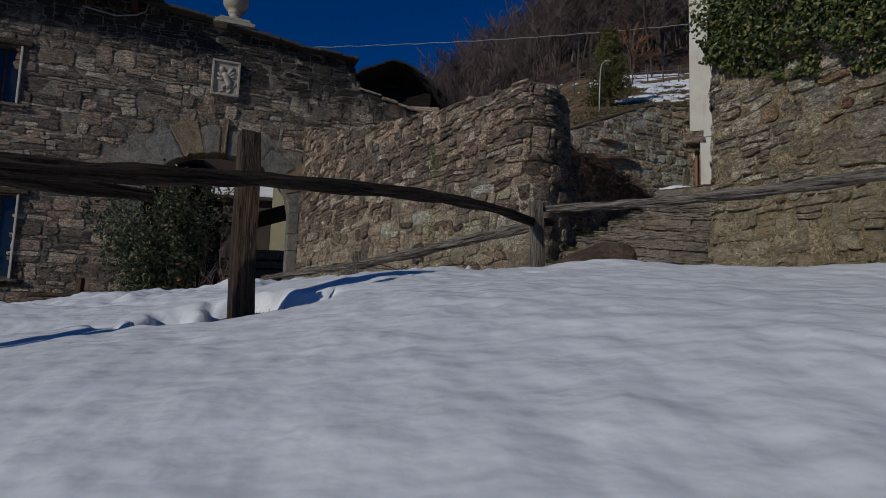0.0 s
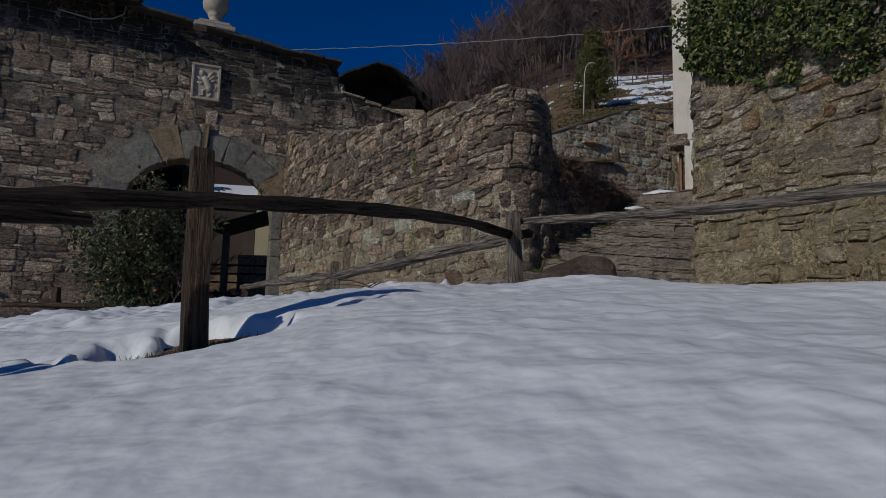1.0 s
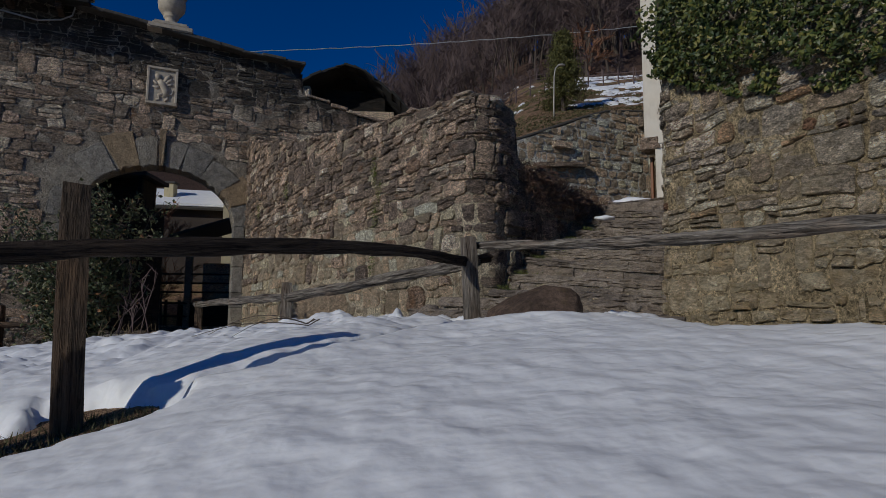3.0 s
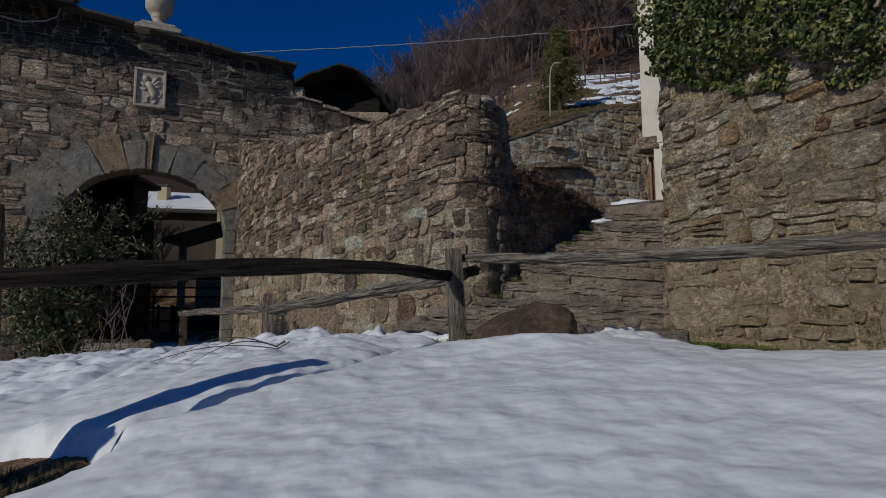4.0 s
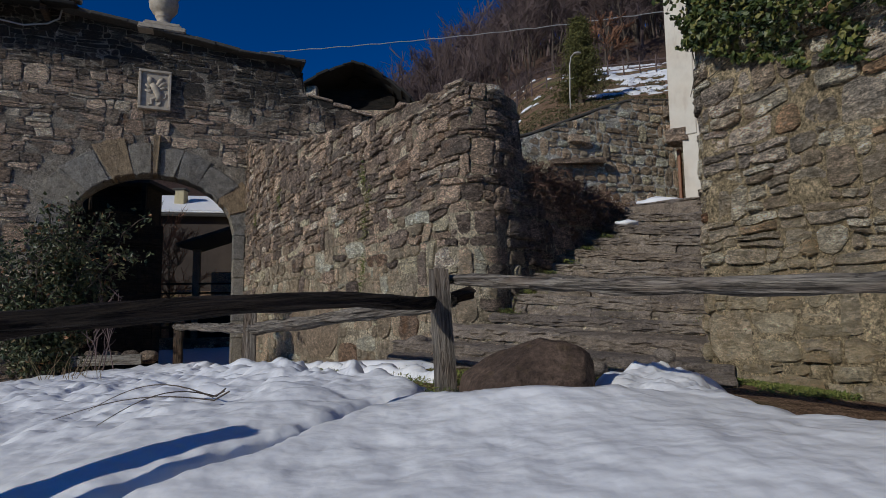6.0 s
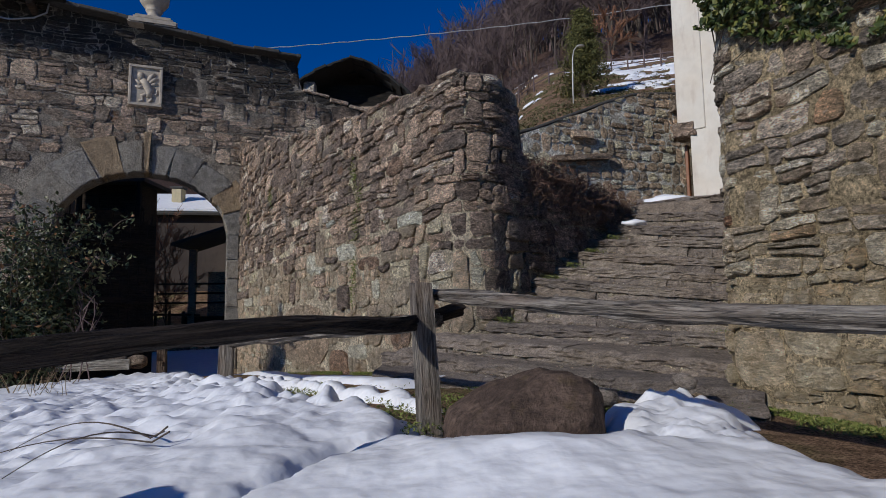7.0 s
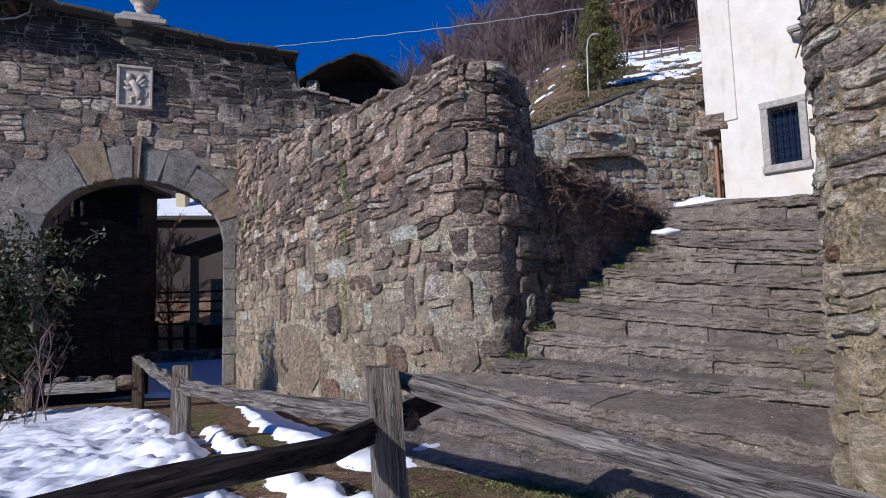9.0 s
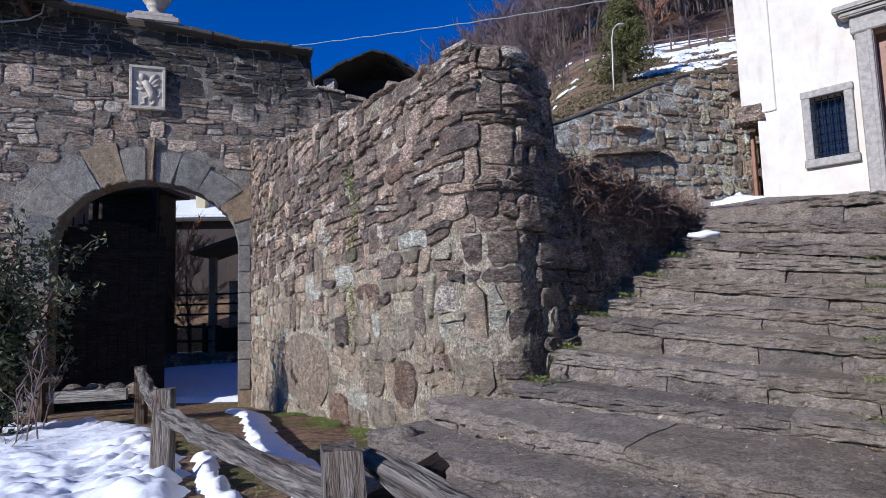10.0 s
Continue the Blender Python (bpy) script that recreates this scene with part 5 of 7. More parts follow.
for pts, rad in (([(0.08, 0, -0.30), (0.10, 0, -0.12), (0.0, 0, 0.05), (-0.08, 0, 0.16)], [0.07, 0.10, 0.10, 0.07]),
                 ([(-0.08, 0, 0.16), (-0.12, 0, 0.28), (-0.18, 0, 0.31)], [0.06, 0.08, 0.04]),
                 ([(-0.04, 0, 0.08), (-0.16, 0, 0.06), (-0.23, 0, 0.14)], [0.035, 0.035, 0.025]),
                 ([(-0.02, 0, 0.0), (-0.15, 0, -0.06), (-0.24, 0, -0.02)], [0.035, 0.035, 0.025]),
                 ([(0.08, 0, -0.2), (-0.08, 0, -0.26), (-0.06, 0, -0.38), (-0.15, 0, -0.39)], [0.05, 0.045, 0.035, 0.03]),
                 ([(0.12, 0, -0.25), (0.14, 0, -0.36), (0.07, 0, -0.40)], [0.05, 0.04, 0.03]),
                 ([(0.02, 0, 0.08), (0.12, 0, 0.25), (0.20, 0, 0.34)], [0.04, 0.06, 0.03]), ([(0.06, 0, 0.06), (0.18, 0, 0.18), (0.26, 0, 0.22)], [0.04, 0.05, 0.03]),
                 ([(0.08, 0, 0.02), (0.2, 0, 0.07), (0.27, 0, 0.06)], [0.03, 0.04, 0.025]), ([(0.14, 0, -0.22), (0.25, 0, -0.2), (0.27, 0, -0.08)], [0.025, 0.025, 0.02])):
    v, f = tube(pts, rad, 8)
    relief.append(([Vector((p.x, p.y * 0.6 - 0.07, p.z)) for p in v], f))
for v, f in relief:
    part("relief", mesh_of("relief", v, f, marble, True), plaque)


def lathe(profile, sides=24):
    verts, faces = [], []
    for r, z in profile:
        for k in range(sides):
            a = 2 * math.pi * k / sides
            verts.append(Vector((r * math.cos(a), r * math.sin(a), z)))
    for i in range(len(profile) - 1):
        for k in range(sides):
            j = (k + 1) % sides
            faces.append((i * sides + k, i * sides + j, (i + 1) * sides + j, (i + 1) * sides + k))
    faces += [tuple(range(sides - 1, -1, -1)), tuple((len(profile) - 1) * sides + k for k in range(sides))]
    return verts, faces


urn = thing("stone_urn", "weathered white stone urn on a moulded plinth", "urn")
urn.matrix_world = Matrix.Translation(gate_at(0.19 - GATE_U0, 7.80, -0.12)) @ GATE_TURN
part("plinth", from_bm("plinth", box((1.16, 1.0, 0.15), (0, 0, 0.06), 0.03, 2), marble), urn)
part("plinth_moulding", from_bm("plinth_moulding", box((0.92, 0.80, 0.14), (0, 0, 0.20), 0.045, 2), marble), urn)
v, f = lathe([(0.27, 0.26), (0.27, 0.33), (0.19, 0.37), (0.145, 0.46), (0.19, 0.51), (0.21, 0.55), (0.17, 0.58), (0.26, 0.64), (0.35, 0.78), (0.37, 0.95), (0.34, 1.10), (0.39, 1.16), (0.36, 1.22), (0.2, 1.32), (0.06, 1.42)])
part("vase", mesh_of("vase", v, f, marble, True), urn)

eaves = thing("roof_eaves", "overhanging dark stone-slab eaves of the gatehouse", "roof")
u = -1.0
for row in range(3):
    u = -1.0
    end_u = 6.75 - 0.10 * row
    while u < end_u:
        w = min(rng.uniform(0.5, 0.9), end_u - u + 0.05)
        bm = box((w, 1.5, rng.uniform(0.08, 0.14)), (0, 0, 0), 0.02)
        c = gate_at(u + w / 2, 8.08 + 0.14 * row + rng.uniform(-0.02, 0.04), 0.10 - 0.22 * row)
        bmesh.ops.transform(bm, matrix=Matrix.Translation(c) @ GATE_TURN @ Matrix.Rotation(0.28 + rng.uniform(-0.03, 0.03), 4, "X"), verts=bm.verts)
        part("roof_slab", from_bm("roof_slab", bm, slab_black), eaves)
        u += w
u = 6.4
while u < 8.1:
    w = rng.uniform(0.35, 0.6)
    bm = box((w + 0.05, 0.9, rng.uniform(0.09, 0.14)), (0, 0, 0), 0.02)
    bmesh.ops.transform(bm, matrix=Matrix.Translation(gate_at(u + w / 2, 8.03 - 0.05 * (u - 6.4) + rng.uniform(-0.02, 0.03), -0.75)) @ GATE_TURN @ Matrix.Rotation(0.12 + rng.uniform(-0.05, 0.05), 4, "Y"), verts=bm.verts)
    part("roof_slab", from_bm("roof_slab", bm, slab_black), eaves)
    u += w
bm = box((0.45, 0.3, 0.34), (0, 0, 0), 0.03)
bmesh.ops.transform(bm, matrix=Matrix.Translation(gate_at(6.6, 8.42, 0.2)) @ GATE_TURN, verts=bm.verts)
part("corner_stone", from_bm("corner_stone", bm, marble), eaves, "pale block at the roof's corner")
for k in range(6):
    bm = box((0.14, 0.75, 0.16), (0, 0, 0), 0.015)
    bmesh.ops.transform(bm, matrix=Matrix.Translation(gate_at(0.6 + k * 1.1, 7.80, 0.28)) @ GATE_TURN, verts=bm.verts)
    part("rafter", from_bm("rafter", bm, wood_brown), eaves)
v, f = tube([gate_at(u_, z_, d_) for u_, z_, d_ in ((4.8, 7.6, 0.12), (5.6, 7.5, 0.12), (6.1, 7.62, 0.12), (6.35, 7.8, 0.1), (6.4, 8.15, 0.06))], [0.022] * 5, 6)
part("hanging_cable", mesh_of("hanging_cable", v, f, cable_mat), eaves)

for i, (mid, sill, wide, high) in enumerate(WINDOWS):
    win = thing("window_%d" % (i + 1), "small window with white painted reveal in the rubble wall", "window", kind="structure")
    win.matrix_world = Matrix.Translation(gate_at(mid - GATE_U0, sill, -0.22)) @ GATE_TURN
    part("pane", from_bm("pane", box((wide, 0.03, high), (0, 0, high / 2), 0), glass_dark), win)
    for at, s in (((-wide / 2 + 0.03, 0, high / 2), (0.06, 0.08, high)), ((wide / 2 - 0.03, 0, high / 2), (0.06, 0.08, high)), ((0, 0, high - 0.03), (wide, 0.08, 0.06)), ((0, 0, 0.03), (wide, 0.08, 0.06)), ((0, 0, high / 2), (0.05, 0.07, high))):
        part("window_bar", from_bm("window_bar", box(s, at, 0.006), wood_brown), win)
    part("reveal", from_bm("reveal", box((0.05, 0.34, high), (wide / 2 + 0.02, -0.14, high / 2), 0.006), plaster_white), win, "white plastered reveal")
    part("lintel", from_bm("lintel", box((wide + 0.5, 0.25, 0.16), (0, -0.2, high + 0.08), 0.02), wood_brown), win)
    part("window_sill", from_bm("window_sill", box((wide + 0.45, 0.3, 0.09), (0, -0.22, -0.05), 0.02), stone_grey), win)

# ---- gate leaf and the court behind the arch ----
leaf_a, leaf_b = gate_at(-ARCH_W - GATE_U0 + 0.05, 0, -0.8), Vector((-7.05, 19.15, 0))
gate_leaf = thing("gate_leaf", "tall black plank gate leaf standing open under the arch", "gate")
gate_leaf.matrix_world = along((leaf_a.x, leaf_a.y, -1.25), (leaf_b.x, leaf_b.y, -1.25))
ll = (flat(leaf_b) - flat(leaf_a)).length
n_planks = 11
for k in range(n_planks):
    h = 4.15 + 0.35 * math.sin(math.pi * (k + 0.5) / n_planks)
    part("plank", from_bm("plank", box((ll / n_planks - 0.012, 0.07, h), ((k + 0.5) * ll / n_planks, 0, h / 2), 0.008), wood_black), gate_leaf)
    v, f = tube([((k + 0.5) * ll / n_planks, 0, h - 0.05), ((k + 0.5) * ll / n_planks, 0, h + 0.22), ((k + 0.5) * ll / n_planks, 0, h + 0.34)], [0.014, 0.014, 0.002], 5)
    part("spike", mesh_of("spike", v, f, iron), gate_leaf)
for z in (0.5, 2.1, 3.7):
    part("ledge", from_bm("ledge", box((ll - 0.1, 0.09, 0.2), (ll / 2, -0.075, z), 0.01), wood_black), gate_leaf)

rng = random.Random(51)
pad = thing("snow_patch", "shaded snow on the path behind the archway", "snow", kind="stuff")
pv, pf = [], []
for j in range(25):
    for i in range(25):
        x, y = -13 + i * 0.42, 18.6 + j * 0.45
        pv.append((x, y, lerp(-1.28, -0.40, smooth01(18.0, 28.5, y)) + 0.05 * n3(x * 2, y * 2) + 0.03 * n3(x * 6, y * 6) - (0.3 if i in (0, 24) or j in (0, 24) else 0)))
for j in range(24):
    for i in range(24):
        pf.append((j * 25 + i, j * 25 + i + 1, (j + 1) * 25 + i + 1, (j + 1) * 25 + i))
pad.data = None
part("snow_cover", mesh_of("snow_cover", pv, pf, snow_mat, True), pad)


def house(name, label, at, turn, size, wall_mat, roof_mat, pitch=0.5, snow=False, openings=()):
    """A small gabled house: walls, two roof slopes, windows."""
    w, d, h = size
    ob = thing(name, label, "house")
    ob.matrix_world = Matrix.Translation(at) @ Matrix.Rotation(turn, 4, "Z")
    ridge = h + pitch * d / 2
    v = [(-w / 2, -d / 2, 0), (w / 2, -d / 2, 0), (w / 2, d / 2, 0), (-w / 2, d / 2, 0), (-w / 2, -d / 2, h), (w / 2, -d / 2, h), (w / 2, d / 2, h), (-w / 2, d / 2, h), (-w / 2, 0, ridge), (w / 2, 0, ridge)]
    f = [(0, 1, 5, 4), (1, 2, 6, 9, 5), (2, 3, 7, 6), (3, 0, 4, 8, 7), (4, 5, 9, 8), (6, 7, 8, 9)]
    part("wall", mesh_of("wall", v, f, wall_mat), ob)
    ang_ = math.atan(pitch)
    length = (d / 2 + 0.45) / math.cos(ang_)
    for s in (-1, 1):
        bm = box((w + 0.8, length, 0.14), (0, 0, 0), 0.02)
        bmesh.ops.transform(bm, matrix=Matrix.Translation((0, s * (d / 4 + 0.22), ridge - pitch * (d / 4 + 0.22) + 0.08)) @ Matrix.Rotation(-s * ang_, 4, "X"), verts=bm.verts)
        roof = part("roof", from_bm("roof", bm, roof_mat), ob)
        if snow:
            bm = box((w + 0.7, length - 0.1, 0.16), (0, 0, 0), 0.06, 2)
            bmesh.ops.transform(bm, matrix=Matrix.Translation((0, s * (d / 4 + 0.22), ridge - pitch * (d / 4 + 0.22) + 0.22)) @ Matrix.Rotation(-s * ang_, 4, "X"), verts=bm.verts)
            part("roof_snow", from_bm("roof_snow", bm, snow_mat), ob, "thick snow on the roof")
    for x, z, ww, hh in openings:
        win = part("window", from_bm("window", box((ww, 0.1, hh), (x, -d / 2 - 0.02, z), 0.01), glass_dark), ob)
        for dx in (-ww / 2, 0, ww / 2):
            part("window_bar", from_bm("window_bar", box((0.06, 0.06, hh + 0.06), (x + dx, -d / 2 - 0.08, z), 0.006), wood_brown), win)
        for dz in (-hh / 2, 0, hh / 2):
            part("window_bar", from_bm("window_bar", box((ww, 0.05, 0.05), (x, -d / 2 - 0.075, z + dz), 0.006), wood_brown), win)
    return ob


house("house", "ochre-plastered house wall beyond the archway", (-7.0, 32.1, -1.5), 0.2, (4.0, 3.0, 9.0), plaster_yellow, slab_dark, 0.2, False, ())
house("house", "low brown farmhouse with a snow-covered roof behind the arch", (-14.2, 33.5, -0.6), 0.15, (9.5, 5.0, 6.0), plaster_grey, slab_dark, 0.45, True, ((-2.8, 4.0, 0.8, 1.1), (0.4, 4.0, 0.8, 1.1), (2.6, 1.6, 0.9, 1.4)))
lean_to = thing("lean_to", "open lean-to with thin slab roof and stone side", "shed", (-7.6, 25.2, 0))
bm = box((3.4, 2.4, 0.12), (0, 0, 0), 0.02)
bmesh.ops.transform(bm, matrix=Matrix.Translation((0.4, 0.2, 3.52)) @ Matrix.Rotation(-0.30, 4, "Y"), verts=bm.verts)
part("roof", from_bm("roof", bm, slab_dark), lean_to)
part("side_wall", from_bm("side_wall", box((2.6, 0.45, 3.7), (0.95, 0.6, 0.25), 0.02), stone_grey_many), lean_to)
part("post", from_bm("post", box((0.24, 0.24, 4.4), (-0.62, -0.4, 0.7), 0.02), stone_pale_many), lean_to)
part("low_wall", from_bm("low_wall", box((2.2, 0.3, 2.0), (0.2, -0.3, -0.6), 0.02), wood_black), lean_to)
for z in (0.9, 1.25, 1.6):
    v, f = tube([(-1.9, -0.45, z), (1.4, -0.4, z)], [0.035, 0.035], 6)
    part("rail", mesh_of("rail", v, f, wood_dark), lean_to)
court_wall = thing("court_wall", "rough rubble wall across the shaded court", "wall", (0, 0, 0))


def court_at(u, v, d):
    return Vector((-10.6 + u * 0.97, 23.2 + u * 0.24, v)) + Vector((0.24, -0.97, 0)) * d


part("core", wall_body("core", steps_of((0, 4.6, 0.3)), court_at, lambda u: -0.40 + 0.1 * n3(u * 2, 3), -1.8, 0.4, mortar_dark, 0.0), court_wall)
court_stones = [stone_solid(pts, court_at, rng, 0.05) for pts in coursed(4.6, lambda u: -0.40 + 0.1 * n3(u * 2, 3), -1.6, (0.10, 0.24), (0.16, 0.5), rng)]
tagged(part("masonry", mesh_of("masonry", *join(court_stones), stone_grey_many), court_wall), kind="stuff")
chimney = thing("chimney", "square grey chimney on the snowy roof", "chimney", (-12.0, 32.3, 5.75))
part("chimney_body", from_bm("chimney_body", box((0.5, 0.5, 1.0), (0, 0, 0.5), 0.03), plaster_yellow), chimney)
part("cap", from_bm("cap", box((0.65, 0.65, 0.1), (0, 0, 1.05), 0.02), slab_dark), chimney)
barn = thing("barn", "dark timber barn with a balcony behind the gate leaf", "barn", (-12.0, 24.6, -1.0))
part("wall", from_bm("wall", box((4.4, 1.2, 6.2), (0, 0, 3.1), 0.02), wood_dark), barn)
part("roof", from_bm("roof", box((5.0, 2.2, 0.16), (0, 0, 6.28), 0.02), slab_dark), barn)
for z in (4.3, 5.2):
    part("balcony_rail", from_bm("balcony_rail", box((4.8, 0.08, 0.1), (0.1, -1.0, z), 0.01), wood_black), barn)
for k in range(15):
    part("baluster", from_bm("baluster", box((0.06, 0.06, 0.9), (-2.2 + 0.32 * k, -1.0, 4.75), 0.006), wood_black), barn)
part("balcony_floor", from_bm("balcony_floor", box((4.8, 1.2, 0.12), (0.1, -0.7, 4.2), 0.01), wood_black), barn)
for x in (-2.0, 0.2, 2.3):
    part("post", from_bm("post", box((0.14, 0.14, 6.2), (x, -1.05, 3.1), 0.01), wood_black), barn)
far_house = thing("house", "stone house with a dark ragged slab gable roof beyond the wall", "house", (-2.4, 27.8, -1.25))
part("wall", from_bm("wall", box((4.2, 3.0, 10.2), (-0.1, 0.3, 5.1), 0.03), stone_grey_many), far_house)
# black board in place of the deep shade under the open gable's overhang
part("gable", from_bm("gable", box((3.4, 0.2, 1.1), (-0.1, -1.0, 10.6), 0.02), wood_black), far_house, "black board that stands for the shade in the open gable")
part("gable_pier", from_bm("gable_pier", box((0.45, 0.5, 0.75), (-1.75, -1.9, 10.55), 0.04), stone_grey), far_house, "small light stone pier under the eaves")
rng = random.Random(52)
for side_, run, drop in ((-1, 2.5, 1.15), (1, 2.7, 1.9)):
    for k in range(7):
        for row in range(6):
            t0 = k / 7
            x = side_ * run * (t0 + 0.07)
            bm = box((run / 7 * 1.5, 0.75 + rng.uniform(-0.06, 0.1), rng.uniform(0.07, 0.13)), (0, 0, 0), 0.02)
            bmesh.ops.transform(bm, matrix=Matrix.Translation((x, -2.1 + row * 0.68 + rng.uniform(-0.1, 0.1), 11.75 - drop * (t0 + 0.07) ** 1.45 + rng.uniform(-0.03, 0.05)))
                                @ Matrix.Rotation(side_ * math.atan(1.45 * (t0 + 0.1) ** 0.45 * drop / run) * rng.uniform(0.85, 1.1), 4, "Y"), verts=bm.verts)
            part("roof_slab", from_bm("roof_slab", bm, slab_black), far_house)
house("gatehouse", "tall stone gatehouse behind the gate wall", gate_at(2.9, -1.5, -3.2), math.atan2(GATE_DIR.y, GATE_DIR.x), (6.6, 4.8, 9.6), stone_grey_many, slab_dark, 0.45)
court_fence = thing("court_fence", "dark wooden railings in the shaded court", "fence")
for k in range(7):
    x, y = -11.2 + 0.45 * k, 24.0 + 0.12 * k
    part("post", from_bm("post", box((0.09, 0.09, 2.0), (x, y, land(x, y) + 0.9), 0.01), wood_brown), court_fence)
for z in (0.7, 1.3, 1.8):
    v, f = tube([(-11.0, 23.95, land(-10.8, 24) + z), (-7.9, 24.8, land(-8, 24.7) + z)], [0.045, 0.045], 6)
    part("rail", mesh_of("rail", v, f, wood_brown), court_fence)

# planter edge before the gate
planter = thing("planter_edge", "pale weathered board edging with stones before the gate", "planter")
ob = part("board", slab_mesh("board", wood_pale, (1.63, 0.14, 0.20), rng, 0.015, (8, 2, 2)), planter)
ob.matrix_world = Matrix.Translation((-6.08, 14.20, -0.62)) @ Matrix.Rotation(0.25, 4, "Z")
for k in range(4):
    p = Vector((-6.38 + 0.36 * k, 14.55 + 0.06 * k, -0.50))
    ob = part("edge_stone", rock_mesh("edge_stone", (0.4, 0.25, 0.3), rng, stone_grey, 2, 3, 0.2), planter)
    ob.location = p

# ---- chapel ----
CH_TURN = Matrix.Rotation(math.atan2(CHAPEL_DIR.y, CHAPEL_DIR.x), 4, "Z")
chapel = thing("chapel", "white limewashed chapel front with a stone-framed door and barred window", "chapel")
chapel.matrix_world = Matrix.Translation((CHAPEL_A.x, CHAPEL_A.y, 2.2)) @ CH_TURN
# local x along the front, y into the building, z up; openings: window and door
WX0, WX1, WZ0, WZ1 = 0.96, 1.39, 0.63, 1.55
DX0, DX1, DZ1 = 1.80, 3.0, 2.3
CW, CHH, CT = 4.6, 6.5, 0.5
cv, cf = [], []


def chapel_block(x0, x1, z0, z1, y0=0.0, y1=CT):
    n = len(cv)
    cv.extend([(x, y, z) for z in (z0, z1) for y in (y0, y1) for x in (x0, x1)])
    cf.extend([(n, n + 1, n + 5, n + 4), (n + 2, n + 6, n + 7, n + 3), (n, n + 4, n + 6, n + 2), (n + 1, n + 3, n + 7, n + 5), (n, n + 2, n + 3, n + 1), (n + 4, n + 5, n + 7, n + 6)])


NX, NZ = 0.22, 1.5  # a narrow doorway beside the corner
chapel_block(NX, WX0, -0.4, CHH)
chapel_block(0.0, NX, NZ, CHH)
chapel_block(WX0, WX1, -0.4, WZ0)
chapel_block(WX0, WX1, WZ1, CHH)
chapel_block(WX1, DX0, -0.4, CHH)
chapel_block(DX0, DX1, DZ1, CHH)
chapel_block(DX1, CW, -0.4, CHH)
chapel_block(NX, 0.45, -0.4, CHH, CT, 5.0)
chapel_block(0.0, NX, NZ, CHH, CT, 5.0)
chapel_block(CW - 0.45, CW, -0.4, CHH, CT, 5.0)
chapel_block(0.45, CW - 0.45, -0.4, CHH, 4.5, 5.0)
chapel_me = mesh_of("wall", cv, cf, plaster_white)
weld = bmesh.new()
weld.from_mesh(chapel_me)
bmesh.ops.remove_doubles(weld, verts=weld.verts, dist=0.001)
weld.to_mesh(chapel_me)
weld.free()
part("wall", chapel_me, chapel)
part("pilaster", from_bm("pilaster", box((0.50, 0.05, CHH - NZ), (0.25, -0.005, NZ + (CHH - NZ) / 2), 0.012), plaster_white), chapel, "corner strip of warm white plaster")
part("roof", from_bm("roof", box((CW + 0.8, 6.2, 0.2), (CW / 2, 2.4, CHH + 0.1), 0.03), slab_dark), chapel)
wnd = part("window", from_bm("window", box((WX1 - WX0, 0.03, WZ1 - WZ0), ((WX0 + WX1) / 2, 0.2, (WZ0 + WZ1) / 2), 0), glass_dark), chapel)
for at, s in ((((WX0 + WX1) / 2, -0.015, WZ1 + 0.055), (WX1 - WX0 + 0.24, 0.10, 0.11)), (((WX0 + WX1) / 2, -0.02, WZ0 - 0.06), (WX1 - WX0 + 0.26, 0.13, 0.12)),
              ((WX0 - 0.055, -0.015, (WZ0 + WZ1) / 2), (0.11, 0.10, WZ1 - WZ0)), ((WX1 + 0.055, -0.015, (WZ0 + WZ1) / 2), (0.11, 0.10, WZ1 - WZ0))):
    part("window_surround", from_bm("window_surround", box(s, at, 0.01), granite_pale), wnd)
for k in range(5):
    x = lerp(WX0, WX1, (k + 0.5) / 5)
    v, f = tube([(x, 0.05, WZ0), (x, 0.05, WZ1)], [0.009, 0.009], 6)
    part("bar", mesh_of("bar", v, f, iron), wnd)
for k in range(7):
    z = lerp(WZ0, WZ1, (k + 0.5) / 7)
    v, f = tube([(WX0, 0.05, z), (WX1, 0.05, z)], [0.008, 0.008], 6)
    part("bar", mesh_of("bar", v, f, iron), wnd)
door = part("door", from_bm("door", box((DX1 - DX0, 0.08, DZ1), ((DX0 + DX1) / 2, 0.2, DZ1 / 2), 0), door_wood), chapel, "reddish brown wooden door")
for k in range(3):
    part("door_panel", from_bm("door_panel", box((0.4, 0.04, 0.55), (DX0 + 0.3, 0.15, 0.45 + 0.7 * k), 0.02), door_wood), door)
    part("door_panel", from_bm("door_panel", box((0.4, 0.04, 0.55), (DX1 - 0.3, 0.15, 0.45 + 0.7 * k), 0.02), door_wood), door)
for x, s in ((DX0 - 0.10, 0.2), (DX1 + 0.10, 0.2)):
    part("door_surround", from_bm("door_surround", box((0.22, 0.16, DZ1 + 0.05), (x, -0.03, DZ1 / 2), 0.02), granite_pale), chapel)
    part("door_moulding", from_bm("door_moulding", box((0.06, 0.22, DZ1), (x + (0.07 if x < DX1 else -0.07), -0.03, DZ1 / 2), 0.01), granite_pale), chapel)
part("door_lintel", from_bm("door_lintel", box((DX1 - DX0 + 0.5, 0.2, 0.26), ((DX0 + DX1) / 2, -0.04, DZ1 + 0.13), 0.02), granite_pale), chapel)
part("cornice", from_bm("cornice", box((DX1 - DX0 + 0.86, 0.36, 0.09), ((DX0 + DX1) / 2, -0.1, DZ1 + 0.36), 0.02, 2), granite_pale), chapel)
part("cornice", from_bm("cornice", box((DX1 - DX0 + 0.72, 0.28, 0.08), ((DX0 + DX1) / 2, -0.08, DZ1 + 0.28), 0.02, 2), granite_pale), chapel)

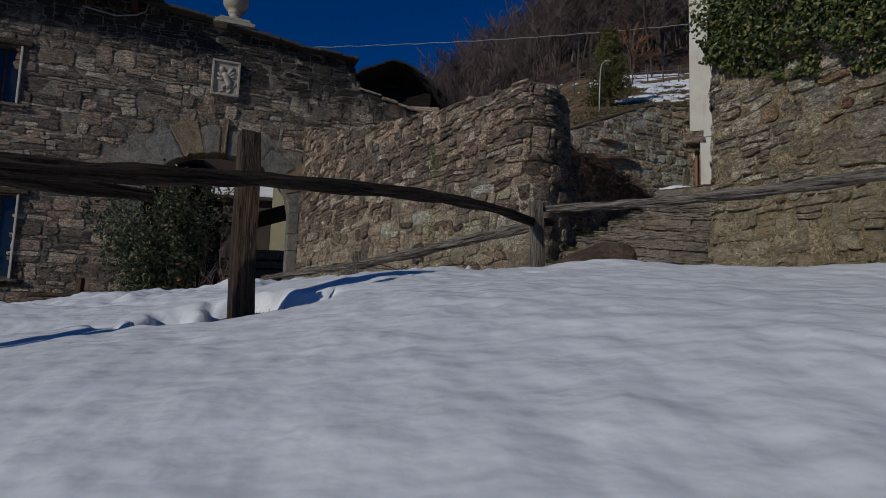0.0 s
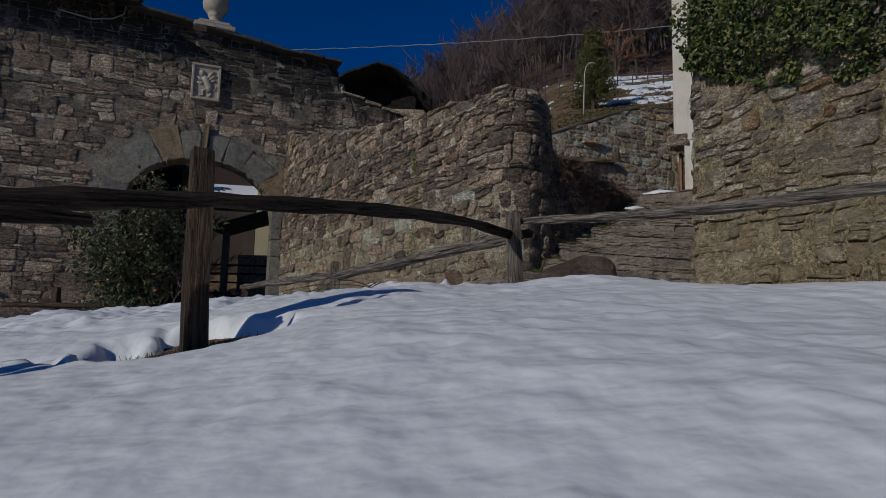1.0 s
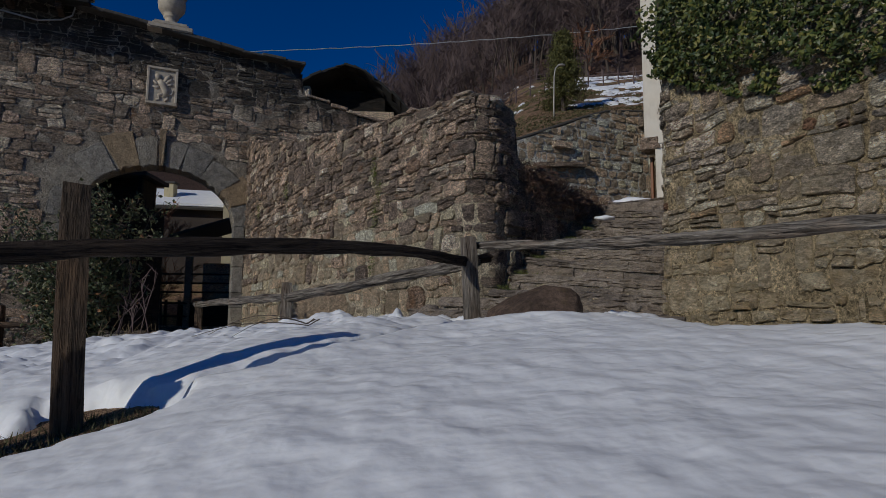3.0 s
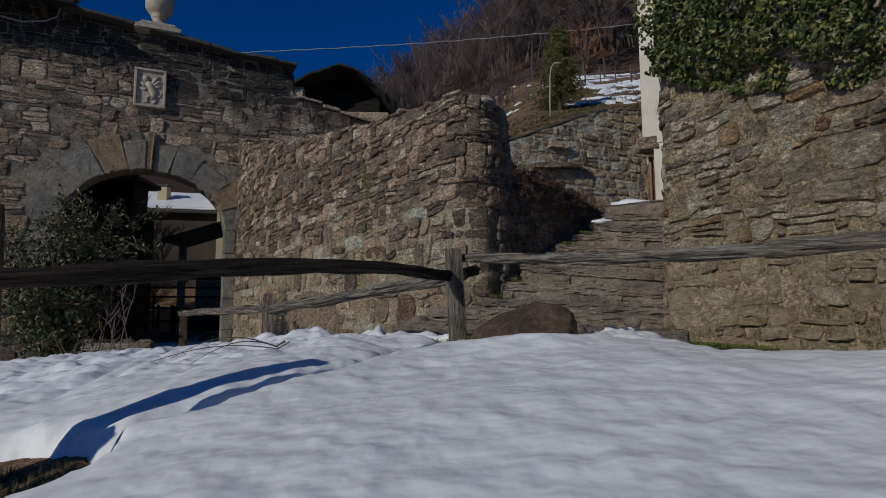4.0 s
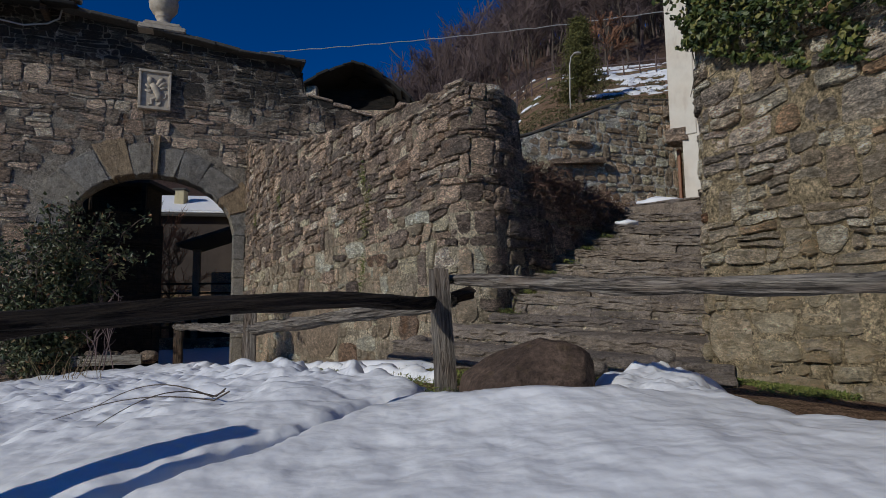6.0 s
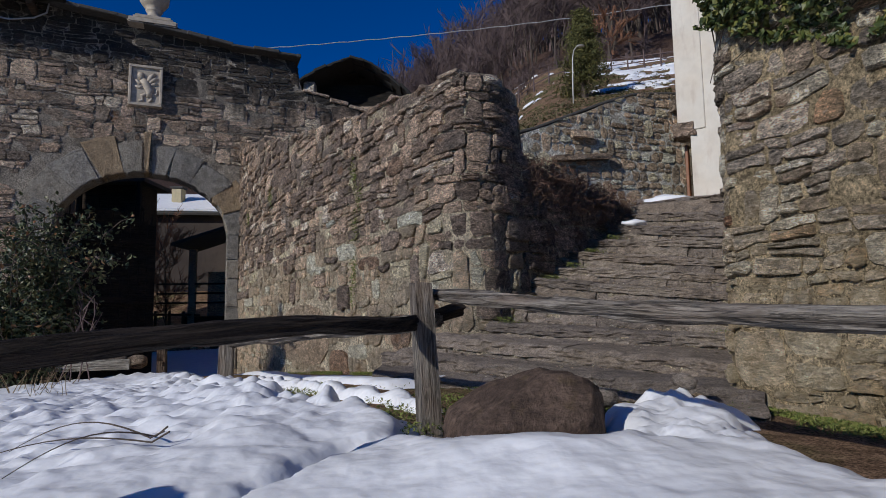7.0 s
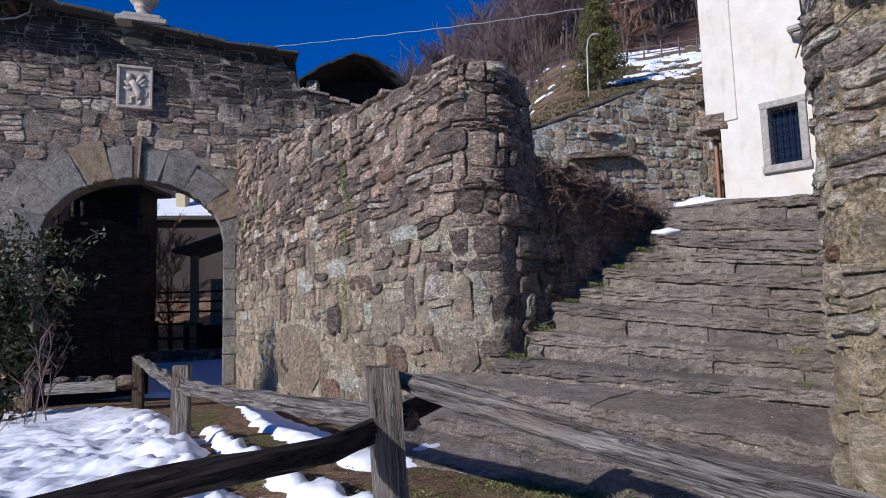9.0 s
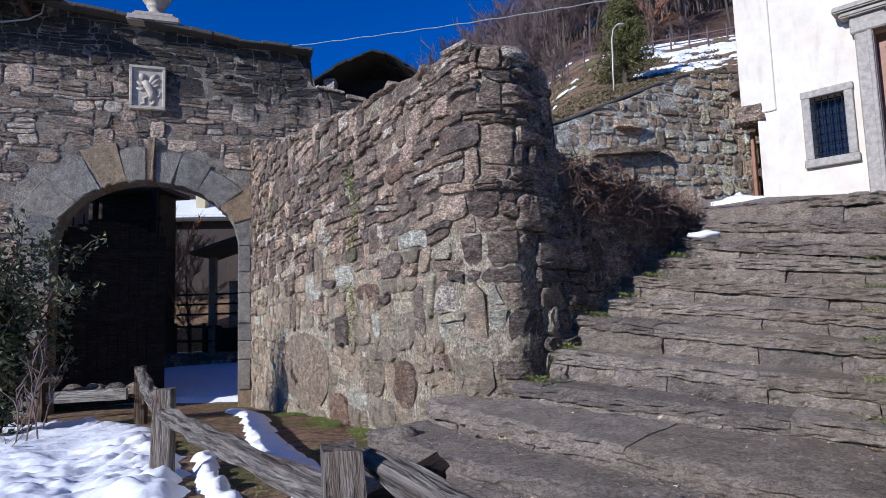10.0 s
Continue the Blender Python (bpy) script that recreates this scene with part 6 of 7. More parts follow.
# passage beside the chapel: lintel, dark back, pipe
rng = random.Random(61)
passage = thing("passage_doorway", "narrow dark doorway with a heavy stone lintel beside the chapel", "doorway")
passage.matrix_world = Matrix.Translation((CHAPEL_A.x, CHAPEL_A.y, 2.2)) @ CH_TURN
part("lintel", slab_mesh("lintel", stone_dusky, (0.40, 0.5, 0.26), rng, 0.05, (7, 5, 4)), passage).location = (0.11, 0.18, NZ - 0.10)
# plain black sheet that closes the doorway at the back
part("inner_door", from_bm("inner_door", box((0.5, 0.06, 2.4), (0.22, 0.9, 0.6), 0), wood_black), passage)
part("door_post", from_bm("door_post", box((0.06, 0.10, 1.45), (0.0, 0.42, 0.62), 0.01), door_wood), passage, "reddish brick door post")
sack = thing("snow_patch", "small heap of snow on the top step", "snow", data=rock_mesh("snow_heap", (0.8, 0.5, 0.26), rng, snow_mat, 3, 2.2, 0.3))
sack.location = (3.95, 10.1, 1.80)
sack2 = thing("snow_patch", "small heap of snow on an upper step", "snow", data=rock_mesh("snow_heap", (0.3, 0.16, 0.08), rng, snow_mat, 3, 2.2, 0.3))
sack2.location = (3.12, 9.10, 1.41)
sack3 = thing("white_sack", "white bag standing in the doorway beside the chapel", "bag", data=rock_mesh("bag", (0.16, 0.15, 0.24), rng, pipe_white, 3, 2.4, 0.2))
sack3.location = (5.35, 13.45, 2.42)

# ---- cable and street lamp ----
cable = thing("overhead_cable", "twisted pale overhead cable strung across the sky", "cable")
a, b = Vector((-13.0, 34.8, 14.9)), Vector((20.0, 30.0, 16.15))
pts = [a.lerp(b, i / 60) + Vector((0, 0, -0.45 * math.sin(math.pi * i / 60) + 0.025 * math.sin(i * 2.1))) for i in range(61)]
v, f = tube(pts, [0.024] * 61, 5)
part("wire", mesh_of("wire", v, f, cable_mat), cable)
lamp = thing("street_lamp", "slender curved street lamp on the hillside", "street lamp", (4.4, 17.2, 4.9))
v, f = tube([(0, 0, 0), (0.0, 0, 1.2), (0.02, 0, 2.0), (0.06, 0, 2.22), (0.16, 0, 2.34), (0.26, 0, 2.36)], [0.022, 0.019, 0.016, 0.015, 0.015, 0.015], 8)
part("pole", mesh_of("pole", v, f, lamp_metal, True), lamp)
part("lamp_head", rock_mesh("lamp_head", (0.22, 0.10, 0.07), rng, lamp_metal, 2, 2.2, 0.05), lamp).location = (0.24, 0, 2.33)

# ---- plants ----
def leaf_cloud(places, size, rng, fold=0.35, narrow=0.6, face=None):
    """Many small folded leaves, each an island of four triangles."""
    verts, faces = [], []
    for p, out in places:
        s = size * rng.uniform(0.6, 1.35)
        d = Vector((rng.gauss(0, 1), rng.gauss(0, 1), rng.gauss(0, 1))).normalized()
        n = (Vector(out) * (face or 0.6) + d * 0.7).normalized()
        a = n.orthogonal().normalized()
        a = Matrix.Rotation(rng.uniform(0, 6.28), 3, n) @ a
        b = n.cross(a)
        k = len(verts)
        tip, tail, l, r = a * s, a * -s * 0.8, b * s * narrow, b * -s * narrow
        bend_ = n * -s * fold * 0.5
        verts += [p + tail, p + l + bend_, p + tip + bend_ * 0.6, p + r + bend_, p + n * s * 0.08]
        faces += [(k, k + 4, k + 1), (k + 1, k + 4, k + 2), (k + 2, k + 4, k + 3), (k + 3, k + 4, k)]
    return verts, faces


def twig_bundle(paths, r, sides=3):
    return join([tube(p, [lerp(r, r * 0.35, i / (len(p) - 1)) for i in range(len(p))], sides, cap=False) for p in paths])


def wander(p, d, length, rng, n=5, curl=0.35, droop=0.0):
    pts = [Vector(p)]
    d = Vector(d).normalized()
    for _ in range(n):
        d = (d + Vector((rng.gauss(0, curl), rng.gauss(0, curl), rng.gauss(0, curl) - droop))).normalized()
        pts.append(pts[-1] + d * (length / n))
    return pts


# ivy over the retaining wall
rng = random.Random(101)
ivy = thing("ivy", "dense glossy green ivy hanging over the retaining wall", "ivy")
places = []


def ivy_low(u):
    return piecewise([(-0.35, 2.15), (-0.10, 2.02), (0.15, 1.84), (0.45, 1.70), (0.8, 1.50), (1.2, 1.42), (2.0, 1.30), (3.0, 1.2), (4.5, 1.2)], u) + 0.10 * n3(u * 4, 3.1) + 0.05 * n3(u * 11, 2)


while len(places) < 12500:
    u = rng.uniform(-0.06, 1.9) if rng.random() < 0.72 else rng.uniform(-0.06, 4.5)
    low = ivy_low(u)
    v_ = low + (3.1 - low) * rng.random() ** 1.2
    if u < 0.3 and v_ > 2.2 + (u + 0.06) * 2.6:
        continue
    thickness = 0.05 + 0.15 * smooth01(low, low + 0.3, v_) + 0.16 * n3(u * 4, v_ * 4) + 0.08 * n3(u * 10, v_ * 10)
    if n3(u * 7, v_ * 7, 9) < -0.32:
        continue
    d_ = thickness * (1 - rng.random() ** 2.2)
    out = right_at(u, 0, 1) - right_at(u, 0, 0)
    p = right_at(u, v_, d_ + 0.02)
    places.append((p, out + Vector((0, 0, 0.5))))
v, f = leaf_cloud(places, 0.024, rng, 0.5, 0.62, 0.6)
tagged(part("leaves", mesh_of("leaves", v, f, ivy_leaf), ivy), kind="stuff")
paths = []
for k in range(26):
    u = rng.uniform(-0.1, 3)
    paths.append([right_at(u + rng.uniform(-0.1, 0.1) * i, 2.7 - i * 0.2, 0.04 + 0.02 * math.sin(i + k)) for i in range(6)])
part("stem", mesh_of("stem", *twig_bundle(paths, 0.008, 4), bark), ivy)
# shade-side growth of old leaves near the wall
old = [(right_at(rng.uniform(-0.1, 4.4), rng.uniform(2.0, 3.05), 0.02), RIGHT_N) for _ in range(2200)]
tagged(part("inner_leaves", mesh_of("inner_leaves", *leaf_cloud(old, 0.045, rng, 0.2, 0.8, 2.0), ivy_leaf), ivy), kind="stuff")

# evergreen shrub before the gate
rng = random.Random(102)
shrub = thing("shrub", "tall glossy evergreen shrub with thin branches before the gate", "shrub", (-5.0, 10.7, -0.74))
paths, places = [], []
for k in range(46):
    a = rng.uniform(0, 6.28)
    d = Vector((math.cos(a) * rng.uniform(0.03, 0.22), math.sin(a) * rng.uniform(0.03, 0.22), 1))
    ln = rng.uniform(1.2, 2.75)
    path = wander((rng.uniform(-0.15, 0.15), rng.uniform(-0.15, 0.15), 0), d, ln, rng, 7, 0.14)
    paths.append(path)
    for q in path[2:]:
        for _ in range(2):
            tw = wander(q, (rng.gauss(0, 1), rng.gauss(0, 1), rng.uniform(-0.2, 0.8)), rng.uniform(0.18, 0.42), rng, 4, 0.25)
            paths.append(tw)
            for w in tw[1:]:
                for _ in range(6):
                    places.append((w + Vector((rng.gauss(0, 0.07), rng.gauss(0, 0.07), rng.gauss(0, 0.07))), Vector((rng.gauss(0, 0.5), rng.gauss(0, 0.5), 0.7))))
tagged(part("twig_mass", mesh_of("twig_mass", *twig_bundle(paths, 0.012, 4), bark), shrub), kind="stuff")
tagged(part("leaves", mesh_of("leaves", *leaf_cloud(places, 0.045, rng, 0.4, 0.5), shrub_leaf), shrub), kind="stuff")


def bare_stems(name, label, at, count, spread, height, r, rng, material, lean=0.25, twigs=True):
    ob = thing(name, label, "plant", at)
    for k in range(count):
        a = rng.uniform(0, 6.28)
        p0 = Vector((rng.uniform(-spread, spread), rng.uniform(-spread, spread), -0.05))
        path = wander(p0, (math.cos(a) * lean, math.sin(a) * lean, 1), height * rng.uniform(0.5, 1.1), rng, 8, 0.08)
        group = [path]
        if twigs:
            for q in path[4:]:
                group.append(wander(q, (rng.gauss(0, 0.5), rng.gauss(0, 0.5), 1), height * 0.2, rng, 4, 0.15))
        part("stem", mesh_of("stem", *twig_bundle(group, r, 4), material), ob)
    return ob


rng = random.Random(103)
bare_stems("sapling", "thin bare sapling stems in the snow", (-3.5, 9.4, -0.45), 3, 0.25, 1.2, 0.009, rng, twig_grey)
bare_stems("sapling", "thin bare sapling stems in the snow", (-4.6, 10.6, -0.6), 4, 0.4, 1.5, 0.010, rng, twig_grey)
bare_stems("dry_shrub", "tuft of dry brown stalks poking through snow", (-2.6, 7.6, -0.33), 14, 0.18, 0.35, 0.004, rng, dry_leaf, 0.6, False)
bare_stems("dry_shrub", "tuft of dry brown stalks poking through snow", (-3.6, 8.8, -0.4), 16, 0.3, 0.5, 0.005, rng, dry_leaf, 0.6, False)
arch_twig = thing("fallen_twig", "long thin dark twigs arching over the snow", "twig", (0, 0, 0))
for a, b, h in (((-1.1, 4.55, -0.1), (-0.25, 4.5, -0.06), 0.06), ((-1.0, 4.7, -0.1), (-0.28, 4.52, -0.05), 0.10), ((-0.75, 4.3, -0.1), (-0.3, 4.6, -0.04), 0.08)):
    a, b = Vector(a), Vector(b)
    pts = []
    for i in range(13):
        p = a.lerp(b, i / 12)
        p.z = turf(p.x, p.y) + 0.08 + h * math.sin(math.pi * min(1, i / 12)) + (0.05 if i == 12 else 0)
        pts.append(p)
    part("twig", mesh_of("twig", *tube(pts, [0.0015 + 0.0025 * i / 12 for i in range(13)], 5), bark), arch_twig)

# tangled dry vine over the stair wall
rng = random.Random(104)
vine = thing("dry_vine", "tangled brown leafless vine over the stair wall", "vine")
paths = []
for k in range(5200):
    u = U1 + 0.42 + rng.random() * 3.3
    t = (u - U1 - 0.42) / 3.3
    v_ = bend_top(u) + rng.uniform(-0.34 - 0.1 * t, 0.08)
    p = bend(u, v_, rng.uniform(-0.35, 0.14))
    paths.append(wander(p, (rng.gauss(0, 1), rng.gauss(0, 1), rng.gauss(-0.2, 0.8)), rng.uniform(0.08, 0.26), rng, 6, 0.55, 0.10))
tagged(part("stem_tangle", mesh_of("stem_tangle", *twig_bundle(paths, 0.0045, 3), twig_brown), vine), kind="stuff")
places = []
for k in range(1800):
    u = U1 + 0.42 + rng.random() * 3.3
    places.append((bend(u, bend_top(u) + rng.uniform(-0.25, 0.08), rng.uniform(-0.38, 0.10)), Vector((0, 0, 1))))
tagged(part("dry_leaves", mesh_of("dry_leaves", *leaf_cloud(places, 0.022, rng, 0.5, 0.5), dry_leaf), vine), kind="stuff")

# moss and weeds along the foot of the walls and on steps
rng = random.Random(105)
places = []
for k in range(38000):
    c = rng.random()
    if c < 0.45:
        u = rng.uniform(7.0, U1 + 0.1)
        p = bend(u, 0, 0.05 + abs(rng.gauss(0, 0.15)))
    elif c < 0.75:
        u = rng.uniform(0.1, 3.2)
        p = right_at(u, 0, 0.04 + abs(rng.gauss(0, 0.10)))
    else:
        p = Vector((rng.uniform(0.35, 1.9), rng.uniform(4.6, 5.8), 0)) if rng.random() < 0.7 else Vector((-0.2 + rng.gauss(0, 0.3), 5.85 + rng.gauss(0, 0.5), 0))
    if n3(p.x * 2.2, p.y * 2.2, 6) < -0.08:
        continue
    p.z = turf(p.x, p.y) + rng.uniform(0.0, 0.035)
    places.append((p, Vector((0, 0, 1))))
for l, r in zip(LEFT_ENDS[3:9], RIGHT_ENDS[3:9]):
    for k in range(190):
        p = Vector(l).lerp(Vector(r), abs(rng.gauss(0, 0.06)) if rng.random() < 0.7 else 1 - abs(rng.gauss(0, 0.03)))
        places.append((p + Vector((rng.gauss(0, 0.03) + 0.05, rng.gauss(0, 0.03) + 0.06, rng.uniform(0, 0.05))), Vector((0, 0, 1))))
moss = thing("moss", "yellow-green moss and weeds along the wall foot", "moss", kind="stuff", data=mesh_of("moss", *leaf_cloud(places, 0.012, rng, 0.3, 0.3), moss_leaf))

# small plants that grow from the joints of the long wall
places = []
for uu, vv, n_ in ((9.45, 0.95, 120), (9.38, 0.65, 80), (9.5, 1.5, 110), (2.6, 2.55, 160), (9.46, 2.18, 130), (9.6, 1.85, 90), (5.2, 2.6, 120), (U1 + 0.1, 0.25, 60)):
    for k in range(n_):
        places.append((bend(uu + rng.gauss(0, 0.04), vv + rng.gauss(0, 0.10), 0.05 + abs(rng.gauss(0, 0.03))), SIDE_N))
wall_weeds = thing("wall_weeds", "small tufts of weeds in the joints of the wall", "weeds", kind="stuff", data=mesh_of("wall_weeds", *leaf_cloud(places, 0.017, rng, 0.3, 0.4), moss_leaf))


# ---- trees on the hillside ----
def bare_tree(rng, height, spread=0.35, depth=3, thin=1.0):
    """Trunk path list and twig list of a leafless tree."""
    trunk = wander((0, 0, -0.3), (rng.gauss(0, 0.05), rng.gauss(0, 0.05), 1), height, rng, 8, 0.05)
    limbs, twigs = [], []

    def grow(p, d, ln, level):
        path = wander(p, d, ln, rng, 5, 0.14, -0.03)
        (limbs if level < 2 else twigs).append((path, level))
        if level < depth:
            for q in path[2:]:
                for _ in range(2 if level else 1):
                    dd = (path[-1] - path[0]).normalized() + Vector((rng.gauss(0, spread), rng.gauss(0, spread), rng.gauss(0.15, spread)))
                    grow(q, dd, ln * rng.uniform(0.4, 0.62), level + 1)

    for q in trunk[3:]:
        for _ in range(2):
            a = rng.uniform(0, 6.28)
            grow(q, (math.cos(a), math.sin(a), rng.uniform(0.5, 1.3)), height * rng.uniform(0.2, 0.34), 1)
    return trunk, limbs, twigs


def tree_thing(name, label, rng, height, trunk_r, twig_mat, depth=3, at=(0, 0, 0)):
    ob = thing(name, label, "tree", at, "bare hillside trees")
    trunk, limbs, twigs = bare_tree(rng, height, 0.4, depth)
    part("trunk", mesh_of("trunk", *tube(trunk, [lerp(trunk_r, trunk_r * 0.2, i / 8) for i in range(9)], 7), bark), ob)
    tagged(part("branch_mass", mesh_of("branch_mass", *twig_bundle([p for p, _ in limbs], trunk_r * 0.30, 4), bark), ob), kind="stuff")
    tagged(part("crown", mesh_of("crown", *twig_bundle([p for p, _ in twigs], trunk_r * 0.19, 3), twig_mat), ob), kind="stuff")
    return ob


rng = random.Random(201)
spots = []
tries = 0
while len(spots) < 270 and tries < 20000:
    tries += 1
    az, r = rng.uniform(-7, 30), 42 + 68 * rng.random()
    x, y = r * math.sin(radians(az)), r * math.cos(radians(az))
    if (0.375 + 0.0137 * az) * r - hill(x, y) > 2.2 and all((x - a) ** 2 + (y - b) ** 2 > 2.2 for a, b in spots):
        spots.append((x, y))
kinds = []
for k in range(5):
    x, y = spots[k]
    kinds.append(tree_thing("bare_tree", "leafless grey deciduous tree on the hillside", rng, rng.uniform(5.5, 8), 0.12, twig_grey, 3, (x, y, hill(x, y) - 0.2)))
for k, (x, y) in enumerate(spots[5:]):
    room = (0.375 + 0.0137 * math.degrees(math.atan2(x, y))) * math.hypot(x, y) - hill(x, y)
    s = min(rng.uniform(0.75, 1.3), room / 7.5)
    copy_thing(kinds[k % 5], Matrix.Translation((x, y, hill(x, y) - 0.2)) @ Matrix.Rotation(rng.uniform(0, 6.28), 4, "Z") @ Matrix.Scale(s, 4))
# the rest of the wood, too many to count
wood_v, wood_f = [], []
for k in range(5):
    trunk, limbs, twigs = bare_tree(rng, 7.0, 0.4, 2)
    tv_, tf_ = join([tube(trunk, [lerp(0.13, 0.03, i / 8) for i in range(9)], 4, cap=False), twig_bundle([p for p, _ in limbs], 0.045, 3), twig_bundle([p for p, _ in twigs], 0.028, 3)])
    tv_ = np.array([tuple(p) for p in tv_])
    for _ in range(130):
        az, r = rng.uniform(-9, 31), 38 + 74 * math.sqrt(rng.random())
        x, y = r * math.sin(radians(az)), r * math.cos(radians(az))
        if (0.375 + 0.0137 * az) * r - hill(x, y) < 1.5 or (r < 46 and az > 9):
            continue
        a, sc = rng.uniform(0, 6.28), rng.uniform(0.7, 1.25)
        q = tv_ @ np.array([[math.cos(a), math.sin(a), 0], [-math.sin(a), math.cos(a), 0], [0, 0, 1]]) * sc + np.array([x, y, hill(x, y) - 0.2])
        n0 = len(wood_v)
        wood_v.extend(map(tuple, q))
        wood_f.extend(tuple(i + n0 for i in f_) for f_ in tf_)
hill_wood = thing("hill_wood", "dense leafless purple-brown wood covering the hill", "wood", kind="stuff", data=mesh_of("hill_wood", wood_v, wood_f, twig_grey))
x, y = 9.6, 31.0
rusty = tree_thing("shrubby_tree", "round reddish-brown leafless tree on the snowy slope", rng, 2.3, 0.07, twig_rust, 3, (x, y, hill(x, y) - 0.2))
rusty.scale = (1.7, 1.7, 1.15)

vine_tree = tree_thing("bare_shrub", "bare reddish espalier shrub against the court wall", rng, 4.4, 0.07, twig_rust, 3, (-9.7, 26.3, -1.3))
copy_thing(vine_tree, Matrix.Translation((-11.2, 27.0, -1.3)) @ Matrix.Rotation(2.0, 4, "Z"))

# conifer behind the lamp
rng = random.Random(202)
cx_, cy_ = 5.09, 18.77
conifer = thing("conifer", "dense olive-green young conifer behind the street lamp", "tree", (cx_, cy_, hill(cx_, cy_) - 0.45))
part("trunk", mesh_of("trunk", *tube([(0, 0, 0), (0, 0.02, 1.5), (0.03, 0, 4.2)], [0.10, 0.08, 0.02], 8), bark), conifer)
places, paths = [], []
for k in range(190):
    z = rng.uniform(0.75, 4.3)
    rr = 0.98 * (1 - ((z - 0.75) / 3.7) ** 1.35) * rng.uniform(0.6, 1.05) + 0.08
    a = rng.uniform(0, 6.28)
    path = wander((0, 0, z), (math.cos(a), math.sin(a), 0.35), rr, rng, 5, 0.1)
    paths.append(path)
    for q in path[1:]:
        for _ in range(16):
            places.append((q + Vector((rng.gauss(0, 0.10), rng.gauss(0, 0.10), rng.gauss(0, 0.10))), Vector((math.cos(a), math.sin(a), 0.5))))
conifer.scale = (0.84, 0.84, 0.70)
tagged(part("twig_mass", mesh_of("twig_mass", *twig_bundle(paths, 0.012, 3), bark), conifer), kind="stuff")
tagged(part("needles", mesh_of("needles", *leaf_cloud(places, 0.065, rng, 0.3, 0.3), needle_leaf), conifer), kind="stuff")
for x, y, s in ((3.3, 21.5, 0.35),):
    copy_thing(conifer, Matrix.Translation((x, y, hill(x, y) - 0.2)) @ Matrix.Rotation(s * 5, 4, "Z") @ Matrix.Scale(s, 4))

# bare bushes along the terraces of the slope
rng = random.Random(207)
bush = None
for k in range(26):
    az, r = radians(rng.uniform(3, 21)), rng.uniform(27, 42)
    x, y = r * math.sin(az), r * math.cos(az)
    if k == 0:
        bush = tree_thing("bare_bush", "low leafless brown bush on the hillside", rng, 1.5, 0.035, twig_grey, 3, (x, y, hill(x, y) - 0.1))
        tagged(bush, group="hillside bushes")
    else:
        copy_thing(bush, Matrix.Translation((x, y, hill(x, y) - 0.1)) @ Matrix.Rotation(rng.uniform(0, 6), 4, "Z") @ Matrix.Scale(rng.uniform(0.5, 1.2), 4))

places = []
for k in range(9000):
    az, r = radians(rng.uniform(4, 22)), rng.uniform(14.5, 27)
    x, y = r * math.sin(az) , r * math.cos(az)
    if n3(x * 0.8, y * 0.8, 14) > -0.15:
        places.append((Vector((x, y, land(x, y) + rng.uniform(0, 0.04))), Vector((0, 0, 1))))
slope_grass = thing("slope_grass", "short olive winter grass on the slope", "grass", kind="stuff", data=mesh_of("slope_grass", *leaf_cloud(places, 0.05, rng, 0.3, 0.35, 0.6), slope_leaf))

# snow patches and rail fences on the slope
rng = random.Random(203)
slope_snow = thing("slope_snow", "streaks of snow on the terraced hillside", "snow", kind="stuff")
pv, pf = [], []
for j in range(150):
    for i in range(130):
        az, r = radians(7.5 + 17 * i / 129), 18.5 + 21 * j / 149
        x, y = r * math.sin(az), r * math.cos(az)
        band = 0.7 * n3(az * 9, r * 0.7, 3) + 0.8 * n3(az * 26, r * 3.2, 7) + 0.45 * n3(x * 3.0, y * 3.0) - 0.50 + 0.37 * smooth01(13, 19, math.degrees(az))
        edge = smooth01(0, 0.15, i / 129) * smooth01(0, 0.1, 1 - i / 129) * smooth01(0, 0.1, j / 149) * smooth01(0, 0.1, 1 - j / 149)
        pv.append((x, y, hill(x, y) - 0.12 + 0.19 * smooth01(-0.15, 0.15, band) * edge + 0.03 * n3(x * 3, y * 3)))
for j in range(149):
    for i in range(129):
        pf.append((j * 130 + i, j * 130 + i + 1, (j + 1) * 130 + i + 1, (j + 1) * 130 + i))
part("snow_cover", mesh_of("snow_cover", pv, pf, snow_mat, True), slope_snow)
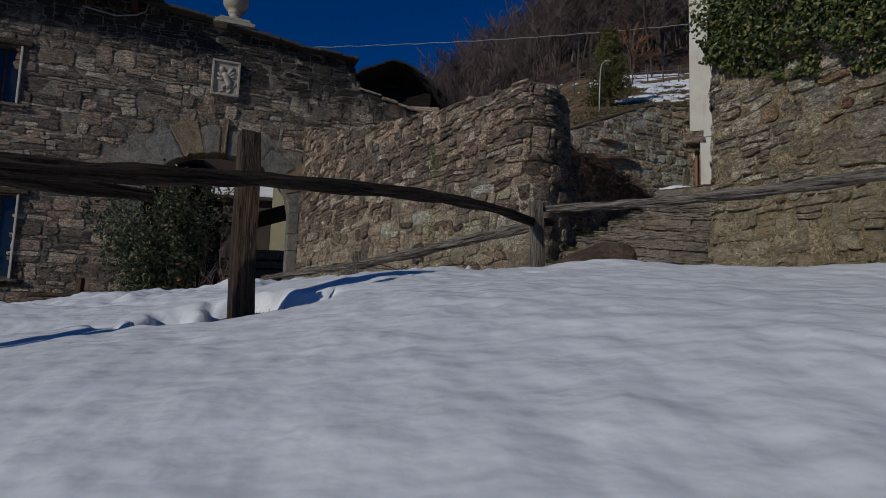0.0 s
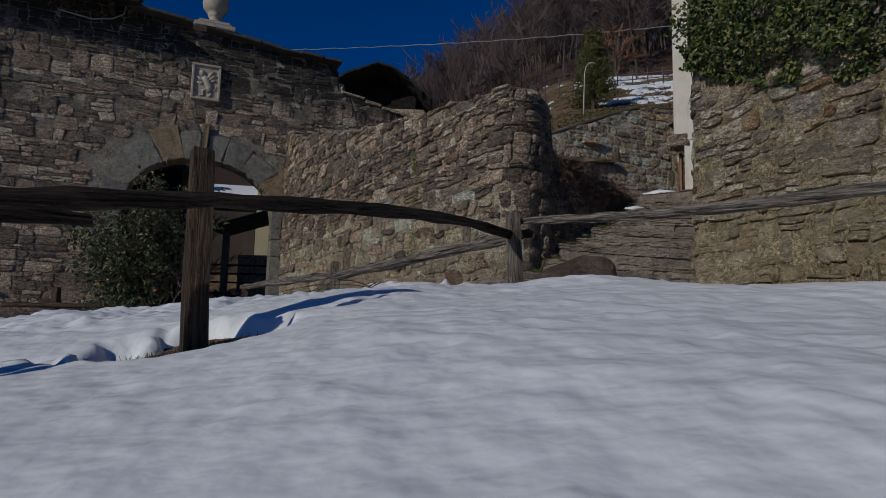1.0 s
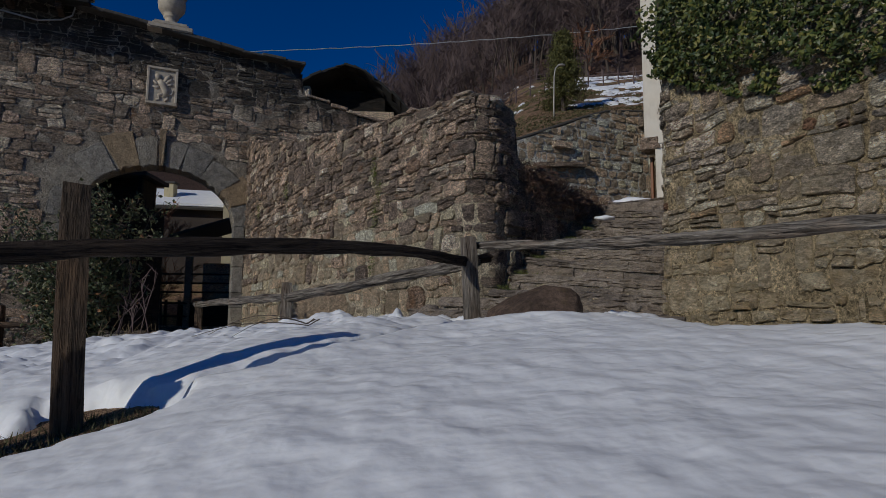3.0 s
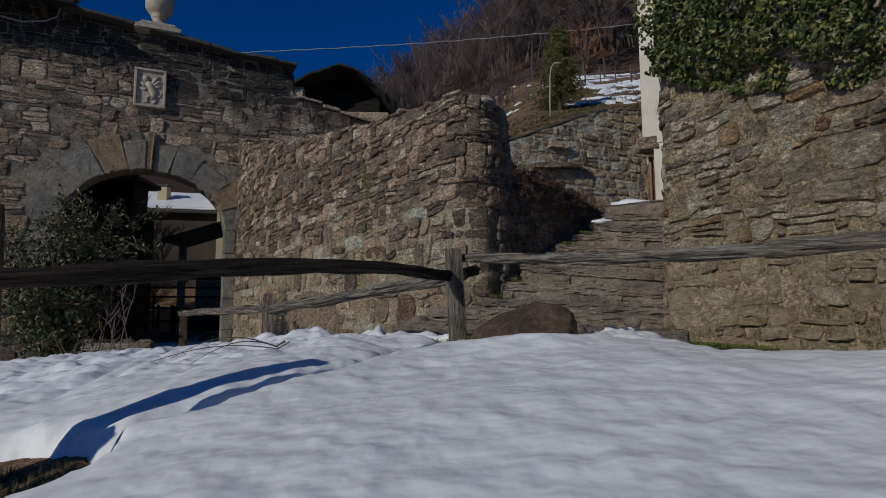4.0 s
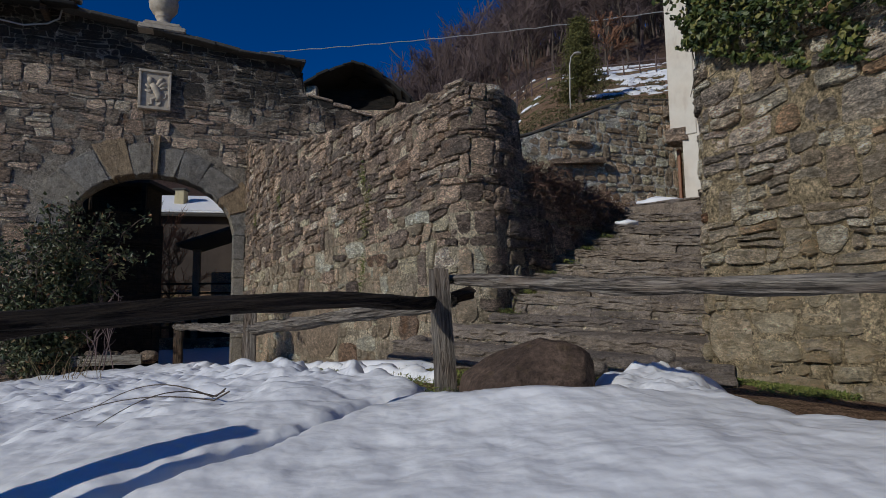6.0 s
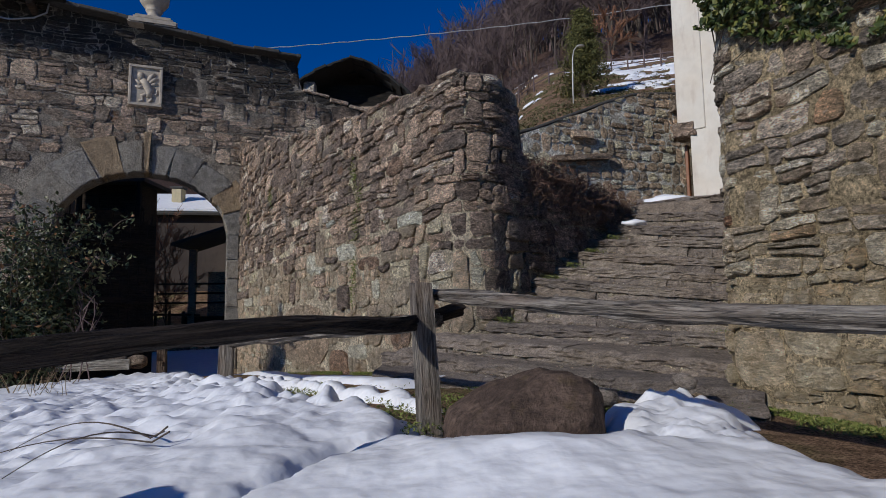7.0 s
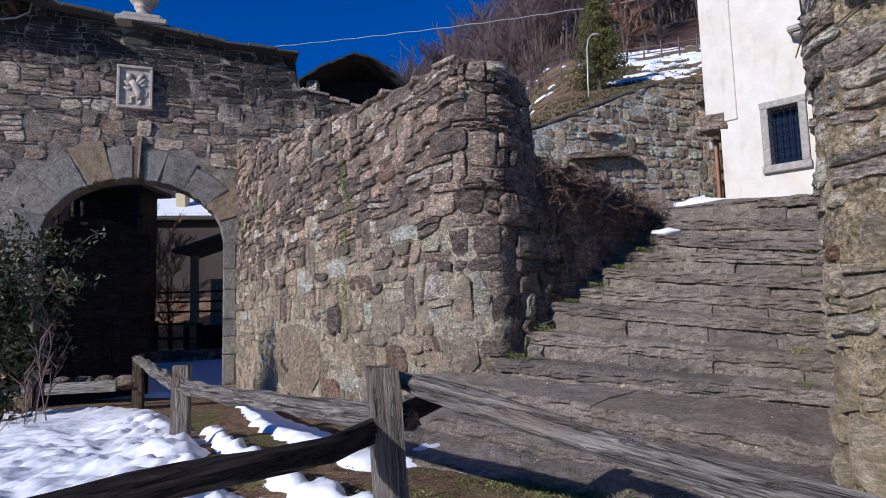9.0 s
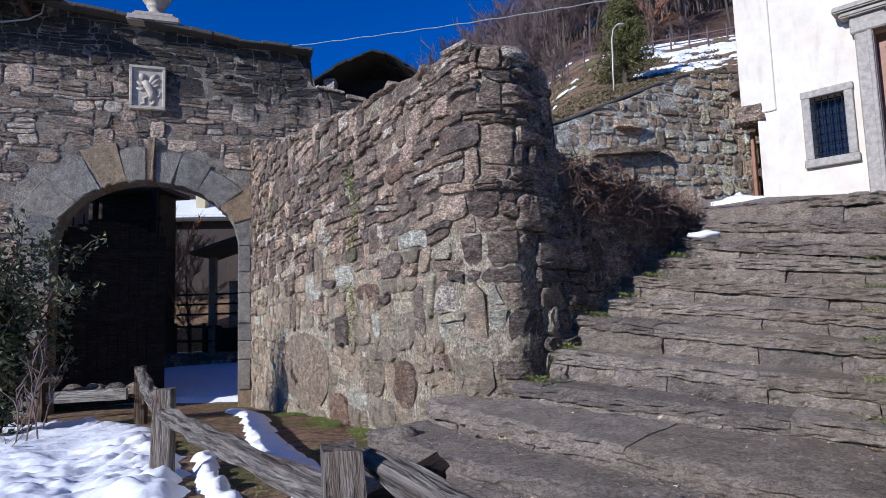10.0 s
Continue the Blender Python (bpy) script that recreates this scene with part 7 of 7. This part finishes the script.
for r, az0, az1 in ((27, 8, 24), (36, 8, 26)):
    hf = thing("slope_fence", "thin wooden rail fence across the hillside", "fence", group="hillside fences")
    pts = []
    n_ = 12
    for k in range(n_ + 1):
        az = radians(lerp(az0, az1, k / n_))
        x, y = r * math.sin(az), r * math.cos(az)
        z = hill(x, y)
        pts.append(Vector((x, y, z + 0.55)))
        v, f = tube([(x, y, z - 0.2), (x, y, z + 0.75)], [0.035, 0.03], 5)
        part("post", mesh_of("post", v, f, twig_grey), hf)
    for dz in (0.0, -0.25):
        v, f = tube([p + Vector((0, 0, dz)) for p in pts], [0.025] * len(pts), 4)
        part("rail", mesh_of("rail", v, f, twig_grey), hf)

# grit and small chips that lie on the treads
rng = random.Random(301)
chips = []
for k, (l, r) in enumerate(zip(LEFT_ENDS[:-1], RIGHT_ENDS[:-1])):
    L, R, L2, R2v = Vector(l), Vector(r), Vector(LEFT_ENDS[k + 1]), Vector(RIGHT_ENDS[k + 1])
    for _ in range(150):
        t, f = rng.random(), 1 - abs(rng.gauss(0, 0.35))
        if f < 0.05 or n3(t * 4, k * 2.3, 5) < -0.1:
            continue
        p = L.lerp(R, t).lerp(L2.lerp(R2v, t), f)
        p.z = lerp(L.z, R.z, t) + 0.008 + 0.022 * n3(p.x * 4, p.y * 4, 2)
        s = rng.uniform(0.005, 0.016) * (2.0 if rng.random() < 0.08 else 1.0)
        v = [p + Vector((rng.uniform(-1, 1), rng.uniform(-1, 1), rng.uniform(-0.3, 0.5))) * s for _i in range(5)]
        chips.append((v, [(0, 1, 2), (0, 2, 3), (0, 3, 1), (1, 2, 4), (2, 3, 4), (3, 1, 4)]))
thing("stair_grit", "loose grit and stone chips on the stair treads", "gravel", kind="stuff", data=mesh_of("stair_grit", *join(chips), stone_pale_many))

# olive grass that shows in the melt hole round the tall post
rng = random.Random(302)
blades = []
for _ in range(1700):
    a, r = rng.uniform(0, 6.28), 0.46 * math.sqrt(rng.random())
    x, y = -1.04 + r * math.cos(a), 2.88 + 0.6 * r * math.sin(a)
    base = Vector((x, y, rough_land(x, y) - 0.01))
    lean_ = Vector((rng.gauss(0, 0.8), rng.gauss(0, 0.8), 1)).normalized() * rng.uniform(0.025, 0.06)
    w = Vector((-lean_.y, lean_.x, 0)).normalized() * 0.003
    blades.append(([base - w, base + w, base + lean_ * 0.6 + w * 0.6, base + lean_ * 0.6 - w * 0.6, base + lean_], [(0, 1, 2, 3), (3, 2, 4)]))
thing("grass_tuft", "olive winter grass in the melt hole round a post", "grass", kind="stuff", data=mesh_of("grass_tuft", *join(blades), slope_leaf))
